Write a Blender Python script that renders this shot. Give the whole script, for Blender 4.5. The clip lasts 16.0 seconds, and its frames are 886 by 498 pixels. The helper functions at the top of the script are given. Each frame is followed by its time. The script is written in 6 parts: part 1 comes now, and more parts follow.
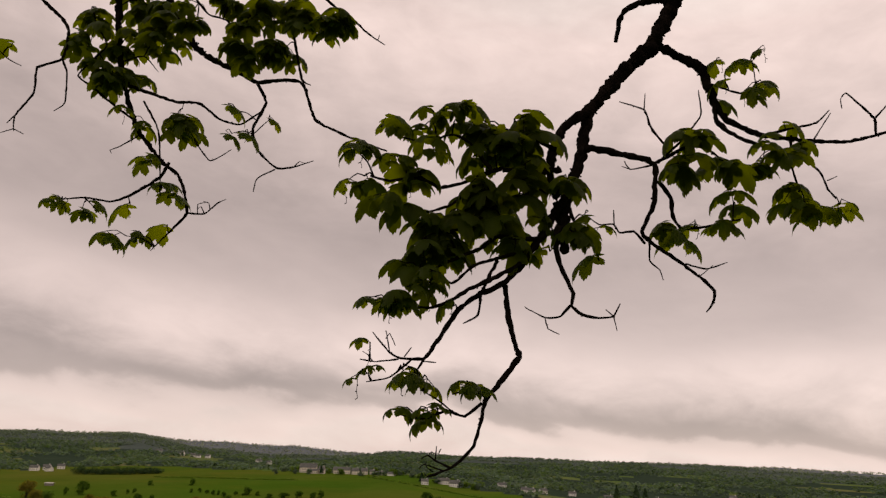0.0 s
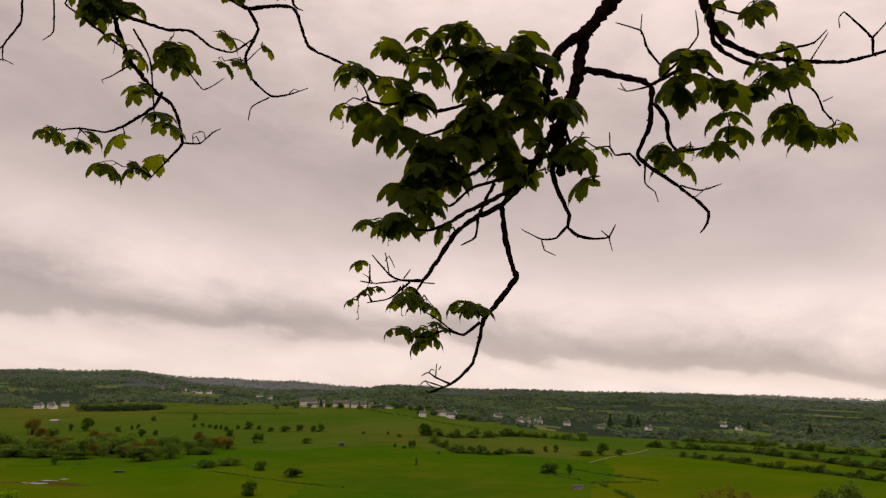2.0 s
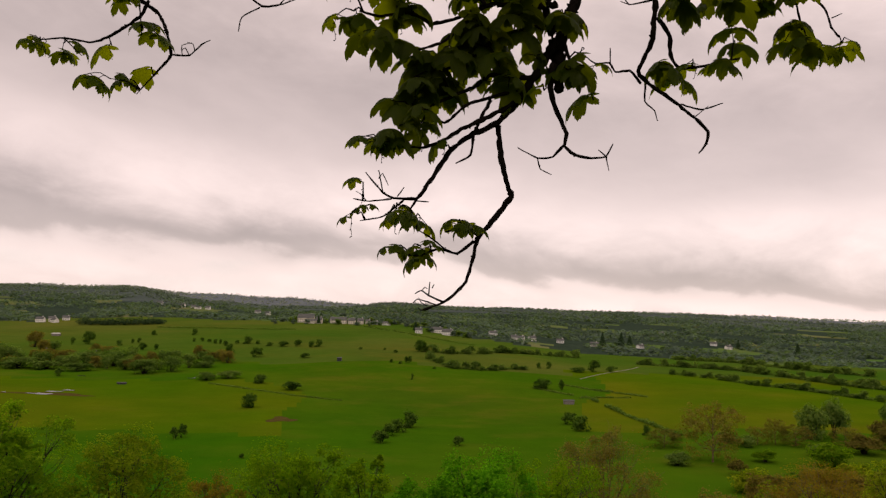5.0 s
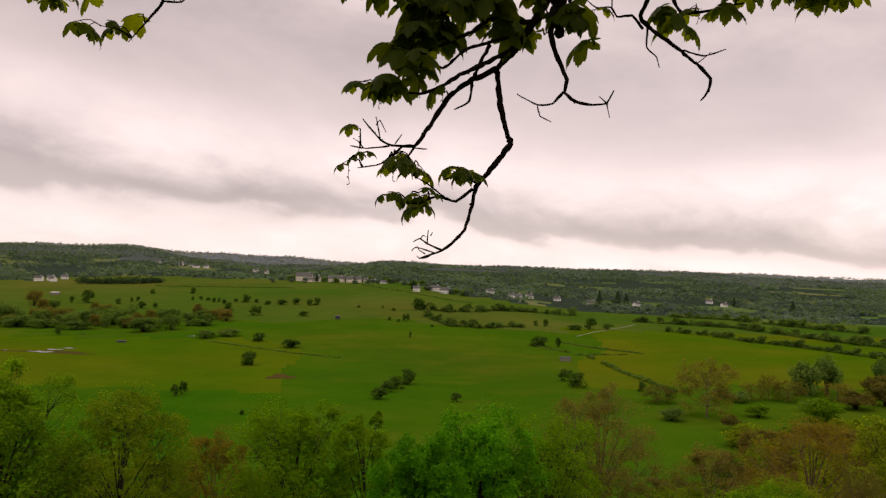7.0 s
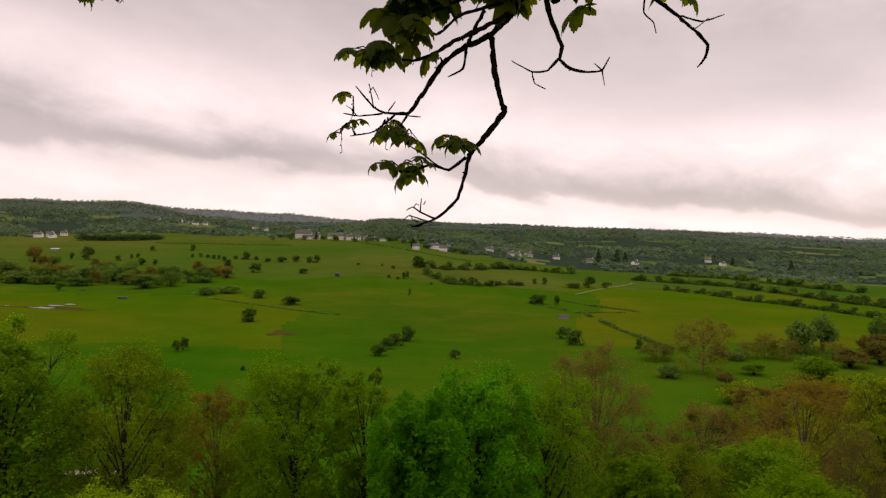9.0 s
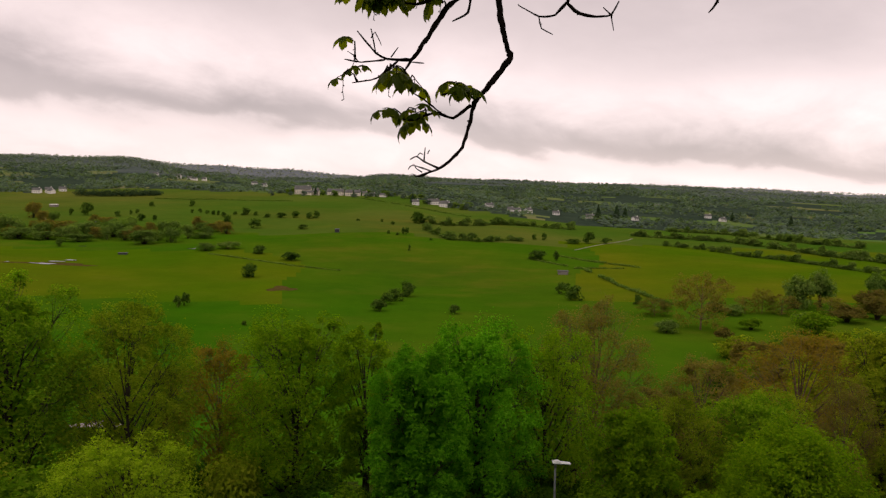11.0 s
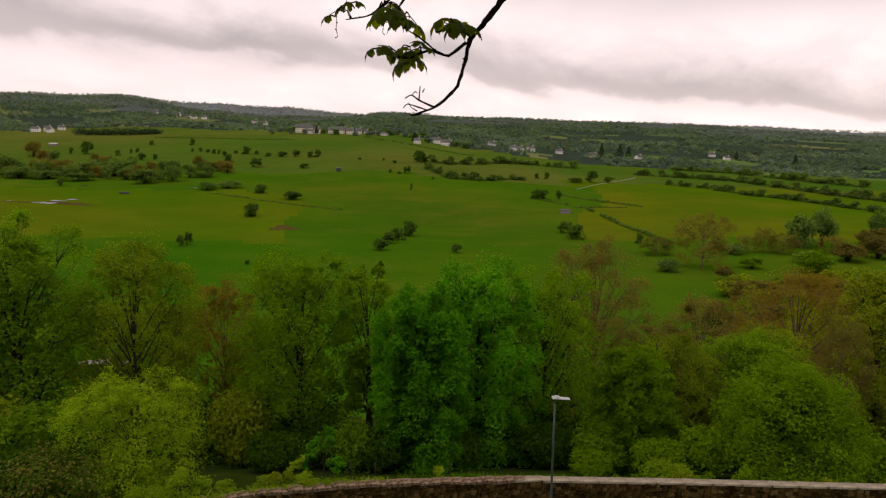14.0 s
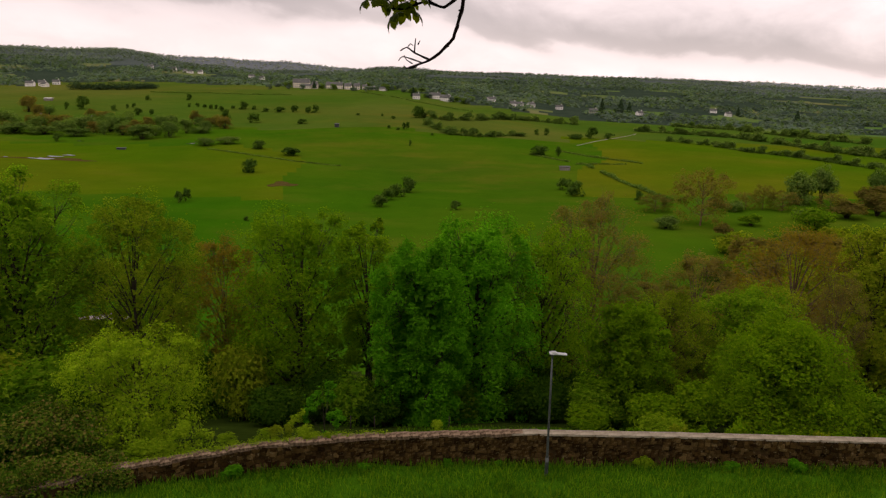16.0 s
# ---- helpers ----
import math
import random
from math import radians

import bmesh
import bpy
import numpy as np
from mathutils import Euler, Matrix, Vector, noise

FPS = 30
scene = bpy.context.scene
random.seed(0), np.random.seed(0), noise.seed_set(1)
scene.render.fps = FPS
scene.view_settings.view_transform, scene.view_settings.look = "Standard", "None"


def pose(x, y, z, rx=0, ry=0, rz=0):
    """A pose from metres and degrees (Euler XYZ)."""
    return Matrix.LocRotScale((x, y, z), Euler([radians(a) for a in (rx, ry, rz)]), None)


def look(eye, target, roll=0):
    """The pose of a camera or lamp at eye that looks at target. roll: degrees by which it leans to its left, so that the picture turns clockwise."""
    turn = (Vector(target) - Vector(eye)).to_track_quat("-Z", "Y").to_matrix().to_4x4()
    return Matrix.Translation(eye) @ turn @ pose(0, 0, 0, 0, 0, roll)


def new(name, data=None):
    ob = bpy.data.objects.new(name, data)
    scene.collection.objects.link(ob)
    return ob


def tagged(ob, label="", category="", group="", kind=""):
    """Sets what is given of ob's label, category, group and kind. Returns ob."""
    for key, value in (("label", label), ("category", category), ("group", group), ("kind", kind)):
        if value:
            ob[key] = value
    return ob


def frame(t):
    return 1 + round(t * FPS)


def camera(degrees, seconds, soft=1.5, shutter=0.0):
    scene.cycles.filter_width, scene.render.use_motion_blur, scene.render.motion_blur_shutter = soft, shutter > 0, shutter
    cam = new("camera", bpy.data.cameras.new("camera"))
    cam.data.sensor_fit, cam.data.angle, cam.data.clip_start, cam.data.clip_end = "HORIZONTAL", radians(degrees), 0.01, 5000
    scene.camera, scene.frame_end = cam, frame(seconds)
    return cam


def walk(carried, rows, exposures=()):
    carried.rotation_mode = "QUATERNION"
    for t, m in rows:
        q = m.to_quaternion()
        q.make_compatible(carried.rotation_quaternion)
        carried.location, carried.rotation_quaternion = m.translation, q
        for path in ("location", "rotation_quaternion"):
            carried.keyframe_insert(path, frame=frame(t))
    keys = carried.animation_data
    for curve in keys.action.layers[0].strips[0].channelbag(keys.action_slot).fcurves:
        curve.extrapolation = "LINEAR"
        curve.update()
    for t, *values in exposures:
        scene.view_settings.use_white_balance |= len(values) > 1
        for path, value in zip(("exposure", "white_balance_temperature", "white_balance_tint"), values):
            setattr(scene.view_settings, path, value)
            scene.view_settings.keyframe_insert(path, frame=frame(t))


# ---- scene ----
cam = camera(60.79, 16.0, 1.3)
PATH = [
    (0.0, -0.000, -0.000, 0.000, 106.15, -1.09, 0.16),
    (0.5, 0.006, -0.015, 0.001, 104.83, -0.58, 0.11),
    (1.0, 0.013, -0.029, -0.020, 103.49, -0.60, 0.06),
    (1.5, 0.001, -0.022, -0.035, 102.19, -0.35, -0.00),
    (2.0, -0.007, -0.014, -0.040, 101.31, -0.29, -0.04),
    (2.5, -0.011, -0.001, -0.036, 100.42, -0.30, -0.10),
    (3.0, -0.009, 0.005, -0.028, 99.42, -0.36, -0.15),
    (3.5, -0.001, 0.001, -0.026, 98.70, -0.63, -0.21),
    (4.0, 0.005, -0.006, -0.025, 97.45, -0.77, -0.26),
    (6.5, -0.007, 0.019, -0.065, 92.77, -0.75, -0.48),
    (7.0, -0.001, 0.019, -0.065, 92.04, -0.74, -0.53),
    (7.5, 0.002, 0.006, -0.049, 91.24, -0.82, -0.58),
    (8.0, 0.011, 0.010, -0.039, 90.32, -0.95, -0.58),
    (8.5, 0.012, 0.003, -0.033, 89.60, -0.91, -0.61),
    (9.0, 0.015, 0.011, -0.038, 88.85, -0.95, -0.57),
    (11.5, 0.003, 0.043, -0.062, 84.62, -0.96, -0.60),
    (12.0, 0.013, 0.035, -0.077, 83.71, -0.96, -0.61),
    (12.5, 0.020, 0.034, -0.087, 82.74, -0.93, -0.62),
    (13.0, 0.026, 0.029, -0.082, 82.04, -0.88, -0.57),
    (13.5, 0.023, 0.028, -0.069, 81.51, -0.87, -0.47),
    (14.0, 0.021, 0.027, -0.050, 80.88, -0.89, -0.44),
    (14.5, 0.020, 0.027, -0.034, 80.12, -0.93, -0.43),
    (15.0, 0.021, 0.018, -0.033, 79.35, -0.96, -0.43),
    (15.5, 0.022, 0.015, -0.029, 78.69, -0.95, -0.46),
    (16.0, 0.030, 0.014, -0.055, 77.60, -1.00, -0.50),
]
EXPOSURES = [(0.0, -0.35, 6950, 9), (2.0, -0.24, 6880, 9), (4.0, -0.13, 6800, 10), (6.5, 0.0, 6650, 10), (9.0, 0.05, 6550, 10), (16.0, 0.05, 6450, 10)]
walk(cam, [(t, pose(*p)) for t, *p in PATH], EXPOSURES)

# ---- world and light: an overcast spring day ----
sun = new("sun", bpy.data.lights.new("sun", "SUN"))
sun.data.energy, sun.data.angle, sun.data.color = 0.6, radians(35), (1.0, 0.96, 0.92)
sun.matrix_world = look((-60, -80, 140), (0, 0, 0))


def make_world():
    world = bpy.data.worlds.new("overcast_sky")
    world.use_nodes = True
    scene.world = world
    nt = world.node_tree
    nt.nodes.clear()
    n, link = nt.nodes.new, nt.links.new
    tc = n("ShaderNodeTexCoord")
    sep = n("ShaderNodeSeparateXYZ")
    link(tc.outputs["Generated"], sep.inputs[0])

    def math(op, a, b=None, c=None):
        m = n("ShaderNodeMath")
        m.operation = op
        for i, v in enumerate((a, b, c)):
            if v is None:
                continue
            if isinstance(v, (int, float)):
                m.inputs[i].default_value = v
            else:
                link(v, m.inputs[i])
        return m.outputs[0]

    az = math("ARCTAN2", sep.outputs["X"], sep.outputs["Y"])
    el = math("ARCSINE", sep.outputs["Z"])
    # cloud layers lie in long flat streets that sink slightly to one side
    tilted = math("MULTIPLY_ADD", az, 0.09, el)
    def cloud_noise(across, up, detail, rough, twist, shift):
        comb = n("ShaderNodeCombineXYZ")
        link(math("MULTIPLY", az, across), comb.inputs[0])
        link(math("MULTIPLY", tilted, up), comb.inputs[1])
        comb.inputs[2].default_value = shift
        t = n("ShaderNodeTexNoise")
        t.inputs["Scale"].default_value, t.inputs["Detail"].default_value = 1.0, detail
        t.inputs["Roughness"].default_value, t.inputs["Distortion"].default_value = rough, twist
        link(comb.outputs[0], t.inputs["Vector"])
        return t.outputs["Fac"]

    big = cloud_noise(2.6, 6.5, 3.0, 0.5, 0.4, 1.7)
    fine = cloud_noise(6.0, 12.0, 6.0, 0.55, 0.5, 4.1)
    billow = cloud_noise(13.0, 26.0, 7.0, 0.6, 0.35, 8.3)
    warp = math("MULTIPLY_ADD", math("SUBTRACT", big, 0.5), 0.14, tilted)
    warp = math("MULTIPLY_ADD", math("SUBTRACT", fine, 0.5), 0.075, warp)
    warp = math("MULTIPLY_ADD", math("SUBTRACT", billow, 0.5), 0.022, warp)
    ramp = n("ShaderNodeValToRGB")
    link(math("MULTIPLY", warp, 1.6), ramp.inputs["Fac"])
    grey = lambda v: (v * 1.09, v * 0.885, v * 0.86, 1)
    stops = [(0.0, 0.90), (0.05, 0.97), (0.084, 0.84), (0.100, 0.50), (0.135, 0.50), (0.185, 0.82), (0.25, 0.92), (0.33, 0.70), (0.45, 0.47), (0.62, 0.66), (0.85, 0.88), (1.0, 0.98)]
    cr = ramp.color_ramp
    cr.interpolation = "B_SPLINE"
    while len(cr.elements) < len(stops):
        cr.elements.new(0.5)
    for e, (p, v) in zip(cr.elements, stops):
        e.position, e.color = p, grey(v)
    # the cover is thinner, and so brighter, towards one side
    side = n("ShaderNodeMapRange")
    side.inputs["From Min"].default_value, side.inputs["From Max"].default_value = -0.5, 0.5
    side.inputs["To Min"].default_value, side.inputs["To Max"].default_value = 0.95, 1.09
    link(az, side.inputs["Value"])
    soft = math("MULTIPLY_ADD", fine, 0.46, 0.77)
    soft = math("MULTIPLY", soft, math("MULTIPLY_ADD", billow, 0.24, 0.88))
    cloud = n("ShaderNodeVectorMath")
    cloud.operation = "SCALE"
    link(ramp.outputs["Color"], cloud.inputs[0])
    link(math("MULTIPLY", side.outputs[0], soft), cloud.inputs["Scale"])
    sky = n("ShaderNodeTexSky")
    sky.sky_type, sky.sun_disc = "NISHITA", False
    sky.sun_elevation, sky.sun_rotation = radians(52), radians(217)
    mix = n("ShaderNodeVectorMath")
    mix.operation = "MULTIPLY_ADD"
    mix.inputs[1].default_value = (0.012, 0.012, 0.012)
    link(sky.outputs[0], mix.inputs[0])
    link(cloud.outputs[0], mix.inputs[2])
    bg = n("ShaderNodeBackground")
    bg.inputs["Strength"].default_value = 1.0
    link(mix.outputs[0], bg.inputs["Color"])
    link(bg.outputs[0], n("ShaderNodeOutputWorld").inputs["Surface"])


make_world()


# ---- materials ----
def material(name):
    m = bpy.data.materials.new(name)
    m.use_nodes = True
    nt = m.node_tree
    return m, nt, nt.nodes["Principled BSDF"]


def noise_node(nt, scale, detail=4.0, rough=0.55, coord="Object", stretch=None):
    tc = nt.nodes.new("ShaderNodeTexCoord")
    t = nt.nodes.new("ShaderNodeTexNoise")
    t.inputs["Scale"].default_value, t.inputs["Detail"].default_value, t.inputs["Roughness"].default_value = scale, detail, rough
    if stretch:
        mp = nt.nodes.new("ShaderNodeMapping")
        mp.inputs["Scale"].default_value = stretch
        nt.links.new(tc.outputs[coord], mp.inputs[0])
        nt.links.new(mp.outputs[0], t.inputs["Vector"])
    else:
        nt.links.new(tc.outputs[coord], t.inputs["Vector"])
    return t.outputs["Fac"]


def ramp_node(nt, fac, stops):
    r = nt.nodes.new("ShaderNodeValToRGB")
    while len(r.color_ramp.elements) < len(stops):
        r.color_ramp.elements.new(0.5)
    for e, (p, c) in zip(r.color_ramp.elements, stops):
        e.position, e.color = p, (*c, 1)
    nt.links.new(fac, r.inputs["Fac"])
    return r.outputs["Color"]


def mix_node(nt, fac, a, b, mode="MIX"):
    m = nt.nodes.new("ShaderNodeMix")
    m.data_type, m.blend_type = "RGBA", mode
    for sock, v in ((m.inputs["Factor"], fac), (m.inputs["A"], a), (m.inputs["B"], b)):
        if isinstance(v, (int, float)):
            sock.default_value = v
        elif isinstance(v, tuple):
            sock.default_value = (*v, 1)
        else:
            nt.links.new(v, sock)
    return m.outputs["Result"]


def bump_node(nt, bsdf, fac, strength, distance):
    b = nt.nodes.new("ShaderNodeBump")
    b.inputs["Strength"].default_value, b.inputs["Distance"].default_value = strength, distance
    nt.links.new(fac, b.inputs["Height"])
    nt.links.new(b.outputs[0], bsdf.inputs["Normal"])


def surface(name, dark, light, scale, fine, rough=0.85, bump=0.3, depth=0.02, metal=0.0, stretch=None):
    """A weathered surface: two colours mottled at two scales, with relief."""
    m, nt, bsdf = material(name)
    a, b = noise_node(nt, scale, 5, 0.6, stretch=stretch), noise_node(nt, fine, 4, 0.6)
    col = ramp_node(nt, a, [(0.3, dark), (0.7, light)])
    spots = ramp_node(nt, b, [(0.3, (0.72, 0.72, 0.72)), (0.7, (1.15, 1.15, 1.15))])
    nt.links.new(mix_node(nt, 1.0, col, spots, "MULTIPLY"), bsdf.inputs["Base Color"])
    bsdf.inputs["Roughness"].default_value, bsdf.inputs["Metallic"].default_value = rough, metal
    if rough > 0.8:
        bsdf.inputs["Specular IOR Level"].default_value = 0.0
    bump_node(nt, bsdf, b, bump, depth)
    return m


def leaf_material(name, colours, glow=0.5, clear=(1.6, 1.9, 0.5), rough=0.8, gloss=0.0, patch_scale=0.35, patch_depth=0.22, uneven=0.0):
    """Leaves: each island of leaf takes its own tone; light comes through the blade."""
    m, nt, bsdf = material(name)
    geo = nt.nodes.new("ShaderNodeNewGeometry")
    info = nt.nodes.new("ShaderNodeObjectInfo")
    n = len(colours)
    col = ramp_node(nt, geo.outputs["Random Per Island"], [((i + 0.5) / n, c) for i, c in enumerate(colours)])
    tone = ramp_node(nt, info.outputs["Random"], [(0.0, (0.82, 0.86, 0.8)), (1.0, (1.18, 1.12, 1.1))])
    lo, hi = 1 - patch_depth, 1 + patch_depth
    patch = ramp_node(nt, noise_node(nt, patch_scale, 4), [(0.34, (lo * 0.97, lo, lo)), (0.66, (hi * 1.02, hi, hi * 0.97))])
    col = mix_node(nt, 1.0, mix_node(nt, 1.0, col, tone, "MULTIPLY"), patch, "MULTIPLY")
    nt.links.new(col, bsdf.inputs["Base Color"])
    bsdf.inputs["Roughness"].default_value = rough
    bsdf.inputs["Specular IOR Level"].default_value = gloss
    tr = nt.nodes.new("ShaderNodeBsdfTranslucent")
    nt.links.new(mix_node(nt, 1.0, col, clear, "MULTIPLY"), tr.inputs["Color"])
    mx = nt.nodes.new("ShaderNodeMixShader")
    mx.inputs[0].default_value = glow
    if uneven:
        through_blade = nt.nodes.new("ShaderNodeMapRange")
        through_blade.inputs["To Min"].default_value, through_blade.inputs["To Max"].default_value = glow - uneven, glow + uneven
        nt.links.new(info.outputs["Random"], through_blade.inputs["Value"])
        nt.links.new(through_blade.outputs[0], mx.inputs[0])
    nt.links.new(bsdf.outputs[0], mx.inputs[1])
    nt.links.new(tr.outputs[0], mx.inputs[2])
    nt.links.new(mx.outputs[0], nt.nodes["Material Output"].inputs["Surface"])
    return m


def grass_material(name, tones, patch_scale, dry=(0.13, 0.11, 0.012)):
    m, nt, bsdf = material(name)
    big = noise_node(nt, patch_scale, 5, 0.6)
    mid = noise_node(nt, patch_scale * 7, 4, 0.6)
    fine = noise_node(nt, 2.2, 4, 0.7)
    col = ramp_node(nt, big, [(0.25, tones[0]), (0.5, tones[1]), (0.75, tones[2])])
    streak = ramp_node(nt, noise_node(nt, patch_scale * 3, 4, 0.65, stretch=(0.7, 1.0, 1)), [(0.50, (0, 0, 0)), (0.75, (0.30, 0.30, 0.30))])
    col = mix_node(nt, streak, col, dry)
    col = mix_node(nt, 1.0, col, ramp_node(nt, mid, [(0.3, (0.93, 0.94, 0.93)), (0.7, (1.06, 1.05, 1.04))]), "MULTIPLY")
    wide = ramp_node(nt, noise_node(nt, patch_scale * 0.3, 3, 0.5), [(0.38, (0.72, 1.0, 0.7)), (0.62, (1.32, 1.02, 1.4))])
    col = mix_node(nt, 1.0, col, wide, "MULTIPLY")
    col = mix_node(nt, 1.0, col, ramp_node(nt, fine, [(0.3, (0.82, 0.82, 0.82)), (0.7, (1.15, 1.15, 1.15))]), "MULTIPLY")
    nt.links.new(col, bsdf.inputs["Base Color"])
    bsdf.inputs["Roughness"].default_value = 0.95
    bsdf.inputs["Specular IOR Level"].default_value = 0.0
    bump_node(nt, bsdf, fine, 0.4, 0.08)
    return m


FAR_FIELD = grass_material("far_fields", [(0.075, 0.110, 0.034), (0.100, 0.130, 0.040), (0.125, 0.142, 0.052)], 0.006)
# Far floors turn paler and bluer with distance: haze put into the colour.
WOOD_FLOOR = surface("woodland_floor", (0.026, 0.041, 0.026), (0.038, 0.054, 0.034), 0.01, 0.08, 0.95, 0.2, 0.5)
HAZED_HILL_FLOOR = surface("hazed_hill_floor", (0.062, 0.078, 0.068), (0.078, 0.093, 0.081), 0.008, 0.06, 0.95, 0.2, 0.5)
HAZED_RIDGE_FLOOR = surface("hazed_ridge_floor", (0.118, 0.133, 0.139), (0.140, 0.150, 0.156), 0.006, 0.05, 0.95, 0.2, 0.5)
PASTURE = grass_material("pasture_grass", [(0.032, 0.084, 0.003), (0.043, 0.097, 0.003), (0.060, 0.107, 0.004)], 0.012)
DRY_PASTURE = grass_material("yellowed_pasture", [(0.058, 0.095, 0.003), (0.074, 0.106, 0.003), (0.098, 0.116, 0.004)], 0.010)
HIGH_PASTURE = grass_material("upper_pasture", [(0.048, 0.086, 0.008), (0.060, 0.098, 0.010), (0.078, 0.106, 0.014)], 0.008)
LAWN_BLADE = leaf_material("lawn_blades", [(0.036, 0.100, 0.005), (0.064, 0.150, 0.006), (0.120, 0.190, 0.008)], 0.4)
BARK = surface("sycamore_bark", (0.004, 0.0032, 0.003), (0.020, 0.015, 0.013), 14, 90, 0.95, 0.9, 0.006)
TRUNK_BARK = surface("woodland_bark", (0.025, 0.020, 0.014), (0.075, 0.062, 0.045), 2, 14, 0.9, 0.6, 0.03, stretch=(3, 3, 0.5))
PALE_TWIG = surface("budding_twigs", (0.10, 0.065, 0.035), (0.19, 0.13, 0.075), 1, 9, 0.9, 0.3, 0.01)
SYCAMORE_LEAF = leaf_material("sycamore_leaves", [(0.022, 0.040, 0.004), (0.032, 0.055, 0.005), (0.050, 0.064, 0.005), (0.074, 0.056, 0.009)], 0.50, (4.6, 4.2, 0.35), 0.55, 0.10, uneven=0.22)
LIME_LEAF = leaf_material("fresh_lime_leaves", [(0.052, 0.166, 0.003), (0.070, 0.212, 0.005), (0.100, 0.245, 0.010)])
OLIVE_LEAF = leaf_material("young_olive_leaves", [(0.119, 0.161, 0.006), (0.156, 0.208, 0.008), (0.206, 0.229, 0.014)])
DARK_LEAF = leaf_material("deep_green_leaves", [(0.072, 0.146, 0.004), (0.103, 0.190, 0.006), (0.144, 0.216, 0.011)])
MOSS_LEAF = leaf_material("mossy_green_leaves", [(0.090, 0.168, 0.003), (0.115, 0.200, 0.004), (0.150, 0.224, 0.006)])
YELLOW_LEAF = leaf_material("yellow_green_leaves", [(0.141, 0.222, 0.007), (0.192, 0.273, 0.009), (0.242, 0.313, 0.015)])
COPPER_LEAF = leaf_material("copper_buds", [(0.165, 0.108, 0.013), (0.193, 0.130, 0.018), (0.132, 0.116, 0.011)])
RUSSET_LEAF = leaf_material("grey_russet_buds", [(0.156, 0.116, 0.028), (0.164, 0.130, 0.032), (0.128, 0.122, 0.022)])
IVY_LEAF = leaf_material("ivy_leaves", [(0.036, 0.080, 0.006), (0.060, 0.108, 0.008), (0.110, 0.145, 0.014), (0.140, 0.110, 0.028)], 0.25)
HEDGE_LEAF = leaf_material("hedgerow_leaves", [(0.082, 0.137, 0.024), (0.110, 0.171, 0.031), (0.141, 0.193, 0.041)], 0.4)
THORN_LEAF = leaf_material("dark_thorn_leaves", [(0.046, 0.092, 0.012), (0.062, 0.114, 0.015), (0.080, 0.128, 0.019)], 0.35)
# Nearest far woods: leaf colour already tinted bluish for haze.
HAZED_WOOD_LEAF = leaf_material("hazed_far_woodland", [(0.098, 0.138, 0.108), (0.105, 0.146, 0.112), (0.120, 0.152, 0.120), (0.113, 0.143, 0.118)], 0.4, patch_scale=0.009, patch_depth=0.32)
CONIFER_LEAF = leaf_material("dark_conifer_needles", [(0.030, 0.058, 0.026), (0.040, 0.070, 0.032), (0.052, 0.080, 0.038)], 0.2)
# Undergrowth green painted darker for tree shade; also used on some valley scrub.
PAINTED_SHADE_LEAF = leaf_material("undergrowth_painted_shade", [(0.026, 0.064, 0.004), (0.036, 0.082, 0.005), (0.050, 0.094, 0.006)])
# Haze painted into the leaf colours, stronger on the ridges than the hills.
HAZED_HILL_LEAF = leaf_material("hazed_hill_woodland", [(0.130, 0.160, 0.144), (0.137, 0.166, 0.150), (0.146, 0.170, 0.154)], 0.3, patch_scale=0.005, patch_depth=0.24)
HAZED_RIDGE_LEAF = leaf_material("hazed_ridge_woodland", [(0.195, 0.215, 0.228), (0.210, 0.228, 0.240), (0.228, 0.238, 0.250)], 0.3, patch_scale=0.004, patch_depth=0.16)


def stone_material(name, tones):
    """Rubble: every stone has a tone of its own, with lichen spots and a rough face."""
    m, nt, bsdf = material(name)
    geo, info = nt.nodes.new("ShaderNodeNewGeometry"), nt.nodes.new("ShaderNodeObjectInfo")
    total = nt.nodes.new("ShaderNodeMath")
    total.operation = "ADD"
    nt.links.new(geo.outputs["Random Per Island"], total.inputs[0])
    nt.links.new(info.outputs["Random"], total.inputs[1])
    part_of = nt.nodes.new("ShaderNodeMath")
    part_of.operation = "FRACT"
    nt.links.new(total.outputs[0], part_of.inputs[0])
    n = len(tones)
    col = ramp_node(nt, part_of.outputs[0], [((i + 0.5) / n, c) for i, c in enumerate(tones)])
    stain = ramp_node(nt, noise_node(nt, 0.9, 5, 0.6), [(0.32, (0.45, 0.45, 0.42)), (0.62, (1.2, 1.2, 1.2))])
    col = mix_node(nt, 1.0, col, stain, "MULTIPLY")
    fine = noise_node(nt, 16, 5, 0.65)
    lichen = ramp_node(nt, noise_node(nt, 6, 4, 0.6), [(0.60, (0, 0, 0)), (0.68, (0.75, 0.75, 0.75))])
    col = mix_node(nt, lichen, col, (0.20, 0.16, 0.085))
    nt.links.new(mix_node(nt, 1.0, col, ramp_node(nt, fine, [(0.3, (0.6, 0.6, 0.6)), (0.7, (1.3, 1.3, 1.3))]), "MULTIPLY"), bsdf.inputs["Base Color"])
    bsdf.inputs["Roughness"].default_value, bsdf.inputs["Specular IOR Level"].default_value = 0.92, 0.0
    bump_node(nt, bsdf, fine, 0.7, 0.02)
    return m


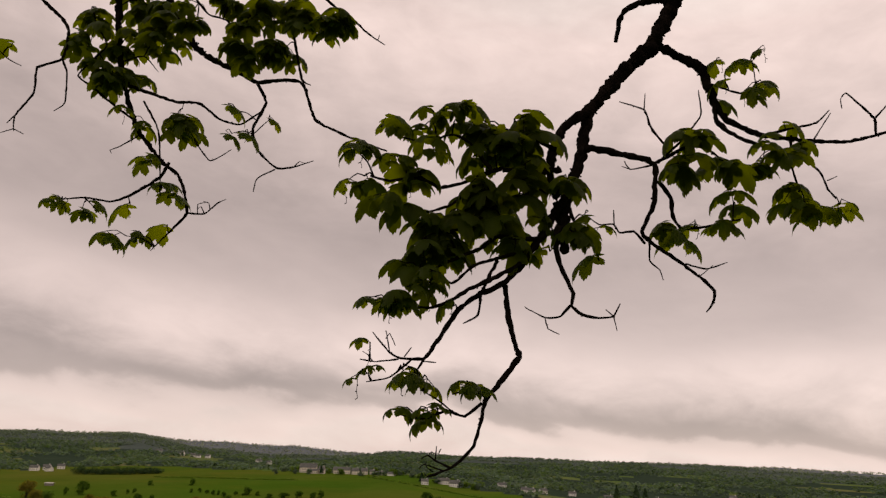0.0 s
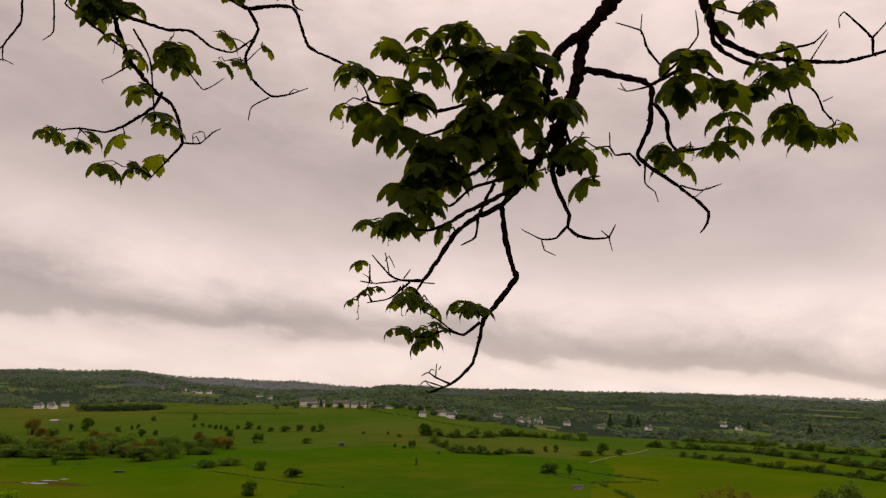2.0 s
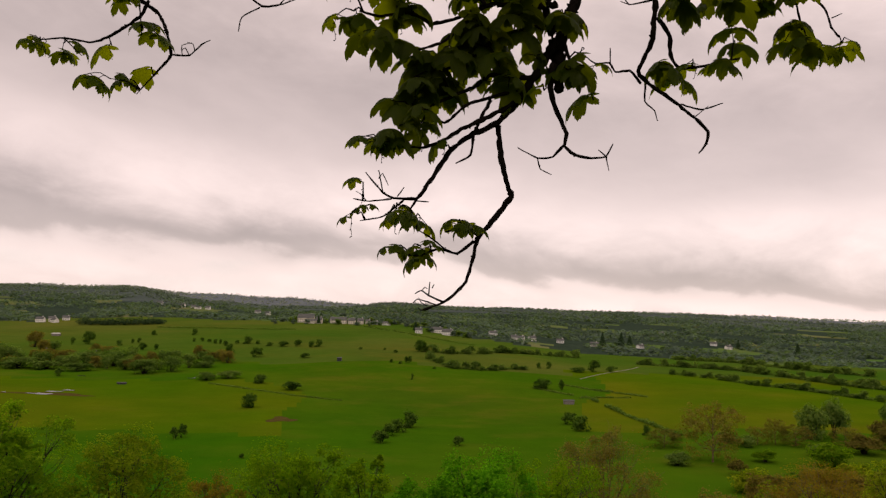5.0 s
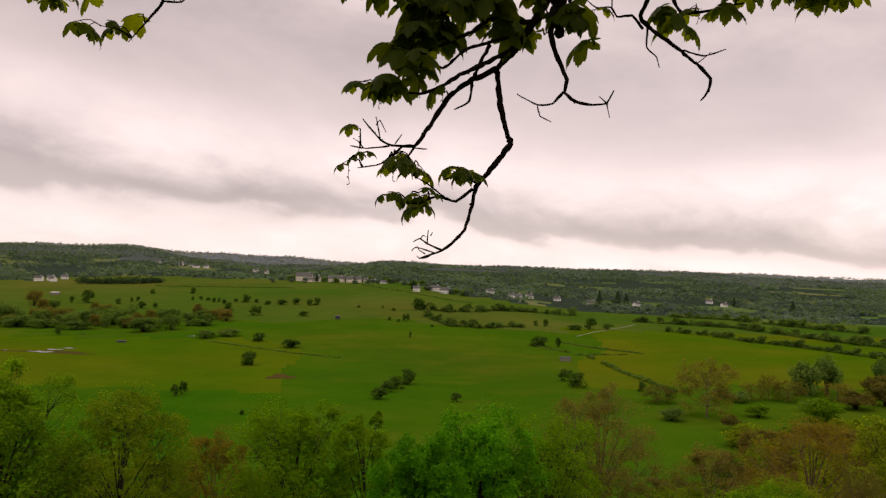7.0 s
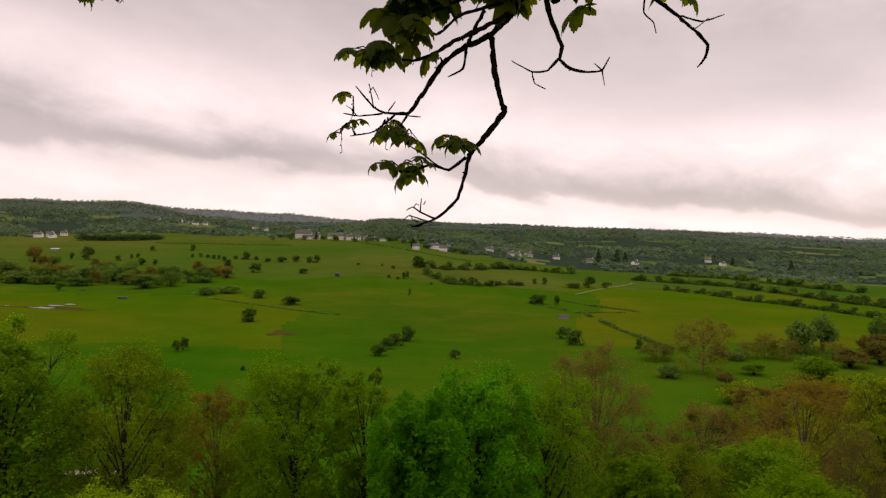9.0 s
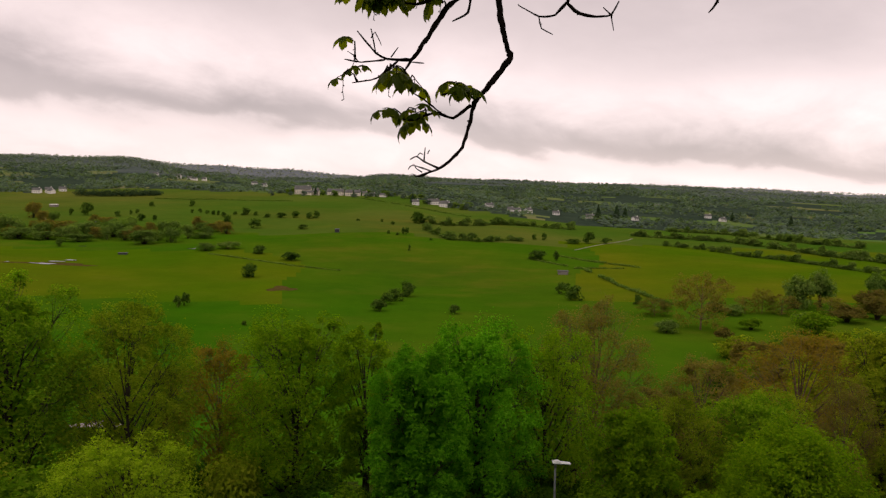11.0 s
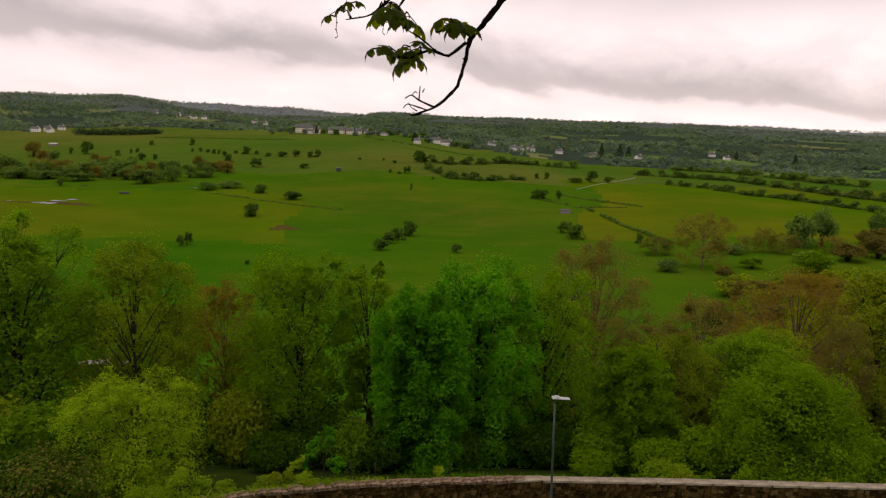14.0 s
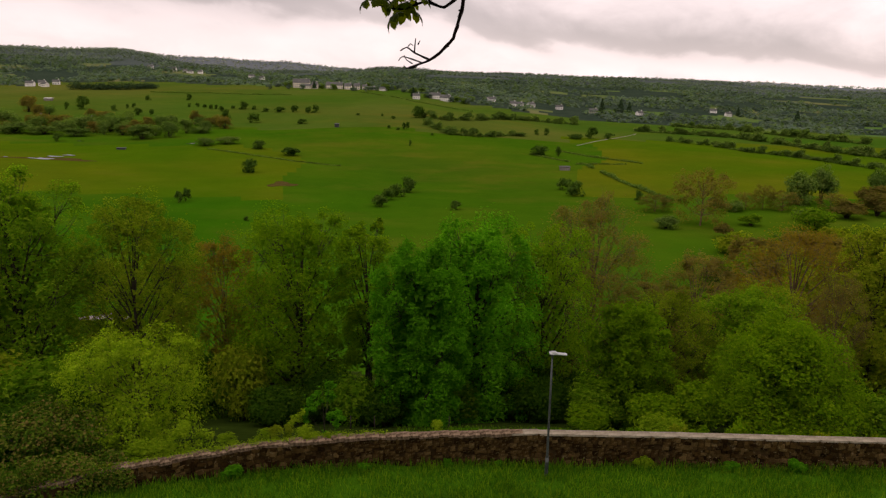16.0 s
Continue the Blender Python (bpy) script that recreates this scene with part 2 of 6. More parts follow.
STONE = stone_material("rubble_stone", [(0.022, 0.012, 0.004), (0.052, 0.029, 0.009), (0.080, 0.048, 0.016), (0.036, 0.020, 0.007), (0.110, 0.070, 0.026)])
MORTAR = surface("old_mortar", (0.020, 0.012, 0.005), (0.085, 0.052, 0.022), 1.2, 7, 0.95, 0.6, 0.02)
COPING_OLD = surface("mossy_coping", (0.022, 0.011, 0.005), (0.26, 0.185, 0.12), 4.0, 16, 0.9, 0.6, 0.02)
COPING_NEW = surface("pale_concrete_coping", (0.17, 0.14, 0.095), (0.36, 0.305, 0.225), 0.8, 9, 0.85, 0.3, 0.01)
STEEL = surface("painted_steel", (0.035, 0.042, 0.036), (0.07, 0.078, 0.068), 3, 20, 0.6, 0.1, 0.002, 0.2)
LAMP_SHELL = surface("pale_lamp_shell", (0.30, 0.31, 0.29), (0.46, 0.46, 0.43), 4, 20, 0.5, 0.05, 0.002)
RENDER_WHITE = surface("pale_house_wall", (0.70, 0.66, 0.60), (0.84, 0.80, 0.74), 0.3, 2, 0.9, 0.1, 0.01)
RENDER_CREAM = surface("cream_house_wall", (0.58, 0.51, 0.40), (0.74, 0.67, 0.54), 0.3, 2, 0.9, 0.1, 0.01)
SLATE = surface("slate_roof", (0.075, 0.075, 0.070), (0.150, 0.145, 0.132), 0.4, 3, 0.85, 0.2, 0.02)
PANE = surface("window_glass", (0.02, 0.024, 0.03), (0.04, 0.046, 0.055), 1, 4, 0.15, 0.0, 0.0)
WATER = surface("pond_water", (0.03, 0.03, 0.025), (0.05, 0.05, 0.04), 0.2, 2, 0.08, 0.05, 0.01)
MUD = surface("bare_earth", (0.055, 0.048, 0.010), (0.095, 0.066, 0.020), 0.3, 2, 0.95, 0.4, 0.05)
TIMBER = surface("weathered_timber", (0.14, 0.12, 0.10), (0.26, 0.23, 0.20), 2, 20, 0.9, 0.4, 0.01)
BLACK_SHEET = surface("dark_sheet_metal", (0.012, 0.012, 0.013), (0.03, 0.03, 0.03), 1, 8, 0.6, 0.1, 0.01)
GRAVEL = surface("pale_car_park", (0.24, 0.20, 0.165), (0.36, 0.31, 0.26), 0.5, 6, 0.9, 0.3, 0.02)
# Slope ground under the trees, their shade painted into a dark base colour.
SLOPE_SHADE_FLOOR = surface("slope_floor_painted_shade", (0.018, 0.030, 0.004), (0.036, 0.058, 0.007), 0.25, 2.5, 0.95, 0.4, 0.1)


# ---- mesh helpers ----
def mesh_of(name, verts, faces, mat, smooth=False):
    me = bpy.data.meshes.new(name)
    me.from_pydata([tuple(v) for v in verts], [], [tuple(q) for q in faces])
    me.materials.append(mat)
    if smooth:
        me.polygons.foreach_set("use_smooth", [True] * len(me.polygons))
    me.update()
    return me


def quads_mesh(name, corners, mat):
    """A mesh of loose leaf blades from an array (blades, corners, 3)."""
    n, k = corners.shape[:2]
    me = bpy.data.meshes.new(name)
    me.vertices.add(n * k)
    me.vertices.foreach_set("co", np.asarray(corners, np.float32).ravel())
    me.loops.add(n * k)
    me.loops.foreach_set("vertex_index", np.arange(n * k, dtype=np.int32))
    me.polygons.add(n)
    me.polygons.foreach_set("loop_start", np.arange(0, n * k, k, dtype=np.int32))
    me.materials.append(mat)
    me.update(calc_edges=True)
    return me


def part(name, me, parent, label=""):
    ob = new(name, me)
    ob.parent = parent
    return tagged(ob, label)


def thing(name, x, y, z, label, category, group="", kind=""):
    ob = new(name)
    ob.empty_display_size = 0.3
    ob.location = (x, y, z)
    return tagged(ob, label, category, group, kind)


class Tubes:
    """Tapering round limbs with uneven, knobbly bark, gathered into one mesh."""

    def __init__(self, sides=7, knob=0.12, seed=1):
        self.v, self.f, self.sides, self.knob, self.rng = [], [], sides, knob, random.Random(seed)

    def add(self, pts, radii, step=0.0):
        pts = [Vector(p) for p in pts]
        if step:
            fine_p, fine_r = [], []
            for i in range(len(pts) - 1):
                p0, p1, p2, p3 = pts[max(i - 1, 0)], pts[i], pts[i + 1], pts[min(i + 2, len(pts) - 1)]
                n = max(2, int((p2 - p1).length / step))
                for k in range(n):
                    s = k / n
                    q = 0.5 * ((2 * p1) + (p2 - p0) * s + (2 * p0 - 5 * p1 + 4 * p2 - p3) * s * s + (3 * p1 - p0 - 3 * p2 + p3) * s ** 3)
                    q = q * 0.55 + p1.lerp(p2, s) * 0.45
                    r = radii[i] + (radii[i + 1] - radii[i]) * s
                    jit = r * self.knob * 1.6
                    fine_p.append(q + Vector([self.rng.uniform(-jit, jit) for _ in range(3)]))
                    fine_r.append(r * (1 + self.rng.uniform(-self.knob, self.knob * 1.7)))
            pts, radii = fine_p + [pts[-1]], fine_r + [radii[-1]]
        base, s = len(self.v), self.sides
        side = None
        for i, p in enumerate(pts):
            d = pts[min(i + 1, len(pts) - 1)] - pts[max(i - 1, 0)]
            d = d.normalized() if d.length > 1e-6 else Vector((0, 0, 1))
            if side is None:
                side = d.orthogonal().normalized()
            side = (side - d * side.dot(d))
            side = side.normalized() if side.length > 1e-5 else d.orthogonal().normalized()
            other = d.cross(side)
            for k in range(s):
                a = 2 * math.pi * k / s
                r = radii[i] * (1 + self.rng.uniform(-self.knob, self.knob))
                self.v.append(p + (side * math.cos(a) + other * math.sin(a)) * r)
        for i in range(len(pts) - 1):
            for k in range(s):
                a, b = base + i * s + k, base + i * s + (k + 1) % s
                self.f.append((a, b, b + s, a + s))
        for p, ring, flip in ((pts[0], base, True), (pts[-1], base + (len(pts) - 1) * s, False)):
            c = len(self.v)
            self.v.append(p)
            for k in range(s):
                a, b = ring + k, ring + (k + 1) % s
                self.f.append((b, a, c) if flip else (a, b, c))

    def mesh(self, name, mat, smooth=True):
        return mesh_of(name, self.v, self.f, mat, smooth)


def leaf_cards(rng, centres, normals, size, spread=0.7, small=False):
    """Pointed leaf blades round the centres, their faces turned roughly outwards."""
    n = len(centres)
    nor = normals + rng.normal(0, spread, (n, 3))
    nor /= np.linalg.norm(nor, axis=1)[:, None] + 1e-9
    u = np.cross(nor, rng.normal(0, 1, (n, 3)))
    u /= np.linalg.norm(u, axis=1)[:, None] + 1e-9
    v = np.cross(nor, u)
    s = size * rng.uniform(0.6, 1.35, n)[:, None]
    lift = nor * s * 0.18
    if small:
        return np.stack([centres - u * s, centres + u * s * 0.5 - v * s * 0.62, centres + u * s * 0.6 + v * s * 0.62 + lift], 1)
    return np.stack([centres - u * s, centres - v * s * 0.62 + lift, centres + u * s, centres + v * s * 0.62 + lift], 1)


# ---- the land: one sheet to the horizon ----
COLUMNS = np.array([-0.62, -0.42, -0.29, -0.22, -0.13, -0.06, 0.06, 0.2, 0.62])
FAR = np.array([200, 420, 620, 1100, 1300, 1800, 2400, 3000, 3600, 4400, 4800.0])
RISE = np.array([
    [-52, -48, -42, -14, -10, 8, 55, 92, 128, 160, 150],
    [-52, -49, -42, -13, -9, 6, 44, 92, 118, 152, 140],
    [-52, -50, -41, -12, -7, 4, 24, 48, 60, 118, 112],
    [-52, -50, -41, -12, -7, 2, 14, 26, 30, 104, 98],
    [-52, -51, -40, -12, -6, 1, 18, 38, 30, 74, 70],
    [-52, -52, -40, -12, -6, 0, 27, 57, 44, 60, 50],
    [-52, -52, -43, -22, -16, -8, 18, 38, 42, 52, 45],
    [-52, -52, -46, -34, -28, -16, 6, 25, 35, 42, 34],
    [-52, -52, -50, -45, -43, -38, -32, -22, -6, 15, 10.0]])
NEAR_Y = np.array([-60, 1.4, 3.0, 20, 26, 30, 31.5, 40, 50, 70, 120, 200.0])
NEAR_Z = np.array([-1.65, -1.65, -2.5, -13.4, -15.75, -16.35, -16.9, -19.6, -23.4, -30, -43, -52.0])


def height(x, y):
    """Height of the land at x, y: hilltop, bank, lawn, wooded slope, valley pasture and far ridges."""
    x, y = np.asarray(x, float), np.asarray(y, float)
    d = y
    near = np.interp(d, NEAR_Y, NEAR_Z)
    u = np.clip(x / np.maximum(y, 60), -0.62, 0.62)
    rows = np.array([np.interp(d, FAR, row) for row in RISE])
    far = np.zeros_like(near)
    for i in range(len(COLUMNS) - 1):
        w = np.clip((u - COLUMNS[i]) / (COLUMNS[i + 1] - COLUMNS[i]), 0, 1)
        w = w * w * (3 - 2 * w)
        inside = (u >= COLUMNS[i]) & (u <= COLUMNS[i + 1])
        far = np.where(inside, rows[i] * (1 - w) + rows[i + 1] * w, far)
    z = np.where(d < 200, near, far)
    roll = np.clip((d - 180) / 200, 0, 1) * (1.1 * np.sin(x / 71 + 1.3) * np.sin(y / 93) + 0.5 * np.sin(x / 29 + y / 41))
    rough = np.clip((d - 1500) / 1500, 0, 1) * (5 * np.sin(x / 210 + 2) * np.sin(y / 260) + 3 * np.sin(x / 83 + y / 190))
    return z + roll + rough


def ground_at(x, y):
    return float(height(np.array([x]), np.array([y]))[0])


# where woods and gardens begin beyond the pasture, by direction
WOOD_U, WOOD_Y = [-0.70, -0.53, -0.49, -0.34, -0.32, -0.05, 0.1, 0.25, 0.7], [1090, 1090, 1330, 1330, 1240, 1140, 930, 860, 780]


def make_land():
    rings = np.concatenate([[0.0], np.geomspace(0.8, 4750, 250)])
    turn = np.concatenate([np.linspace(-0.68, 0.68, 230), np.linspace(0.68, 2 * math.pi - 0.68, 62)[1:-1]])
    r, a = np.meshgrid(rings[1:], turn, indexing="ij")
    x, y = r * np.sin(a), r * np.cos(a)
    z = height(x, y)
    near = np.clip(1 - np.abs(r - 30) / 60, 0, 1)
    z = z + near * 0.05 * np.sin(x * 1.7 + 0.6 * y) * np.sin(y * 1.3)
    v = np.concatenate([[[0, 0, -1.65]], np.stack([x, y, z], -1).reshape(-1, 3)])
    m, n = x.shape
    i, k = np.meshgrid(np.arange(m - 1), np.arange(n), indexing="ij")
    k2 = (k + 1) % n
    f = np.stack([1 + i * n + k, 1 + (i + 1) * n + k, 1 + (i + 1) * n + k2, 1 + i * n + k2], -1).reshape(-1, 4)[:, ::-1]
    faces = [tuple(q) for q in f.tolist()] + [(0, 1 + (k + 1) % n, 1 + k) for k in range(n)]
    ob = new("ground", mesh_of("ground", v.tolist(), faces, PASTURE, True))
    me = ob.data
    for mat in (FAR_FIELD, WOOD_FLOOR, HAZED_RIDGE_FLOOR, SLOPE_SHADE_FLOOR, DRY_PASTURE, HIGH_PASTURE, HAZED_HILL_FLOOR):
        me.materials.append(mat)
    mid = np.zeros(len(me.polygons) * 3)
    me.polygons.foreach_get("center", mid)
    mid = mid.reshape(-1, 3)
    u = mid[:, 0] / np.maximum(mid[:, 1], 1)
    brow = np.interp(u, WOOD_U, WOOD_Y)
    field = np.array([noise.noise((a * 11, math.log(max(b, 1)) * 9, 4.0)) for a, b in zip(u.tolist(), mid[:, 1].tolist())])
    # past 2300 m and again past 3500 m the floor takes a hazier colour
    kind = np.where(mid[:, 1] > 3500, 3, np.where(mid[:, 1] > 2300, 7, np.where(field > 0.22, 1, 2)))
    # where tree shade is painted: darker floor colour on the slope below the wall
    painted_shade = (mid[:, 1] > np.where((mid[:, 0] > 1) & (mid[:, 0] < 13), 43, 32.4)) & (mid[:, 1] < 84) & (np.abs(mid[:, 0]) < 60)
    kind = np.where(painted_shade, 4, kind)
    # fields of the pasture: yellowed ones to either hand, a paler one up the hill
    edge = 0.05 * np.array([noise.noise((a * 0.012, b * 0.012, 2.0)) for a, b in mid[:, :2].tolist()])
    dry = ((u + edge < -0.19) & (mid[:, 1] > 330) & (mid[:, 1] < 520)) | ((u + edge > 0.19) & (mid[:, 1] > 365) & (mid[:, 1] < 660))
    field_kind = np.where(dry, 5, np.where(mid[:, 1] + 900 * edge > 640, 6, 0))
    me.polygons.foreach_set("material_index", np.where(painted_shade | ((mid[:, 1] > brow) & (np.abs(u) < 1.2)), kind, field_kind).astype(np.int32))
    return tagged(ob, "green rolling valley pasture with worn paler patches", "ground", kind="structure")


make_land()


# ---- plants ----
def foliage(seed, width, tall, base, clumps, per_clump, leaf, shell=0.75, clump_r=0.2, droop=0.0, flare=0.0):
    """Leaf blades in clumps through a crown; returns quads, and where the clumps sit."""
    rng = np.random.default_rng(seed)
    d = rng.normal(0, 1, (clumps, 3))
    d[:, 2] = np.where(rng.random(clumps) < 0.45, np.abs(d[:, 2]), d[:, 2])
    d /= np.linalg.norm(d, axis=1)[:, None]
    rad = rng.uniform(shell ** 3, 1, clumps)[:, None] ** (1 / 3)
    inner = rng.random(clumps) < 0.25
    rad[inner] *= rng.uniform(0.4, 0.9, (inner.sum(), 1))
    half = np.array([width / 2, width / 2, (tall - base) / 2])
    lump = 1 + 0.10 * np.sin(3.1 * d[:, :1] + seed) + 0.09 * np.sin(4.3 * d[:, 1:2] + 2 * seed) + 0.05 * np.sin(5 * d[:, 2:] + seed)
    lump = lump * (1 + flare * np.array([1, 1, 0]) * d[:, 2:])
    rad *= rng.uniform(0.88, 1.02, (clumps, 1))
    c = d * rad * half * lump * 0.92 + np.array([0, 0, base + half[2]])
    spread = clump_r * width * rng.uniform(0.65, 1.3, clumps)
    which = np.repeat(np.arange(clumps), int(per_clump * 1.75))
    o = rng.normal(0, 1, (len(which), 3))
    o /= np.linalg.norm(o, axis=1)[:, None]
    q = o * rng.uniform(0.25, 1, len(which))[:, None] ** 0.5 * spread[which][:, None] * np.array([1, 1, 0.72])
    q[:, 2] -= droop * (q[:, 0] ** 2 + q[:, 1] ** 2) / (spread[which] + 1e-6)
    p = c[which] + q
    p[:, 2] = np.maximum(p[:, 2], 0.02 * tall)
    nor = o * 0.55 + d[which] * 0.45 + np.array([0, 0, 0.75])
    return leaf_cards(rng, p, nor, leaf, 0.5, True), c


PROFILES = {
    # half width of the crown from its foot to its top
    "column": ([0.0, 0.08, 0.3, 0.55, 0.75, 0.9, 1.0], [0.60, 0.88, 1.0, 1.02, 0.96, 0.76, 0.34]),
    "vase": ([0.0, 0.12, 0.35, 0.6, 0.8, 0.93, 1.0], [0.40, 0.70, 0.96, 1.02, 0.95, 0.74, 0.30]),
    "dome": ([0.0, 0.1, 0.3, 0.55, 0.75, 0.9, 1.0], [0.95, 1.0, 0.97, 0.84, 0.64, 0.38, 0.08]),
    "spread": ([0.0, 0.15, 0.4, 0.65, 0.85, 1.0], [0.6, 0.85, 1.0, 0.98, 0.76, 0.26])}


def lobed_crown(seed, width, tall, base, profile, lobes, clumps, per, leaf, droop=0.0, core=0.0):
    """Leaf blades on small clumps, the clumps on the outer side of lobes, the lobes round the stem."""
    rng = np.random.default_rng(seed)
    s = (np.arange(lobes) + rng.uniform(0.2, 0.8, lobes)) / lobes
    half = np.interp(s, *PROFILES[profile]) * width / 2
    turn = np.arange(lobes) * 2.39996 + rng.uniform(-0.5, 0.5, lobes)
    size = width * rng.uniform(0.16, 0.25, lobes) * np.interp(s, [0, 0.7, 1], [1.0, 1.0, 0.7])
    reach = np.maximum(half - size * 0.62, 0.0) * rng.uniform(0.86, 1.12, lobes)
    top = tall - size * 0.75
    mid = np.stack([np.cos(turn) * reach, np.sin(turn) * reach, np.minimum(base + (tall - base) * s, top)], 1)
    mid[:, 2] = np.maximum(mid[:, 2], size * 0.55)
    out = np.stack([np.cos(turn), np.sin(turn), 0.55 + 0 * s], 1)
    which = np.repeat(np.arange(lobes), clumps)
    d = rng.normal(0, 1, (len(which), 3)) + out[which] * 0.8
    d /= np.linalg.norm(d, axis=1)[:, None]
    c = mid[which] + d * size[which][:, None] * rng.uniform(0.55, 1.08, (len(which), 1)) * np.array([1, 1, 1.1 + droop])
    spread = size[which] * rng.uniform(0.30, 0.58, len(which))
    own = np.repeat(np.arange(len(c)), per)
    o = rng.normal(0, 1, (len(own), 3))
    o /= np.linalg.norm(o, axis=1)[:, None]
    o[:, 2] = np.where(rng.random(len(own)) < 0.45, np.abs(o[:, 2]), o[:, 2])
    q = o * rng.uniform(0.2, 1, len(own))[:, None] ** 0.5 * spread[own][:, None] * np.array([1, 1, 0.8])
    q[:, 2] -= droop * 1.6 * (q[:, 0] ** 2 + q[:, 1] ** 2) / spread[own]
    p = c[own] + q
    # stray shoots beyond the clumps
    stray = rng.random(len(p)) < 0.06
    p[stray] += o[stray] * spread[own][stray][:, None] * rng.uniform(0.3, 0.9, (stray.sum(), 1)) + np.array([0, 0, 0.08])
    p[:, 2] = np.maximum(p[:, 2], 0.01 * tall)
    cards = leaf_cards(rng, p, o * 0.5 + d[own] * 0.4 + np.array([0, 0, 0.8]), leaf, 0.5, True)
    if core:
        m = int(core)
        h = rng.random(m)
        r = np.interp(h, *PROFILES[profile]) * width / 2 * 0.66 * np.sqrt(rng.random(m))
        a = rng.uniform(0, 2 * math.pi, m)
        inner = np.stack([np.cos(a) * r, np.sin(a) * r, np.maximum(base, 0.04 * tall) + (tall * 0.93 - base) * h], 1)
        cards = np.concatenate([cards, leaf_cards(rng, inner, np.tile([0, 0, 1.0], (m, 1)), leaf * 2.4, 0.7, True)])
    return cards, mid, c


def crown_limbs(seed, tall, base, r0, lobes, clumps, lean=0.3, twigs=0):
    """A trunk, and five boughs whose limbs rise to their lobes of the crown and fork into twigs."""
    trunk = Tubes(8, 0.08, seed)
    rng = random.Random(seed)
    fork = base + 0.07 * tall
    top = Vector((rng.uniform(-lean, lean), rng.uniform(-lean, lean), tall * 0.9))
    mid = Vector((rng.uniform(-lean, lean) * 0.4, rng.uniform(-lean, lean) * 0.4, fork))
    trunk.add([(0, 0, -0.4), (0, 0, 0.15), mid * 0.5, mid, mid.lerp(top, 0.5), top], [r0 * 1.5, r0 * 1.15, r0, r0 * 0.85, r0 * 0.42, r0 * 0.07], 0.6)
    boughs = [Tubes(4, 0.08, seed + k) for k in range(5)]
    per = len(clumps) // len(lobes)
    for i, lobe in enumerate(lobes):
        c = Vector(lobe)
        t = boughs[int((math.atan2(c.y, c.x) / (2 * math.pi) + 0.5) * 4.999)]
        low = max(fork * 0.8, min(c.z - 0.28 * tall, fork + 0.4 * tall))
        f = max(0.0, (low - fork) / (top.z - fork))
        start = mid.lerp(top, f) if low > fork else Vector((mid.x, mid.y, low))
        knee = Vector((start.x + (c.x - start.x) * 0.42, start.y + (c.y - start.y) * 0.42, start.z + (c.z - start.z) * 0.45))
        t.add([start, knee, c], [r0 * 0.34 * (1 - 0.5 * f), r0 * 0.22, r0 * 0.07], 0.8)
        for k in range(per):
            e = Vector(clumps[i * per + k])
            s = knee.lerp(c, rng.uniform(0.2, 1.0))
            t.add([s, s.lerp(e, 0.55) + Vector((0, 0, -0.012 * tall)), e], [r0 * 0.08, r0 * 0.05, r0 * 0.02])
            for _ in range(twigs):
                q = e + Vector((rng.uniform(-1, 1), rng.uniform(-1, 1), rng.uniform(-0.2, 1.0))) * (0.045 * tall)
                t.add([s.lerp(e, rng.uniform(0.3, 1)), q], [r0 * 0.035, r0 * 0.015])
    return trunk, [t for t in boughs if t.v]


TREES = {}
# profile, lobes, clumps to a lobe, leaves to a clump, foot of the crown, droop, inner leaves, twigs, girth
KINDS = {
    "dense": ("column", 34, 10, 96, 0.04, 0.10, 5000, 0, 0.020),
    "lime": ("column", 40, 10, 100, 0.02, 0.45, 6000, 0, 0.022),
    "open": ("spread", 36, 10, 98, 0.10, 0.0, 1200, 1, 0.014),
    "tall": ("column", 32, 10, 88, 0.10, 0.15, 2500, 0, 0.022),
    "slim": ("column", 22, 9, 84, 0.26, 0.1, 500, 1, 0.017),
    "bare": ("spread", 34, 9, 74, 0.08, 0.0, 600, 4, 0.013),
    "copper": ("spread", 32, 9, 72, 0.12, 0.0, 0, 2, 0.017),
    "dome": ("dome", 44, 10, 86, 0.0, 0.15, 5000, 0, 0.022),
    "young": ("spread", 34, 10, 84, 0.02, 0.0, 2500, 1, 0.016),
    "shoots": ("vase", 40, 9, 72, 0.0, -0.15, 1200, 1, 0.014),
    "sapling": ("vase", 9, 6, 50, 0.02, 0.0, 0, 0, 0.012),
    "far_bare": ("spread", 22, 7, 46, 0.18, 0.0, 0, 1, 0.016)}


def tree(kind, x, y, width, tall, mat, label, category="tree", group="", name="tree", seed=1, leaf=0.1, bark=None, turn=0.0, sink=0.1, z=None):
    """A tree with a trunk that forks into limbs and a lobed crown of leaf blades."""
    key = (kind, mat.name, seed)
    if key not in TREES:
        profile, lobes, clumps, per, base, droop, core, twigs, girth = KINDS[kind]
        cards, mids, ends = lobed_crown(seed, width, tall, base * tall, profile, lobes, clumps, per, leaf, droop, core)
        stem, boughs = crown_limbs(seed, tall, base * tall, girth * tall, mids, ends, 0.03 * tall, twigs)
        wood = bark or TRUNK_BARK
        TREES[key] = (quads_mesh("crown", cards, mat), stem.mesh("trunk", wood), [b.mesh("bough", wood) for b in boughs], width, tall)
    crown, trunk, boughs, w0, h0 = TREES[key]
    ob = thing(name, x, y, (ground_at(x, y) - sink) if z is None else z, label, category, group)
    ob.rotation_euler = (0, 0, turn)
    ob.scale = (width / w0, width / w0, tall / h0)
    part("trunk", trunk, ob)
    for bough in boughs:
        part("bough", bough, ob)
    part("crown", crown, ob)
    return ob


SHRUBS = {}


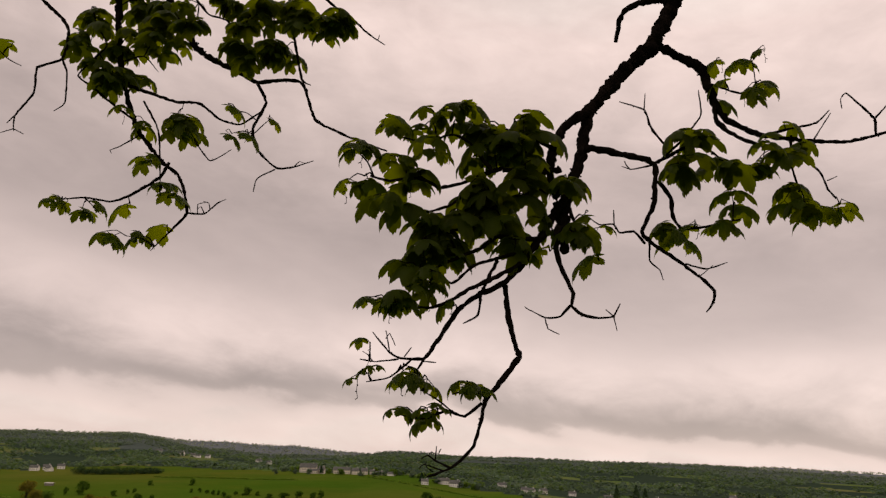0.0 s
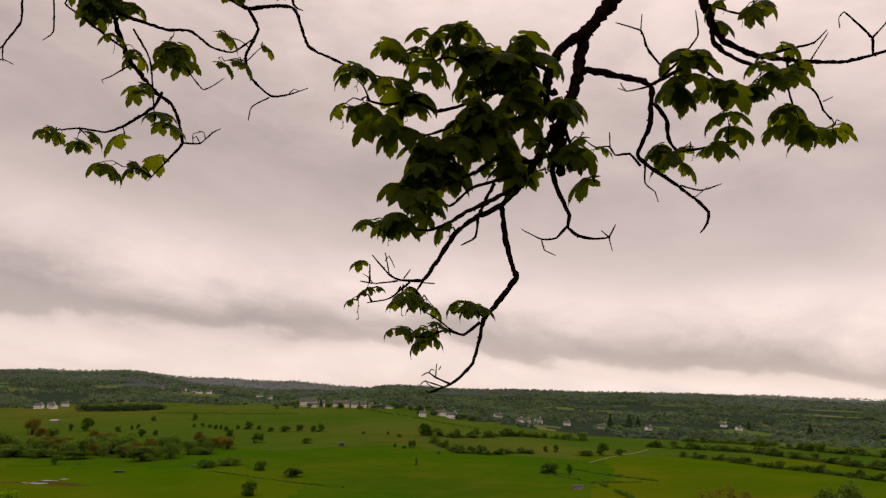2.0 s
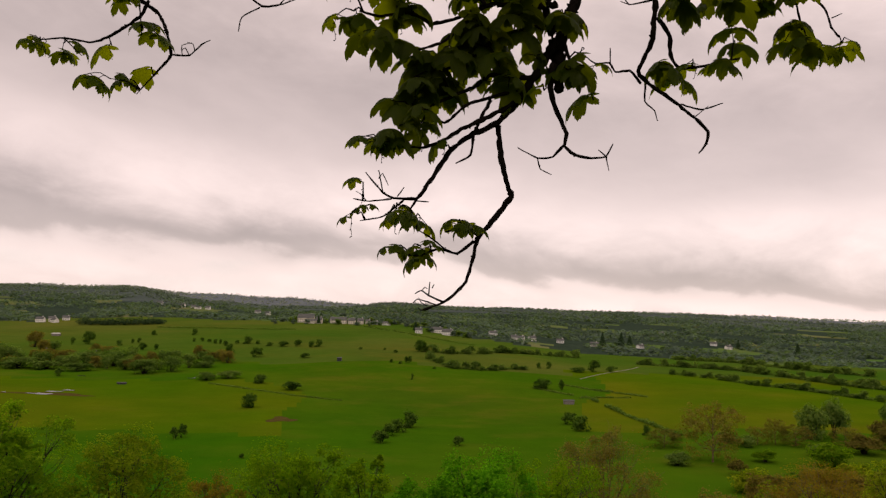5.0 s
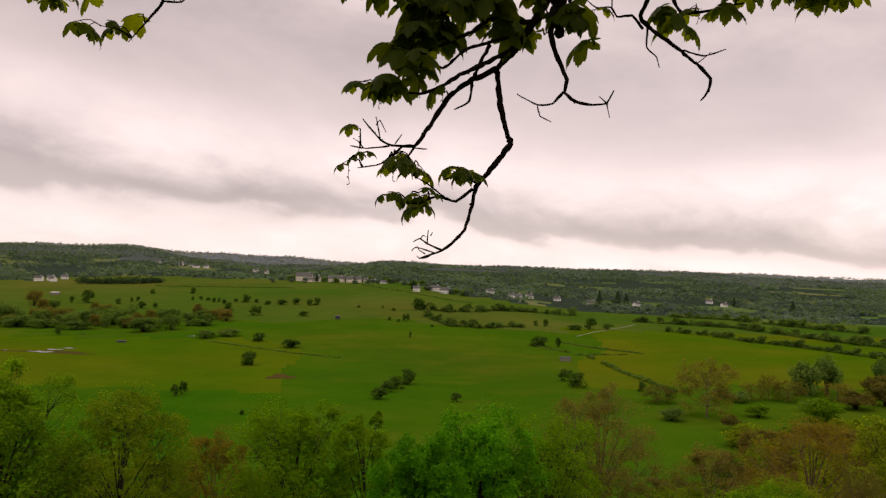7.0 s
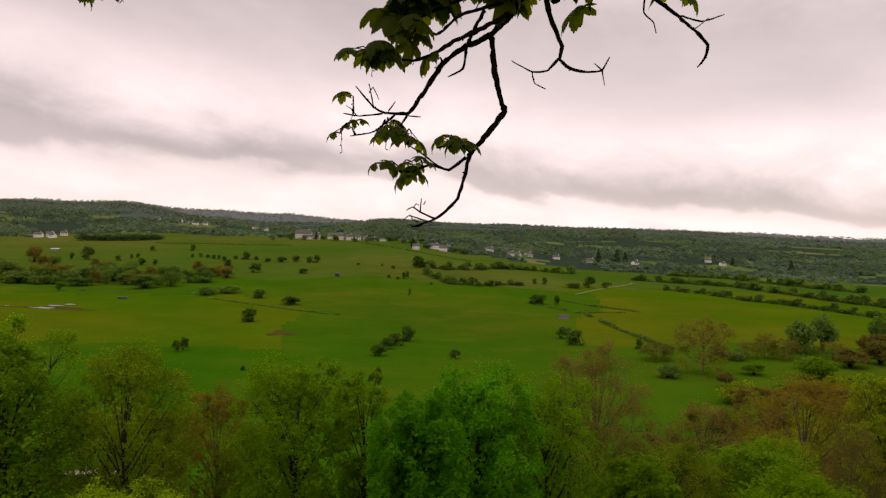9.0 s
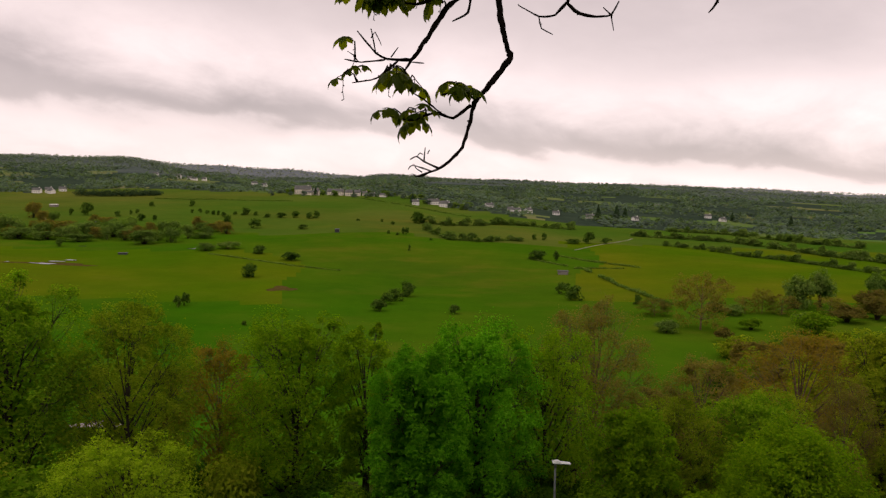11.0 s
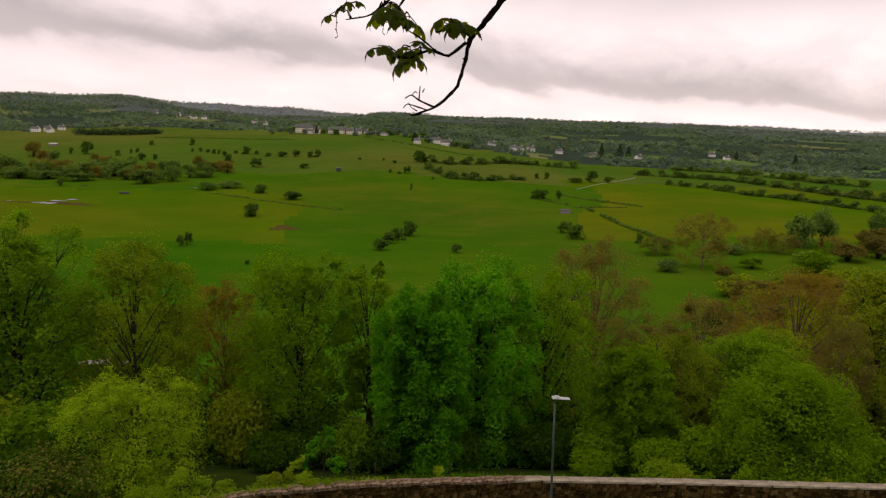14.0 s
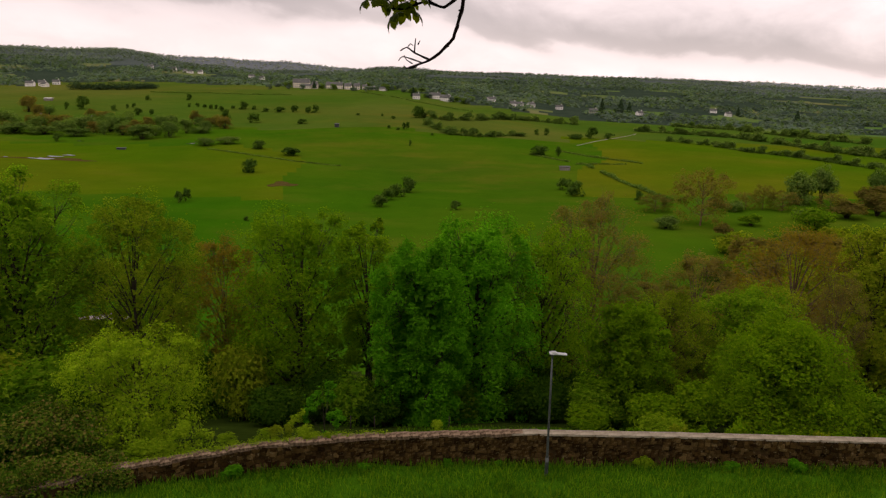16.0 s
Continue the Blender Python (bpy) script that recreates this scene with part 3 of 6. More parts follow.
def shrub(x, y, width, tall, mat, label, category="bush", group="", name="bush", seed=1, clumps=16, per=70, leaf=0.06, turn=0.0, stems=False):
    """A bush, leafy to the ground; sizes in its mesh are for one metre. Near ones have stems."""
    key = (mat.name, seed, clumps)
    if key not in SHRUBS:
        cards, centres = foliage(seed * 7 + 3, 1.0, 1.0, 0.02, clumps, per, leaf, 0.6, 0.24)
        stem = []
        for k in range(3):
            t = Tubes(4, 0.1, seed + k)
            for c in centres[k:12:3]:
                t.add([(0.02 * k - 0.04, 0.03 * (k % 2), -0.05), (c[0] * 0.4, c[1] * 0.4, c[2] * 0.55), tuple(c)], [0.018, 0.012, 0.004])
            stem.append(t.mesh("stem", TRUNK_BARK))
        SHRUBS[key] = (quads_mesh("foliage", cards, mat), stem)
    leaves, stem = SHRUBS[key]
    ob = new(name) if stems else new(name, leaves)
    if stems:
        part("foliage", leaves, ob)
        for me in stem:
            part("stem", me, ob)
    ob.location = (x, y, ground_at(x, y) - 0.06 * tall)
    ob.rotation_euler, ob.scale = (0, 0, turn), (width, width, tall * 1.06)
    return tagged(ob, label, category, group)


def hedge(line, tall, wide, mat, label, gap=0.0, leaf=0.4, seed=1, name="hedge", step=2.0):
    """A hedgerow along a line on the ground, of uneven height and with gaps."""
    rng = np.random.default_rng(seed)
    cards, x0, y0 = [], line[0][0], line[0][1]
    for (xa, ya), (xb, yb) in zip(line, line[1:]):
        n = max(2, int(math.hypot(xb - xa, yb - ya) / step))
        for k in range(n):
            s = (k + rng.uniform(-0.4, 0.4)) / n
            x, y = xa + (xb - xa) * s, ya + (yb - ya) * s
            if noise.noise((x * 0.035, y * 0.035, seed * 3.7)) < gap - 0.5:
                continue
            swell = 0.5 + 0.5 * noise.noise((x * 0.09, y * 0.09, seed * 1.3)) + 0.35 * noise.noise((x * 0.23, y * 0.23, seed))
            h = tall * rng.uniform(0.85, 1.15) * max(0.28, 0.25 + 1.15 * swell)
            z = ground_at(x, y)
            m = int(26 * max(1, wide / 2.5))
            o = rng.normal(0, 1, (m, 3))
            o /= np.linalg.norm(o, axis=1)[:, None]
            p = np.array([x - x0, y - y0, z + h * 0.5]) + o * rng.uniform(0.5, 1, (m, 1)) * np.array([wide * 0.45, wide * 0.45, h * 0.52])
            cards.append(leaf_cards(rng, p, o * 0.6 + np.array([0, 0, 0.7]), leaf * 1.2, 0.45, True))
    ob = new(name, quads_mesh(name, np.concatenate(cards), mat))
    ob.location = (x0, y0, 0)
    return tagged(ob, label, "hedge", "hedgerows in the pasture")


# wooded slope below the wall
GREEN_ROW = "trees on the slope below the wall"
tree("dense", -25.9, 46, 9.0, 15.9, DARK_LEAF, "broad deep green tree in full young leaf", group=GREEN_ROW, seed=3)
tree("open", -19.4, 48, 8.6, 14.8, OLIVE_LEAF, "open olive-green tree with forked trunks showing through", group=GREEN_ROW, seed=4, leaf=0.092)
tree("bare", -16.7, 58, 7.2, 13.6, COPPER_LEAF, "bare reddish-brown tree coming into bud", group=GREEN_ROW, seed=5, leaf=0.09, bark=PALE_TWIG)
tree("tall", -9.2, 50, 8.0, 14.5, MOSS_LEAF, "tall yellowish green tree with several stems", group=GREEN_ROW, seed=6)
tree("slim", -4.6, 52, 4.6, 14.5, MOSS_LEAF, "slender green tree on a dark upright trunk", group=GREEN_ROW, seed=7)
tree("lime", -0.9, 45.0, 5.5, 11.5, LIME_LEAF, "dense bright green rounded tree hanging low", group=GREEN_ROW, seed=8)
tree("lime", 3.0, 50.5, 8.2, 14.3, LIME_LEAF, "tall dense bright green rounded tree", group=GREEN_ROW, seed=10, leaf=0.105)
tree("tall", 8.4, 54, 6.6, 14.2, MOSS_LEAF, "mid-green upright tree beside the dense ones", group=GREEN_ROW, seed=6, turn=2.2)
tree("bare", 13.5, 62, 9.8, 18.0, RUSSET_LEAF, "tall brownish tree barely in leaf, limbs showing", group=GREEN_ROW, seed=11, leaf=0.095, bark=PALE_TWIG)
tree("young", 12.5, 45, 5.2, 8.0, MOSS_LEAF, "low spreading fresh green tree in young leaf", group=GREEN_ROW, seed=12)
tree("open", 16.4, 50, 6.4, 9.4, OLIVE_LEAF, "olive tree with fine twiggy crown", group=GREEN_ROW, seed=4, turn=5.0)
tree("copper", 32.0, 64, 11.6, 15.9, COPPER_LEAF, "broad orange-brown tree in copper bud", group=GREEN_ROW, seed=13, leaf=0.098, bark=PALE_TWIG)
tree("copper", 22.0, 60, 7.0, 13.3, RUSSET_LEAF, "brownish tree in bud behind the others", group=GREEN_ROW, seed=14, leaf=0.09, bark=PALE_TWIG)
tree("young", 22.8, 52, 7.6, 9.8, DARK_LEAF, "deep green tree with dark hollows in its crown", group=GREEN_ROW, seed=16)
tree("bare", 29.2, 52, 4.2, 11.0, RUSSET_LEAF, "greyish tree with pale twigs and few leaves", group=GREEN_ROW, seed=11, turn=1.2, bark=PALE_TWIG)
tree("dense", 34.6, 56, 7.0, 15.0, OLIVE_LEAF, "olive-green tree at the end of the row", group=GREEN_ROW, seed=18)
tree("dome", 19.6, 39.3, 8.2, 6.3, MOSS_LEAF, "large rounded green bush behind the stone wall", "bush", GREEN_ROW, "tree", 15, 0.088)
tree("shoots", -13.6, 32.6, 5.6, 5.8, YELLOW_LEAF, "bright yellow-green young tree behind the wall", group=GREEN_ROW, seed=17, leaf=0.062)
for x, y, w, h, kind, mat, seed, label in (
        (-13.2, 57, 6.4, 10.4, "open", OLIVE_LEAF, 4, "olive-green tree between taller ones"), (-23.2, 58, 7.0, 12.0, "open", OLIVE_LEAF, 4, "yellowish green tree behind the row"),
        (17.8, 58, 7.0, 10.8, "copper", RUSSET_LEAF, 14, "brownish budding tree on the slope"),
        (26.4, 57, 7.4, 10.4, "open", OLIVE_LEAF, 4, "light olive tree on the slope"),
        (38.0, 64, 9.0, 13.6, "copper", COPPER_LEAF, 13, "copper-brown tree in bud"), (-31.5, 50, 9.0, 15.2, "dense", DARK_LEAF, 3, "deep green tree at the edge of the wood")):
    tree(kind, x, y, w, h, mat, label, group=GREEN_ROW, seed=seed, turn=x * 1.7)


def understorey():
    """Shrubs that fill the slope under the trees, down to the wall."""
    rng = random.Random(12)
    # three of four shrubs take the leaf colour darkened for shade
    mats = [(PAINTED_SHADE_LEAF, "dark green undergrowth shrub under the trees"), (PAINTED_SHADE_LEAF, "dull green undergrowth shrub on the slope"), (PAINTED_SHADE_LEAF, "dark leafy thicket under the trees"), (DARK_LEAF, "deep green shrub behind the wall")]
    for k in range(50):
        x = -30 + 66 * (k + rng.random()) / 50
        y = rng.uniform(43, 58)
        if 2.5 < x < 9 and y < 47:
            y = rng.uniform(48, 56)
        mat, label = mats[k % 4]
        w = rng.uniform(2.4, 4.0)
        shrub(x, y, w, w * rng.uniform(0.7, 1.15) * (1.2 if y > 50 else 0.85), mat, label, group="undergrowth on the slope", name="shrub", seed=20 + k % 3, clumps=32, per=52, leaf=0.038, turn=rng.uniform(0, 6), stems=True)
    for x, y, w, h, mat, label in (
            (-12.2, 46, 3.8, 5.6, OLIVE_LEAF, "olive-green leafy shrub below the trees"), (-9.6, 43, 3.4, 2.6, PAINTED_SHADE_LEAF, "dark shrub under the trees"),
            (-6.6, 46, 4.2, 3.6, PAINTED_SHADE_LEAF, "dark shrub between two trunks"), (-3.9, 45.5, 3.6, 3.0, PAINTED_SHADE_LEAF, "dark green shrub under the trees"), (7.6, 47.5, 3.8, 3.2, PAINTED_SHADE_LEAF, "dark shrub on the slope"), (12.2, 36.4, 2.6, 1.7, YELLOW_LEAF, "light yellow-green shrub behind the wall"), (15.6, 41.0, 3.4, 3.4, MOSS_LEAF, "fresh green bushy shrub"), (12.8, 40.0, 3.0, 2.6, MOSS_LEAF, "fresh green shrub behind the wall"), (9.0, 40.6, 2.6, 1.8, MOSS_LEAF, "low green shrub behind the wall"),
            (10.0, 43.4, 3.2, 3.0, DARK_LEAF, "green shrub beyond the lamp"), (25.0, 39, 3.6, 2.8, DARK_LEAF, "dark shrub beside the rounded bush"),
            (-22.0, 32, 5.0, 4.0, DARK_LEAF, "dark green shrub beyond the ivy"), (-18.6, 30.6, 3.6, 2.6, PAINTED_SHADE_LEAF, "dark thicket against the wall"), (-24.0, 37, 6.0, 4.5, OLIVE_LEAF, "olive shrub at the edge of the wood"), (-15.8, 30.0, 2.6, 1.9, DARK_LEAF, "low green shrub against the wall"), (-20.0, 36, 5.0, 4.4, DARK_LEAF, "dark green shrub behind the ivy"), (-17.5, 33, 4.0, 3.4, PAINTED_SHADE_LEAF, "dark thicket behind the wall")):
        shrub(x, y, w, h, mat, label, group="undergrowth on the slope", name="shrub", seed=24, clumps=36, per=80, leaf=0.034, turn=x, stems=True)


understorey()

# ---- the stone wall, its coping and the lamp ----
WALL_LINE = [(-21.0, 20.5), (-16.0, 25.0), (-12.5, 27.4), (-7.4, 29.4), (-3.9, 30.25), (0.5, 30.75), (4.2, 31.0), (11.0, 30.9), (20.0, 30.6), (40.0, 30.0)]
WALL_TOP, WALL_FOOT = -15.2, -17.4


def wall_point(s):
    """Point and side direction at s metres along the wall."""
    for (xa, ya), (xb, yb) in zip(WALL_LINE, WALL_LINE[1:]):
        n = math.hypot(xb - xa, yb - ya)
        if s <= n:
            return Vector((xa + (xb - xa) * s / n, ya + (yb - ya) * s / n)), Vector(((xb - xa) / n, (yb - ya) / n))
        s -= n
    return Vector(WALL_LINE[-1]), Vector((1, 0))


WALL_LENGTH = sum(math.dist(a, b) for a, b in zip(WALL_LINE, WALL_LINE[1:]))


def make_wall():
    v, f = [], []
    n = 90
    for i in range(n + 1):
        p, d = wall_point(WALL_LENGTH * i / n)
        out = Vector((d.y, -d.x))
        for off, z in ((0.17, WALL_FOOT), (0.17, WALL_TOP), (-0.2, WALL_TOP), (-0.2, WALL_FOOT - 1.5)):
            q = p + out * off
            v.append((q.x, q.y, z))
    for i in range(n):
        for k in range(4):
            a, b = i * 4 + k, i * 4 + (k + 1) % 4
            f.append((a, a + 4, b + 4, b))
    ob = new("boundary_wall", mesh_of("boundary_wall", v, f, MORTAR))
    tagged(ob, "curving old rubble stone wall with worn coping", "wall", kind="structure")
    return ob


WALL = make_wall()


def rough_block(name, lx, ly, lz, mat, seed):
    """A roughly squared stone with knocked corners."""
    rng = random.Random(seed)
    v = []
    for z in (-1, 1):
        for x, y in ((-1, -0.7), (-0.8, -1), (0.8, -1), (1, -0.7), (1, 1), (-1, 1)):
            v.append((x * lx / 2 * rng.uniform(0.86, 1), y * ly / 2 * rng.uniform(0.85, 1), z * lz / 2 * rng.uniform(0.8, 1)))
    f = [(5, 4, 3, 2, 1, 0), (6, 7, 8, 9, 10, 11)] + [(k, (k + 1) % 6, 6 + (k + 1) % 6, 6 + k) for k in range(6)]
    return mesh_of(name, v, f, mat)


def place_along(s, z, depth=0.0, tilt=0.0):
    p, d = wall_point(s)
    out = Vector((d.y, -d.x))
    q = p + out * depth
    return Matrix.Translation((q.x, q.y, z)) @ Matrix.Rotation(math.atan2(d.y, d.x), 4, "Z") @ Matrix.Rotation(tilt, 4, "Y")


def make_coping():
    rng = random.Random(3)
    s = 0.3
    old = [rough_block("coping_stone", 0.70, 0.52, 0.13, COPING_OLD, k) for k in range(5)]
    pale = [rough_block("coping_slab", 1.40, 0.50, 0.09, COPING_NEW, 40 + k) for k in range(3)]
    switch = sum(math.dist(a, b) for a, b in zip(WALL_LINE[:6], WALL_LINE[1:7])) - 0.3
    while s < WALL_LENGTH - 1:
        new_part = s > switch
        ob = part("coping_slab" if new_part else "coping_stone", rng.choice(pale if new_part else old), WALL)
        ob.matrix_basis = place_along(s, WALL_TOP + 0.05 + (0 if new_part else rng.uniform(-0.03, 0.02)), 0.0 if new_part else rng.uniform(-0.03, 0.03), 0 if new_part else rng.uniform(-0.04, 0.04))
        if not new_part:
            ob.matrix_basis = ob.matrix_basis @ Matrix.Diagonal((rng.uniform(0.75, 1.1), rng.uniform(0.85, 1.12), rng.uniform(0.7, 1.35), 1))
        s += 1.24 if new_part else rng.uniform(0.38, 0.52)


make_coping()


# ---- the street lamp on the lawn ----
def make_lamp():
    x, y = 4.92, 29.05
    z = ground_at(x, y)
    lamp = thing("street_lamp", x, y, z, "slim dark steel street lamp with a flat pale head", "street lamp")
    t = Tubes(12, 0.0)
    t.add([(0, 0, -0.3), (0, 0, 0.9)], [0.075, 0.075])
    t.add([(0, 0, 0.9), (0, 0, 0.96), (0, 0, 3.2), (0, 0, 5.36)], [0.075, 0.052, 0.045, 0.038])
    part("pole", t.mesh("pole", STEEL), lamp)
    t = Tubes(10, 0.0)
    t.add([(0, 0, 5.30), (0, 0, 5.47)], [0.055, 0.055])
    t.add([(-0.01, 0, 5.44), (0.25, -0.05, 5.45)], [0.03, 0.025])
    part("bracket", t.mesh("bracket", STEEL), lamp)
    bm = bmesh.new()
    bmesh.ops.create_cube(bm, size=1)
    for v in bm.verts:
        taper = 1.0 if v.co.x < 0 else 0.72
        v.co = Vector((v.co.x * 0.72 + 0.24, v.co.y * 0.34 * taper, v.co.z * 0.035))
    bmesh.ops.bevel(bm, geom=list(bm.edges), offset=0.012, segments=2, affect="EDGES")
    bmesh.ops.rotate(bm, verts=bm.verts, cent=(0, 0, 0), matrix=Matrix.Rotation(radians(4), 3, "Y"))
    bmesh.ops.translate(bm, verts=bm.verts, vec=(0, 0, 5.50))
    me = bpy.data.meshes.new("head")
    bm.to_mesh(me)
    me.materials.append(LAMP_SHELL)
    head = part("head", me, lamp, "flat pale grey lamp head")
    bm = bmesh.new()
    bmesh.ops.create_cube(bm, size=1)
    for v in bm.verts:
        s = 0.55 if v.co.z > 0 else 1.0
        v.co = Vector((v.co.x * 0.30 * s + 0.05, v.co.y * 0.24 * s, v.co.z * 0.075))
    bmesh.ops.bevel(bm, geom=list(bm.edges), offset=0.015, segments=2, affect="EDGES")
    bmesh.ops.translate(bm, verts=bm.verts, vec=(0, 0, 5.55))
    me = bpy.data.meshes.new("driver_box")
    bm.to_mesh(me)
    me.materials.append(LAMP_SHELL)
    part("driver_box", me, head)
    bm = bmesh.new()
    bmesh.ops.create_cube(bm, size=1)
    for v in bm.verts:
        v.co = Vector((v.co.x * 0.13, v.co.y * 0.02, v.co.z * 0.34))
    bmesh.ops.bevel(bm, geom=list(bm.edges), offset=0.006, segments=1, affect="EDGES")
    bmesh.ops.translate(bm, verts=bm.verts, vec=(0, -0.077, 0.55))
    me = bpy.data.meshes.new("service_door")
    bm.to_mesh(me)
    me.materials.append(STEEL)
    part("service_door", me, lamp)


make_lamp()


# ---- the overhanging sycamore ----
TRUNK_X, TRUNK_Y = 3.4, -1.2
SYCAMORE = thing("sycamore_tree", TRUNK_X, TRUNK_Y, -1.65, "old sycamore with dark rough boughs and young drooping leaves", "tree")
LEAF_MESHES = []


def leaf_mesh(seed):
    """A five-lobed sycamore blade with toothed edge, folded ribs and drooping tips; one unit long."""
    rng = random.Random(seed)
    lobes = [(-128, 0.52), (-66, 0.84), (0, 1.0), (66, 0.84), (128, 0.52)]
    lobes = [(a + rng.uniform(-5, 5), r * rng.uniform(0.9, 1.08)) for a, r in lobes]
    ring = [(-172, 0.22)]
    for i, (a, r) in enumerate(lobes):
        ring += [(a - 24, r * 0.68), (a - 18, r * 0.78), (a - 13, r * 0.77), (a - 8, r * 0.90), (a - 5, r * 0.89), (a, r), (a + 5, r * 0.89), (a + 8, r * 0.90), (a + 13, r * 0.77), (a + 18, r * 0.78), (a + 24, r * 0.68)]
        if i < 4:
            b, q = lobes[i + 1]
            ring.append(((a + b) / 2, min(r, q) * rng.uniform(0.50, 0.62)))
    ring.append((172, 0.22))
    ring = [ring[0]] + sorted(ring[1:-1]) + [ring[-1]]
    bend, twist = rng.uniform(0.52, 0.8), rng.uniform(-0.25, 0.25)

    def lift(a, r):
        # the blade arches out from the stalk and hangs down like the side of an umbrella
        near = min(abs(a - b) for b, _ in lobes)
        out, z = bend * math.sin(r / bend), -bend * (1 - math.cos(r / bend))
        x, y = out * math.sin(radians(a)) * 0.86, out * math.cos(radians(a))
        return (x, y, z - 0.10 * r * min(near, 30) / 30 + 0.04 * r + twist * x * y)

    v = [(0, 0, 0)]
    n = len(ring)
    for k in (0.35, 0.7, 1.0):
        v += [lift(a, r * k) for a, r in ring]
    f = [(0, 1 + i, 2 + i) for i in range(n - 1)]
    for k in range(2):
        o = 1 + k * n
        f += [(o + i, o + n + i, o + n + i + 1, o + i + 1) for i in range(n - 1)]
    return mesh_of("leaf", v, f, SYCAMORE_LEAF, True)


LEAF_MESHES = [leaf_mesh(s) for s in range(9)]
BASE = SYCAMORE.location


class Branch:
    """One limb system of the tree: bark in one mesh, every leaf an object of its own below it."""

    def __init__(self, seed, label="", leaf=1.0):
        self.tubes, self.rng = Tubes(8, 0.16, seed), random.Random(seed)
        self.spine, self.leaves = [], []
        self.label, self.leaf = label, leaf

    def limb(self, pts, radii):
        self.tubes.add([Vector(p) - BASE for p in pts], radii, 0.012)
        for a, b in zip(pts, pts[1:]):
            for k in range(5):
                self.spine.append(Vector(a).lerp(Vector(b), k / 5))
        # bud scars and short spurs
        for i, (a, b) in enumerate(zip(pts, pts[1:])):
            a, b = Vector(a) - BASE, Vector(b) - BASE
            here = (radii[i] + radii[i + 1]) / 2
            thick = here > 0.011
            for _ in range(int((b - a).length / (0.009 if thick else 0.03))):
                p = a.lerp(b, self.rng.random())
                d = Vector((self.rng.uniform(-1, 1), self.rng.uniform(-0.4, 0.4), self.rng.uniform(-1, 1))).normalized()
                tip = here + self.rng.uniform(0.0005, 0.005 if thick else 0.003)
                self.tubes.add([p, p + d * tip], [min(here * 0.7, 0.006), min(here * 0.4, 0.0022)])

    def spray(self, centre, rx, rz, n):
        rng, c = self.rng, Vector(centre)
        root = min(self.spine, key=lambda p: (p - c).length)
        hub = root.lerp(c + Vector((0, 0, rz * 0.8)), 0.75)
        mid = root.lerp(hub, 0.5) + Vector((0, 0, 0.012))
        self.tubes.add([root - BASE, mid - BASE, hub - BASE], [0.0026, 0.0020, 0.0016], 0.012)
        whorl = rng.uniform(0, 2 * math.pi)
        node, radius = c, 0.0
        for k in range(n):
            if k % 3 == 0:
                # a shoot tip from which up to three leaves spread
                a, s = 2 * math.pi * rng.random(), math.sqrt(rng.random()) if n > 3 else 0.25
                node = c + Vector((math.cos(a) * s * rx, rng.uniform(-1, 1) * min(0.07, 0.02 * n), math.sin(a) * s * rz + 0.020))
                rise = hub.lerp(node, 0.5) + Vector((0, 0, 0.012))
                self.tubes.add([hub - BASE, rise - BASE, node - BASE], [0.0018, 0.0015, 0.0013], 0.02)
                whorl = rng.choice((0.0, math.pi)) + rng.uniform(-0.5, 0.5)
            size = self.leaf * rng.uniform(0.070, 0.110) * (0.58 if rx < 0.024 else 0.82 if rx < 0.05 else 1.0) if n > 1 else max(0.055, min(0.11, rx * 4 + 0.03))
            turn = whorl + (k % 3) * (math.pi if k % 3 < 2 else -math.pi / 4) + rng.uniform(-0.45, 0.45)
            axis = Vector((math.cos(turn), math.sin(turn) * 0.8, -rng.uniform(0.0, 0.55))).normalized()
            base = node + axis * 0.022 + Vector((0, 0, rng.uniform(-0.012, 0.015)))
            up = Vector((rng.uniform(-0.3, 0.3), rng.uniform(-0.25, 0.25), 1.0))
            up = (up - axis * up.dot(axis)).normalized()
            m = Matrix((axis.cross(up), axis, up)).transposed().to_4x4()
            self.leaves.append((Matrix.Translation(base - BASE) @ m @ Matrix.Scale(size, 4), rng.randrange(len(LEAF_MESHES))))
            self.tubes.add([node - BASE, base - BASE], [0.0012, 0.0010])
        if rng.random() < 0.4:
            # a hanging flower stalk with small knobs
            p = node - BASE
            for _ in range(rng.randint(3, 5)):
                q = p + Vector((rng.uniform(-0.006, 0.006), rng.uniform(-0.004, 0.004), -rng.uniform(0.010, 0.018)))
                self.tubes.add([p, q], [0.0009, 0.0007])
                k = q + Vector((rng.uniform(-0.007, 0.007), 0, -0.003))
                self.tubes.add([q, k], [0.0008, 0.0014])
                p = q

    def done(self):
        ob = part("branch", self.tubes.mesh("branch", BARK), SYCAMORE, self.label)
        for m, k in self.leaves:
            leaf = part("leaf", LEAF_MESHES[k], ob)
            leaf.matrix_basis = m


bough, limb_right, limb_low, hanging_limb = Branch(1, "thick knotted main bough"), Branch(2, leaf=1.08), Branch(3, leaf=1.12), Branch(4, leaf=0.8)
leafy_limb, limb_left, long_limb_left, twig_left = Branch(5, leaf=1.15), Branch(6), Branch(7), Branch(8)
bough.limb([(0.880, 2.450, 1.841), (0.797, 2.396, 1.632), (0.698, 2.342, 1.435), (0.586, 2.289, 1.302), (0.452, 2.235, 1.126), (0.410, 2.181, 0.972), (0.371, 2.127, 0.837), (0.326, 2.074, 0.719), (0.323, 2.020, 0.584)], [0.0330, 0.0270, 0.0240, 0.0210, 0.0190, 0.0165, 0.0160, 0.0172, 0.0121])
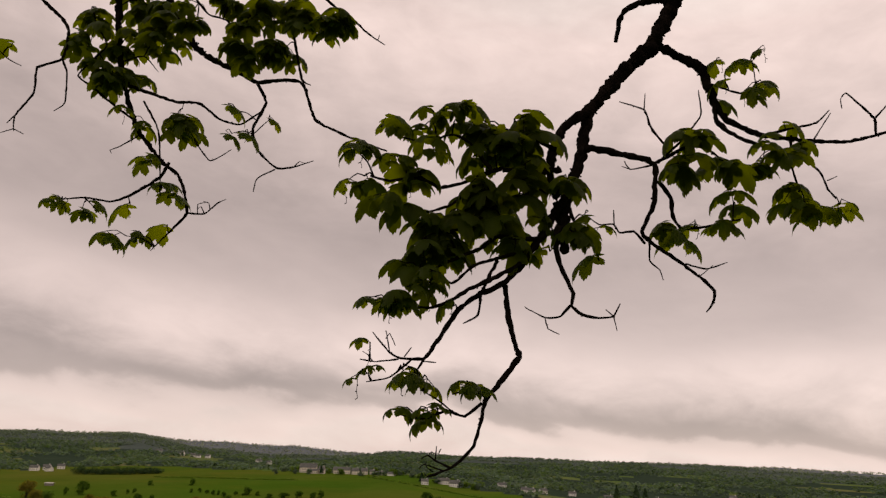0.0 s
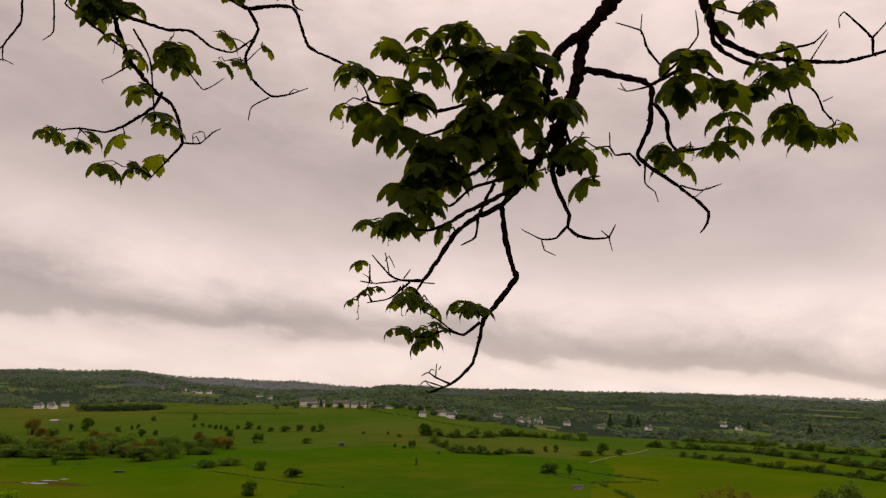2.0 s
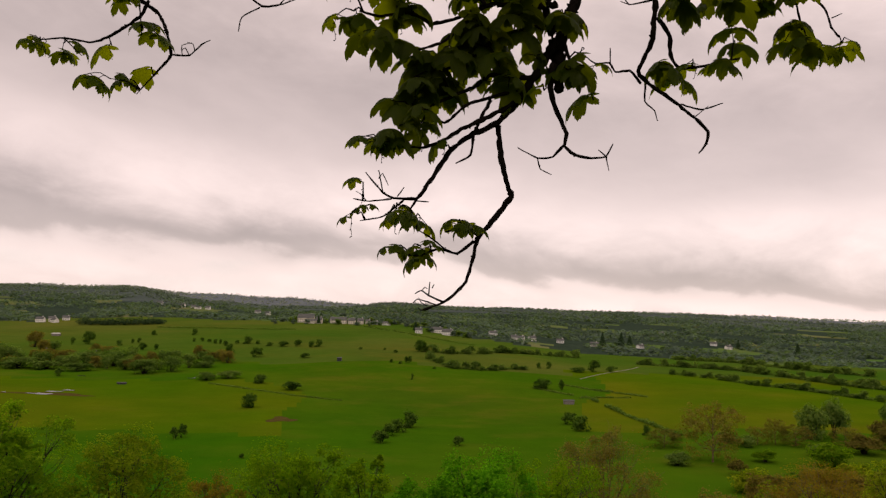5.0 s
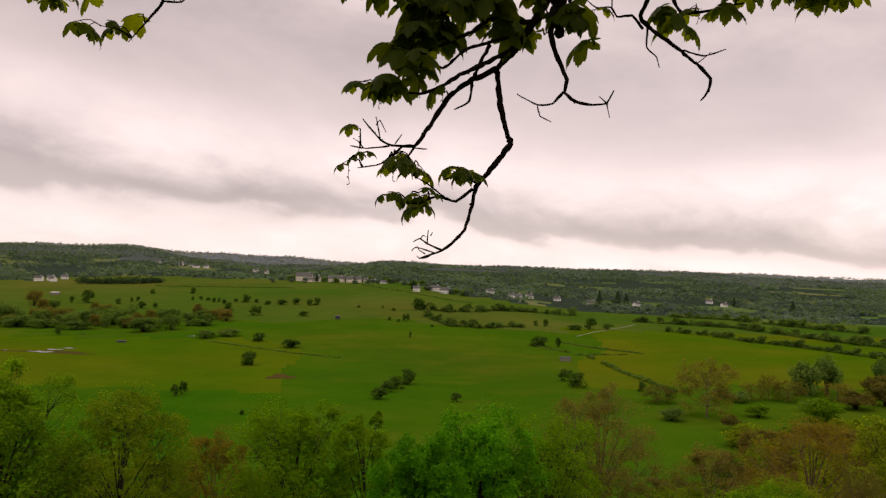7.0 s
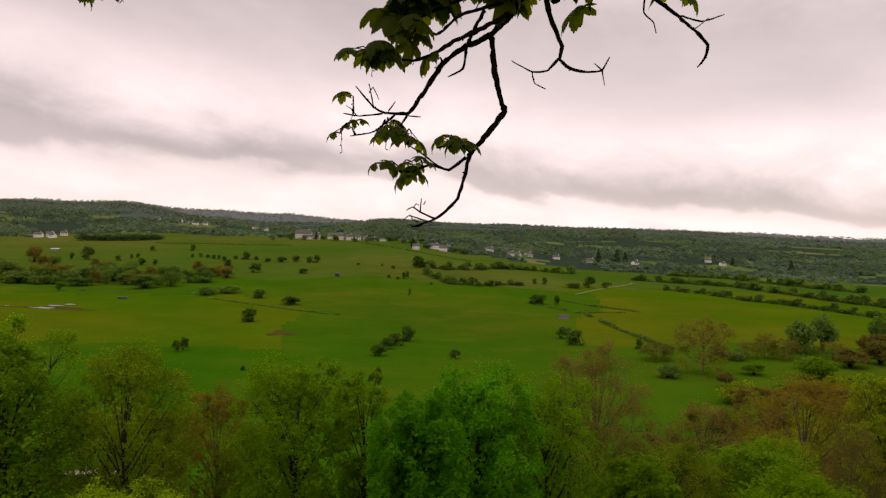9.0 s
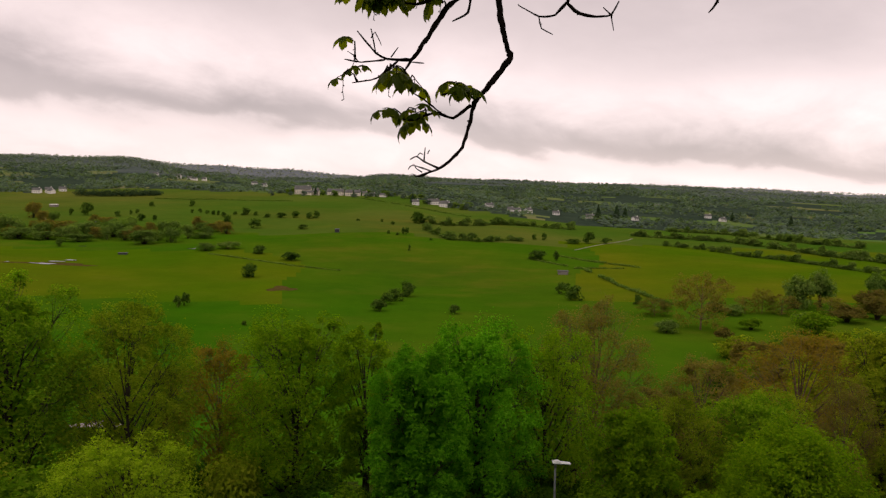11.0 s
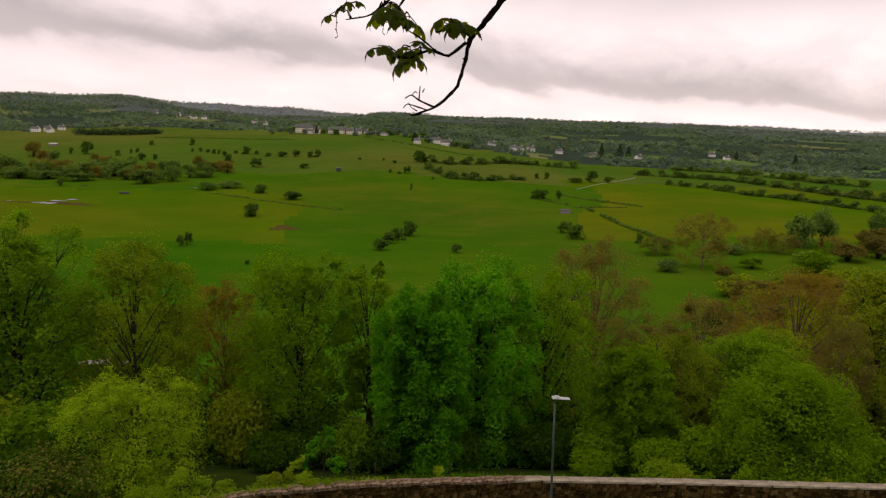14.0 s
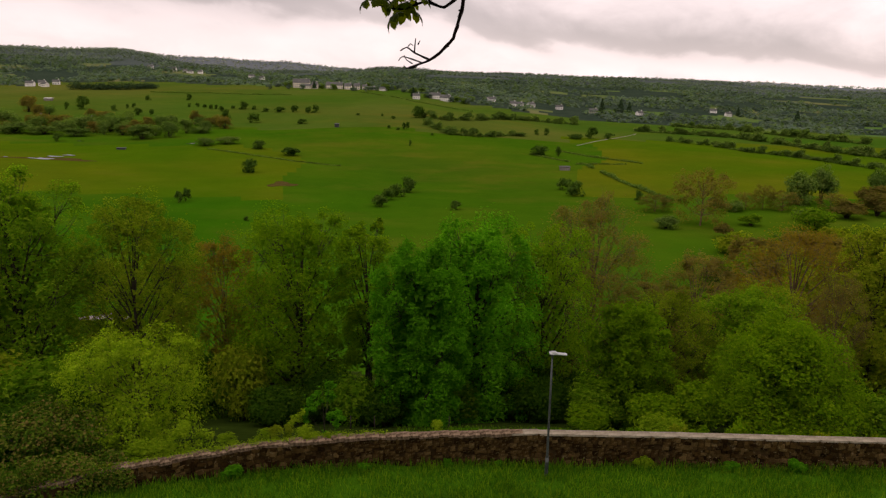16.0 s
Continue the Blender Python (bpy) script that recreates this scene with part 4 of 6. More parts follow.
bough.limb([(0.439, 2.200, 1.103), (0.361, 2.162, 1.036), (0.322, 2.125, 0.965), (0.293, 2.087, 0.856), (0.307, 2.050, 0.754)], [0.0148, 0.0129, 0.0127, 0.0125, 0.0107])
bough.limb([(0.769, 2.400, 1.657), (0.674, 2.433, 1.659), (0.629, 2.467, 1.640), (0.610, 2.500, 1.541)], [0.0126, 0.0109, 0.0092, 0.0075])

limb_right.limb([(0.733, 2.400, 1.466), (0.878, 2.400, 1.382), (0.905, 2.400, 1.293), (0.955, 2.400, 1.181), (1.077, 2.400, 1.123), (1.250, 2.400, 1.105), (1.366, 2.400, 1.105), (1.466, 2.400, 1.130), (1.568, 2.400, 1.164)], [0.0162, 0.0146, 0.0146, 0.0113, 0.0081, 0.0065, 0.0057, 0.0049, 0.0049])
limb_right.limb([(1.466, 2.400, 1.130), (1.471, 2.400, 1.194), (1.415, 2.400, 1.259), (1.384, 2.400, 1.291), (1.363, 2.400, 1.269), (1.363, 2.400, 1.231)], [0.0040, 0.0040, 0.0032, 0.0024, 0.0016, 0.0016])
limb_right.limb([(1.471, 2.400, 1.194), (1.545, 2.400, 1.272)], [0.0032, 0.0024])
limb_right.limb([(0.917, 2.400, 1.272), (0.915, 2.383, 1.166), (0.984, 2.367, 1.096), (1.087, 2.350, 1.051)], [0.0081, 0.0080, 0.0064, 0.0048])
limb_right.limb([(1.077, 2.400, 1.123), (1.177, 2.400, 1.151), (1.267, 2.400, 1.174), (1.318, 2.400, 1.224)], [0.0049, 0.0040, 0.0032, 0.0016])
limb_right.limb([(1.222, 2.400, 1.031), (1.264, 2.400, 0.980), (1.277, 2.400, 0.929), (1.301, 2.400, 0.895)], [0.0040, 0.0032, 0.0032, 0.0024])
limb_right.limb([(0.913, 2.400, 1.316), (1.013, 2.400, 1.284), (1.086, 2.400, 1.319)], [0.0040, 0.0032, 0.0024])
limb_right.limb([(1.174, 2.400, 1.125), (1.163, 2.400, 1.020), (1.180, 2.400, 0.917)], [0.0049, 0.0040, 0.0032])
limb_right.spray((1.067, 2.400, 1.430), 0.032, 0.016, 4)
limb_right.spray((0.953, 2.400, 1.395), 0.025, 0.018, 1)
limb_right.spray((1.086, 2.400, 1.323), 0.040, 0.016, 4)
limb_right.spray((0.966, 2.400, 1.306), 0.018, 0.011, 1)
limb_right.spray((0.931, 2.400, 1.250), 0.018, 0.014, 1)
limb_right.spray((1.049, 2.400, 1.246), 0.040, 0.020, 4)
limb_right.spray((1.157, 2.400, 1.150), 0.025, 0.014, 1)
limb_right.spray((1.093, 2.350, 1.018), 0.074, 0.039, 9)
limb_right.spray((1.217, 2.400, 1.073), 0.040, 0.029, 4)
limb_right.spray((1.042, 2.350, 0.981), 0.039, 0.025, 4)
limb_right.spray((1.164, 2.400, 0.897), 0.050, 0.032, 5)
limb_right.spray((1.201, 2.400, 0.853), 0.057, 0.025, 5)
limb_right.spray((1.315, 2.400, 0.859), 0.036, 0.011, 4)

limb_low.limb([(0.399, 2.080, 0.924), (0.508, 2.096, 0.913), (0.613, 2.113, 0.890), (0.612, 2.129, 0.797), (0.611, 2.145, 0.765), (0.577, 2.162, 0.691), (0.607, 2.178, 0.661), (0.697, 2.195, 0.606), (0.759, 2.211, 0.564), (0.804, 2.227, 0.528), (0.802, 2.244, 0.494), (0.785, 2.260, 0.469)], [0.0112, 0.0092, 0.0086, 0.0072, 0.0072, 0.0059, 0.0059, 0.0051, 0.0045, 0.0045, 0.0031, 0.0018])
limb_low.limb([(0.641, 2.180, 0.863), (0.682, 2.196, 0.810), (0.687, 2.212, 0.760), (0.719, 2.228, 0.724), (0.791, 2.244, 0.736), (0.915, 2.260, 0.769)], [0.0066, 0.0059, 0.0059, 0.0045, 0.0038, 0.0031])
limb_low.limb([(0.713, 2.200, 0.604), (0.785, 2.230, 0.597), (0.862, 2.260, 0.627)], [0.0030, 0.0023, 0.0015])
limb_low.limb([(0.609, 2.200, 0.664), (0.606, 2.200, 0.611), (0.635, 2.200, 0.583), (0.643, 2.200, 0.552)], [0.0030, 0.0023, 0.0018, 0.0014])
limb_low.limb([(0.595, 2.200, 0.664), (0.558, 2.180, 0.697), (0.510, 2.160, 0.686), (0.487, 2.140, 0.706), (0.440, 2.120, 0.697), (0.407, 2.100, 0.714)], [0.0037, 0.0032, 0.0029, 0.0022, 0.0017, 0.0014])
limb_low.limb([(0.481, 2.100, 0.691), (0.481, 2.100, 0.736)], [0.0022, 0.0014])
limb_low.limb([(0.668, 2.150, 0.959), (0.625, 2.167, 1.035), (0.612, 2.183, 1.103), (0.537, 2.200, 1.140)], [0.0038, 0.0035, 0.0030, 0.0014])
limb_low.limb([(0.616, 2.200, 1.112), (0.623, 2.200, 1.170)], [0.0023, 0.0014])
limb_low.limb([(0.636, 2.150, 0.910), (0.721, 2.183, 0.998), (0.802, 2.217, 1.103), (0.813, 2.250, 1.212)], [0.0038, 0.0032, 0.0027, 0.0015])
limb_low.limb([(0.624, 2.150, 0.906), (0.762, 2.175, 0.985), (0.871, 2.200, 0.931)], [0.0058, 0.0044, 0.0030])
limb_low.limb([(0.615, 2.120, 0.890), (0.541, 2.120, 0.874), (0.525, 2.120, 0.901)], [0.0029, 0.0022, 0.0014])
limb_low.spray((0.739, 2.183, 0.998), 0.065, 0.033, 7)
limb_low.spray((0.820, 2.200, 0.911), 0.053, 0.030, 7)
limb_low.spray((0.712, 2.180, 0.886), 0.052, 0.029, 5)
limb_low.spray((0.901, 2.260, 0.822), 0.057, 0.019, 5)
limb_low.spray((0.867, 2.260, 0.731), 0.037, 0.015, 4)
limb_low.spray((0.704, 2.228, 0.687), 0.053, 0.027, 5)
limb_low.spray((0.768, 2.244, 0.730), 0.030, 0.015, 1)

hanging_limb.limb([(0.316, 2.040, 0.733), (0.249, 2.031, 0.614), (0.205, 2.022, 0.550), (0.149, 2.013, 0.486), (0.087, 2.004, 0.456), (0.026, 1.995, 0.406), (-0.033, 1.986, 0.312), (-0.061, 1.977, 0.273), (-0.120, 1.968, 0.271), (-0.149, 1.959, 0.284), (-0.195, 1.950, 0.336)], [0.0123, 0.0110, 0.0095, 0.0081, 0.0067, 0.0060, 0.0060, 0.0047, 0.0033, 0.0026, 0.0014])
hanging_limb.limb([(0.156, 2.040, 0.489), (0.165, 2.029, 0.400), (0.182, 2.018, 0.321), (0.190, 2.007, 0.286), (0.154, 1.996, 0.235), (0.124, 1.985, 0.197), (0.099, 1.975, 0.167), (0.087, 1.964, 0.109), (0.070, 1.953, 0.053), (0.037, 1.942, 0.018), (0.010, 1.931, -0.002), (-0.045, 1.920, -0.022)], [0.0068, 0.0063, 0.0062, 0.0070, 0.0067, 0.0061, 0.0053, 0.0042, 0.0040, 0.0040, 0.0032, 0.0015])
hanging_limb.limb([(0.012, 1.930, 0.000), (-0.025, 1.930, 0.016), (-0.044, 1.930, 0.029), (-0.060, 1.930, 0.020)], [0.0026, 0.0021, 0.0015, 0.0011])
hanging_limb.limb([(-0.025, 1.930, 0.016), (-0.022, 1.930, 0.051)], [0.0018, 0.0011])
hanging_limb.limb([(-0.004, 1.930, -0.008), (-0.053, 1.930, 0.007), (-0.064, 1.930, -0.004)], [0.0020, 0.0015, 0.0011])
hanging_limb.limb([(0.090, 1.950, 0.158), (0.046, 1.932, 0.125), (0.000, 1.915, 0.135), (-0.055, 1.897, 0.114), (-0.107, 1.880, 0.121)], [0.0042, 0.0036, 0.0031, 0.0025, 0.0015])
hanging_limb.limb([(0.103, 1.950, 0.172), (0.063, 1.925, 0.190), (0.014, 1.900, 0.176)], [0.0032, 0.0026, 0.0018])
hanging_limb.limb([(0.014, 1.900, 0.134), (-0.028, 1.875, 0.163), (-0.062, 1.850, 0.180)], [0.0023, 0.0019, 0.0013])
hanging_limb.limb([(-0.058, 1.960, 0.272), (-0.076, 1.930, 0.238), (-0.123, 1.900, 0.195)], [0.0026, 0.0023, 0.0013])
hanging_limb.limb([(-0.094, 1.960, 0.266), (-0.144, 1.930, 0.218), (-0.201, 1.900, 0.202)], [0.0026, 0.0021, 0.0013])
hanging_limb.limb([(-0.126, 1.960, 0.268), (-0.183, 1.940, 0.258), (-0.222, 1.920, 0.261)], [0.0023, 0.0018, 0.0013])
hanging_limb.limb([(-0.149, 1.960, 0.284), (-0.158, 1.920, 0.336)], [0.0020, 0.0010])
hanging_limb.limb([(0.202, 2.000, 0.544), (0.132, 1.984, 0.499), (0.055, 1.968, 0.459), (0.010, 1.952, 0.424), (-0.049, 1.936, 0.400), (-0.136, 1.920, 0.403)], [0.0067, 0.0060, 0.0053, 0.0040, 0.0032, 0.0020])
hanging_limb.limb([(0.133, 2.000, 0.548), (0.089, 1.980, 0.454), (0.079, 1.960, 0.388), (0.040, 1.940, 0.361)], [0.0047, 0.0040, 0.0026, 0.0015])
hanging_limb.limb([(0.226, 2.000, 0.585), (0.147, 1.980, 0.554), (0.069, 1.960, 0.523), (0.009, 1.940, 0.467), (-0.028, 1.920, 0.492)], [0.0054, 0.0047, 0.0040, 0.0032, 0.0021])
hanging_limb.limb([(0.302, 2.000, 0.652), (0.297, 2.006, 0.572), (0.319, 2.012, 0.510), (0.342, 2.019, 0.464), (0.338, 2.025, 0.429), (0.369, 2.031, 0.407), (0.416, 2.037, 0.401), (0.455, 2.044, 0.408), (0.476, 2.050, 0.445)], [0.0095, 0.0067, 0.0059, 0.0054, 0.0047, 0.0041, 0.0031, 0.0028, 0.0014])
hanging_limb.limb([(0.337, 2.040, 0.437), (0.309, 2.043, 0.405), (0.268, 2.047, 0.401), (0.214, 2.050, 0.429)], [0.0036, 0.0028, 0.0022, 0.0014])
hanging_limb.limb([(0.268, 2.050, 0.401), (0.275, 2.050, 0.371), (0.306, 2.050, 0.356)], [0.0019, 0.0016, 0.0011])
hanging_limb.limb([(0.456, 2.050, 0.409), (0.464, 2.050, 0.369)], [0.0019, 0.0011])
hanging_limb.limb([(0.459, 2.050, 0.406), (0.435, 2.050, 0.428)], [0.0019, 0.0011])
hanging_limb.spray((-0.035, 1.920, 0.453), 0.040, 0.029, 8)
hanging_limb.spray((-0.165, 1.920, 0.395), 0.043, 0.022, 9)
hanging_limb.spray((-0.100, 1.920, 0.406), 0.034, 0.020, 7)
hanging_limb.spray((0.162, 1.980, 0.594), 0.053, 0.030, 7)
hanging_limb.spray((0.270, 2.031, 0.628), 0.036, 0.046, 7)
hanging_limb.spray((0.273, 2.006, 0.572), 0.012, 0.012, 1)
hanging_limb.spray((0.011, 1.995, 0.414), 0.015, 0.009, 1)
hanging_limb.spray((-0.063, 1.850, 0.197), 0.044, 0.017, 8)
hanging_limb.spray((0.054, 1.925, 0.179), 0.035, 0.013, 7)
hanging_limb.spray((-0.076, 1.897, 0.116), 0.043, 0.013, 9)
hanging_limb.spray((-0.020, 1.915, 0.121), 0.021, 0.010, 3)
hanging_limb.spray((-0.213, 1.900, 0.213), 0.020, 0.013, 4)
hanging_limb.spray((-0.199, 1.940, 0.284), 0.007, 0.006, 1)
hanging_limb.spray((-0.109, 1.930, 0.230), 0.006, 0.009, 1)

leafy_limb.limb([(0.319, 2.060, 0.845), (0.235, 2.049, 0.829), (0.135, 2.037, 0.833), (0.054, 2.026, 0.792), (-0.027, 2.014, 0.765), (-0.091, 2.003, 0.791), (-0.170, 1.991, 0.774), (-0.225, 1.980, 0.783)], [0.0097, 0.0083, 0.0068, 0.0055, 0.0046, 0.0040, 0.0035, 0.0027])
leafy_limb.limb([(0.117, 2.000, 0.814), (0.052, 2.000, 0.900), (0.003, 2.000, 0.924), (-0.070, 2.000, 0.898), (-0.160, 2.000, 0.917)], [0.0054, 0.0040, 0.0035, 0.0027, 0.0019])
leafy_limb.limb([(0.311, 2.040, 0.776), (0.215, 2.028, 0.753), (0.134, 2.016, 0.713), (0.054, 2.004, 0.649), (-0.039, 1.992, 0.610), (-0.100, 1.980, 0.565)], [0.0083, 0.0068, 0.0054, 0.0046, 0.0040, 0.0027])
leafy_limb.limb([(0.085, 2.000, 0.786), (0.006, 1.983, 0.704), (-0.087, 1.967, 0.667), (-0.163, 1.950, 0.673)], [0.0049, 0.0040, 0.0032, 0.0021])
leafy_limb.limb([(0.244, 2.020, 0.616), (0.133, 2.005, 0.618), (0.086, 1.990, 0.580), (-0.022, 1.975, 0.526), (-0.081, 1.960, 0.474)], [0.0068, 0.0054, 0.0046, 0.0032, 0.0021])
leafy_limb.limb([(0.312, 2.060, 0.908), (0.220, 2.050, 0.947), (0.136, 2.040, 0.968)], [0.0069, 0.0049, 0.0033])
leafy_limb.limb([(0.328, 2.030, 0.747), (0.360, 2.040, 0.666), (0.400, 2.050, 0.628), (0.424, 2.060, 0.570)], [0.0055, 0.0041, 0.0028, 0.0020])
leafy_limb.spray((-0.268, 1.980, 0.849), 0.044, 0.024, 5)
leafy_limb.spray((-0.248, 1.980, 0.760), 0.047, 0.030, 5)
leafy_limb.spray((-0.153, 2.000, 0.939), 0.033, 0.019, 4)
leafy_limb.spray((-0.074, 2.000, 0.870), 0.045, 0.027, 5)
leafy_limb.spray((-0.055, 2.000, 0.955), 0.042, 0.018, 5)
leafy_limb.spray((0.018, 2.000, 0.978), 0.042, 0.019, 7)
leafy_limb.spray((0.086, 2.040, 0.967), 0.055, 0.031, 9)
leafy_limb.spray((0.186, 2.040, 0.987), 0.046, 0.027, 9)
leafy_limb.spray((0.119, 2.037, 0.889), 0.069, 0.055, 13)
leafy_limb.spray((0.219, 2.050, 0.893), 0.055, 0.058, 11)
leafy_limb.spray((-0.133, 2.003, 0.826), 0.027, 0.018, 4)
leafy_limb.spray((-0.083, 2.003, 0.758), 0.042, 0.027, 5)
leafy_limb.spray((-0.172, 1.950, 0.684), 0.032, 0.026, 4)
leafy_limb.spray((-0.086, 1.967, 0.654), 0.056, 0.035, 9)
leafy_limb.spray((0.085, 2.000, 0.748), 0.060, 0.054, 13)
leafy_limb.spray((0.199, 2.028, 0.761), 0.068, 0.055, 13)
leafy_limb.spray((0.118, 2.016, 0.670), 0.068, 0.045, 11)
leafy_limb.spray((-0.009, 1.992, 0.644), 0.052, 0.039, 7)
leafy_limb.spray((-0.069, 1.980, 0.574), 0.062, 0.044, 10)
leafy_limb.spray((0.008, 1.975, 0.574), 0.044, 0.030, 5)
leafy_limb.spray((-0.082, 1.960, 0.492), 0.041, 0.029, 7)
leafy_limb.spray((0.345, 2.030, 0.781), 0.033, 0.033, 5)
leafy_limb.spray((0.346, 2.040, 0.632), 0.031, 0.040, 7)
leafy_limb.spray((0.393, 2.040, 0.692), 0.012, 0.008, 1)
leafy_limb.spray((0.405, 2.050, 0.628), 0.021, 0.015, 4)
leafy_limb.spray((0.424, 2.060, 0.563), 0.022, 0.009, 1)

limb_left.limb([(-1.416, 2.750, 2.026), (-1.400, 2.746, 1.857), (-1.378, 2.742, 1.694), (-1.343, 2.737, 1.536), (-1.283, 2.733, 1.358), (-1.230, 2.729, 1.246), (-1.166, 2.725, 1.173), (-1.113, 2.721, 1.113), (-1.051, 2.717, 1.065), (-1.021, 2.712, 1.006), (-0.995, 2.708, 0.909), (-1.042, 2.704, 0.842), (-1.112, 2.700, 0.755)], [0.0152, 0.0134, 0.0126, 0.0109, 0.0094, 0.0084, 0.0074, 0.0070, 0.0057, 0.0053, 0.0050, 0.0037, 0.0016])
limb_left.limb([(-1.083, 2.700, 1.109), (-1.106, 2.680, 1.038), (-1.199, 2.660, 0.958), (-1.261, 2.640, 0.925), (-1.347, 2.620, 0.932), (-1.443, 2.600, 0.914)], [0.0060, 0.0056, 0.0049, 0.0039, 0.0032, 0.0016])
limb_left.limb([(-0.992, 2.700, 0.906), (-0.926, 2.700, 0.903), (-0.881, 2.700, 0.947), (-0.850, 2.700, 0.963)], [0.0036, 0.0030, 0.0023, 0.0013])
limb_left.limb([(-0.951, 2.700, 0.900), (-0.955, 2.700, 0.941), (-0.918, 2.700, 0.951)], [0.0020, 0.0016, 0.0013])
limb_left.limb([(-1.284, 2.700, 1.435), (-1.092, 2.700, 1.369), (-0.997, 2.700, 1.363), (-0.905, 2.700, 1.294), (-0.826, 2.700, 1.273), (-0.740, 2.700, 1.336)], [0.0066, 0.0057, 0.0050, 0.0043, 0.0039, 0.0030])
limb_left.limb([(-1.216, 2.700, 1.221), (-1.269, 2.680, 1.168), (-1.300, 2.660, 1.140)], [0.0030, 0.0023, 0.0013])
limb_left.limb([(-1.215, 2.700, 1.367), (-1.138, 2.687, 1.240), (-1.108, 2.673, 1.093), (-1.087, 2.660, 0.962)], [0.0039, 0.0033, 0.0030, 0.0020])
limb_left.limb([(-1.237, 2.700, 1.281), (-1.333, 2.694, 1.349), (-1.419, 2.689, 1.419), (-1.484, 2.683, 1.467), (-1.431, 2.677, 1.537), (-1.381, 2.671, 1.598), (-1.432, 2.666, 1.684), (-1.454, 2.660, 1.745)], [0.0043, 0.0039, 0.0036, 0.0033, 0.0033, 0.0033, 0.0030, 0.0025])
limb_left.limb([(-1.338, 2.720, 1.551), (-1.245, 2.710, 1.573), (-1.175, 2.700, 1.499)], [0.0034, 0.0025, 0.0013])
limb_left.limb([(-1.002, 2.720, 1.210), (-0.930, 2.710, 1.123), (-0.849, 2.700, 1.168)], [0.0027, 0.0023, 0.0013])
limb_left.spray((-1.293, 2.746, 1.832), 0.103, 0.045, 16)
limb_left.spray((-1.450, 2.666, 1.619), 0.056, 0.056, 11)
limb_left.spray((-1.315, 2.742, 1.655), 0.072, 0.072, 16)
limb_left.spray((-1.158, 2.710, 1.704), 0.081, 0.091, 29)
limb_left.spray((-1.292, 2.700, 1.440), 0.077, 0.057, 15)
limb_left.spray((-1.394, 2.677, 1.513), 0.044, 0.056, 11)
limb_left.spray((-1.061, 2.700, 1.301), 0.065, 0.036, 7)
limb_left.spray((-1.026, 2.720, 1.221), 0.071, 0.053, 10)
limb_left.spray((-1.241, 2.700, 1.281), 0.044, 0.036, 5)
limb_left.spray((-1.154, 2.673, 1.092), 0.040, 0.040, 5)
limb_left.spray((-1.084, 2.660, 0.969), 0.068, 0.024, 5)
limb_left.spray((-1.416, 2.600, 0.902), 0.039, 0.014, 4)
limb_left.spray((-1.342, 2.620, 0.897), 0.043, 0.016, 4)
limb_left.spray((-1.221, 2.640, 0.792), 0.043, 0.018, 4)
limb_left.spray((-1.164, 2.700, 0.812), 0.036, 0.018, 4)
limb_left.spray((-1.062, 2.704, 0.837), 0.032, 0.016, 1)
limb_left.spray((-1.187, 2.660, 0.900), 0.020, 0.012, 1)
limb_left.spray((-1.466, 2.660, 1.745), 0.050, 0.040, 9)
limb_left.spray((-1.363, 2.720, 1.564), 0.051, 0.051, 9)

long_limb_left.limb([(-1.240, 2.750, 1.973), (-1.171, 2.738, 1.829), (-1.092, 2.726, 1.684), (-1.003, 2.715, 1.587), (-0.860, 2.703, 1.506), (-0.773, 2.691, 1.454), (-0.670, 2.679, 1.459), (-0.586, 2.667, 1.439), (-0.524, 2.655, 1.279), (-0.428, 2.644, 1.221), (-0.338, 2.632, 1.177), (-0.239, 2.620, 1.137)], [0.0152, 0.0134, 0.0125, 0.0108, 0.0089, 0.0076, 0.0066, 0.0059, 0.0052, 0.0048, 0.0039, 0.0029])
long_limb_left.limb([(-0.752, 2.620, 1.415), (-0.709, 2.617, 1.328), (-0.746, 2.614, 1.232), (-0.746, 2.611, 1.193), (-0.720, 2.609, 1.123), (-0.644, 2.606, 1.055), (-0.581, 2.603, 1.060), (-0.508, 2.600, 1.085)], [0.0064, 0.0057, 0.0052, 0.0048, 0.0042, 0.0035, 0.0029, 0.0016])
long_limb_left.limb([(-0.648, 2.600, 1.048), (-0.712, 2.600, 1.011), (-0.722, 2.600, 0.958)], [0.0029, 0.0025, 0.0016])
long_limb_left.limb([(-0.664, 2.620, 1.836), (-0.625, 2.613, 1.626), (-0.578, 2.607, 1.426), (-0.540, 2.600, 1.396)], [0.0055, 0.0048, 0.0039, 0.0016])
long_limb_left.limb([(-1.047, 2.620, 1.803), (-0.968, 2.615, 1.708), (-0.892, 2.610, 1.680), (-0.843, 2.605, 1.605), (-0.817, 2.600, 1.528)], [0.0042, 0.0035, 0.0032, 0.0029, 0.0016])
long_limb_left.limb([(-0.562, 2.620, 1.838), (-0.477, 2.615, 1.758), (-0.401, 2.610, 1.699), (-0.331, 2.605, 1.626), (-0.262, 2.600, 1.574)], [0.0055, 0.0048, 0.0042, 0.0032, 0.0015])
long_limb_left.limb([(-0.748, 2.620, 1.197), (-0.702, 2.610, 1.240), (-0.680, 2.600, 1.254)], [0.0022, 0.0019, 0.0013])
long_limb_left.spray((-0.842, 2.614, 1.293), 0.027, 0.012, 1)
long_limb_left.spray((-0.854, 2.611, 1.186), 0.016, 0.012, 1)
long_limb_left.spray((-0.768, 2.611, 1.181), 0.023, 0.018, 1)
long_limb_left.spray((-0.688, 2.600, 1.247), 0.012, 0.008, 1)
long_limb_left.spray((-0.771, 2.605, 1.669), 0.088, 0.074, 27)
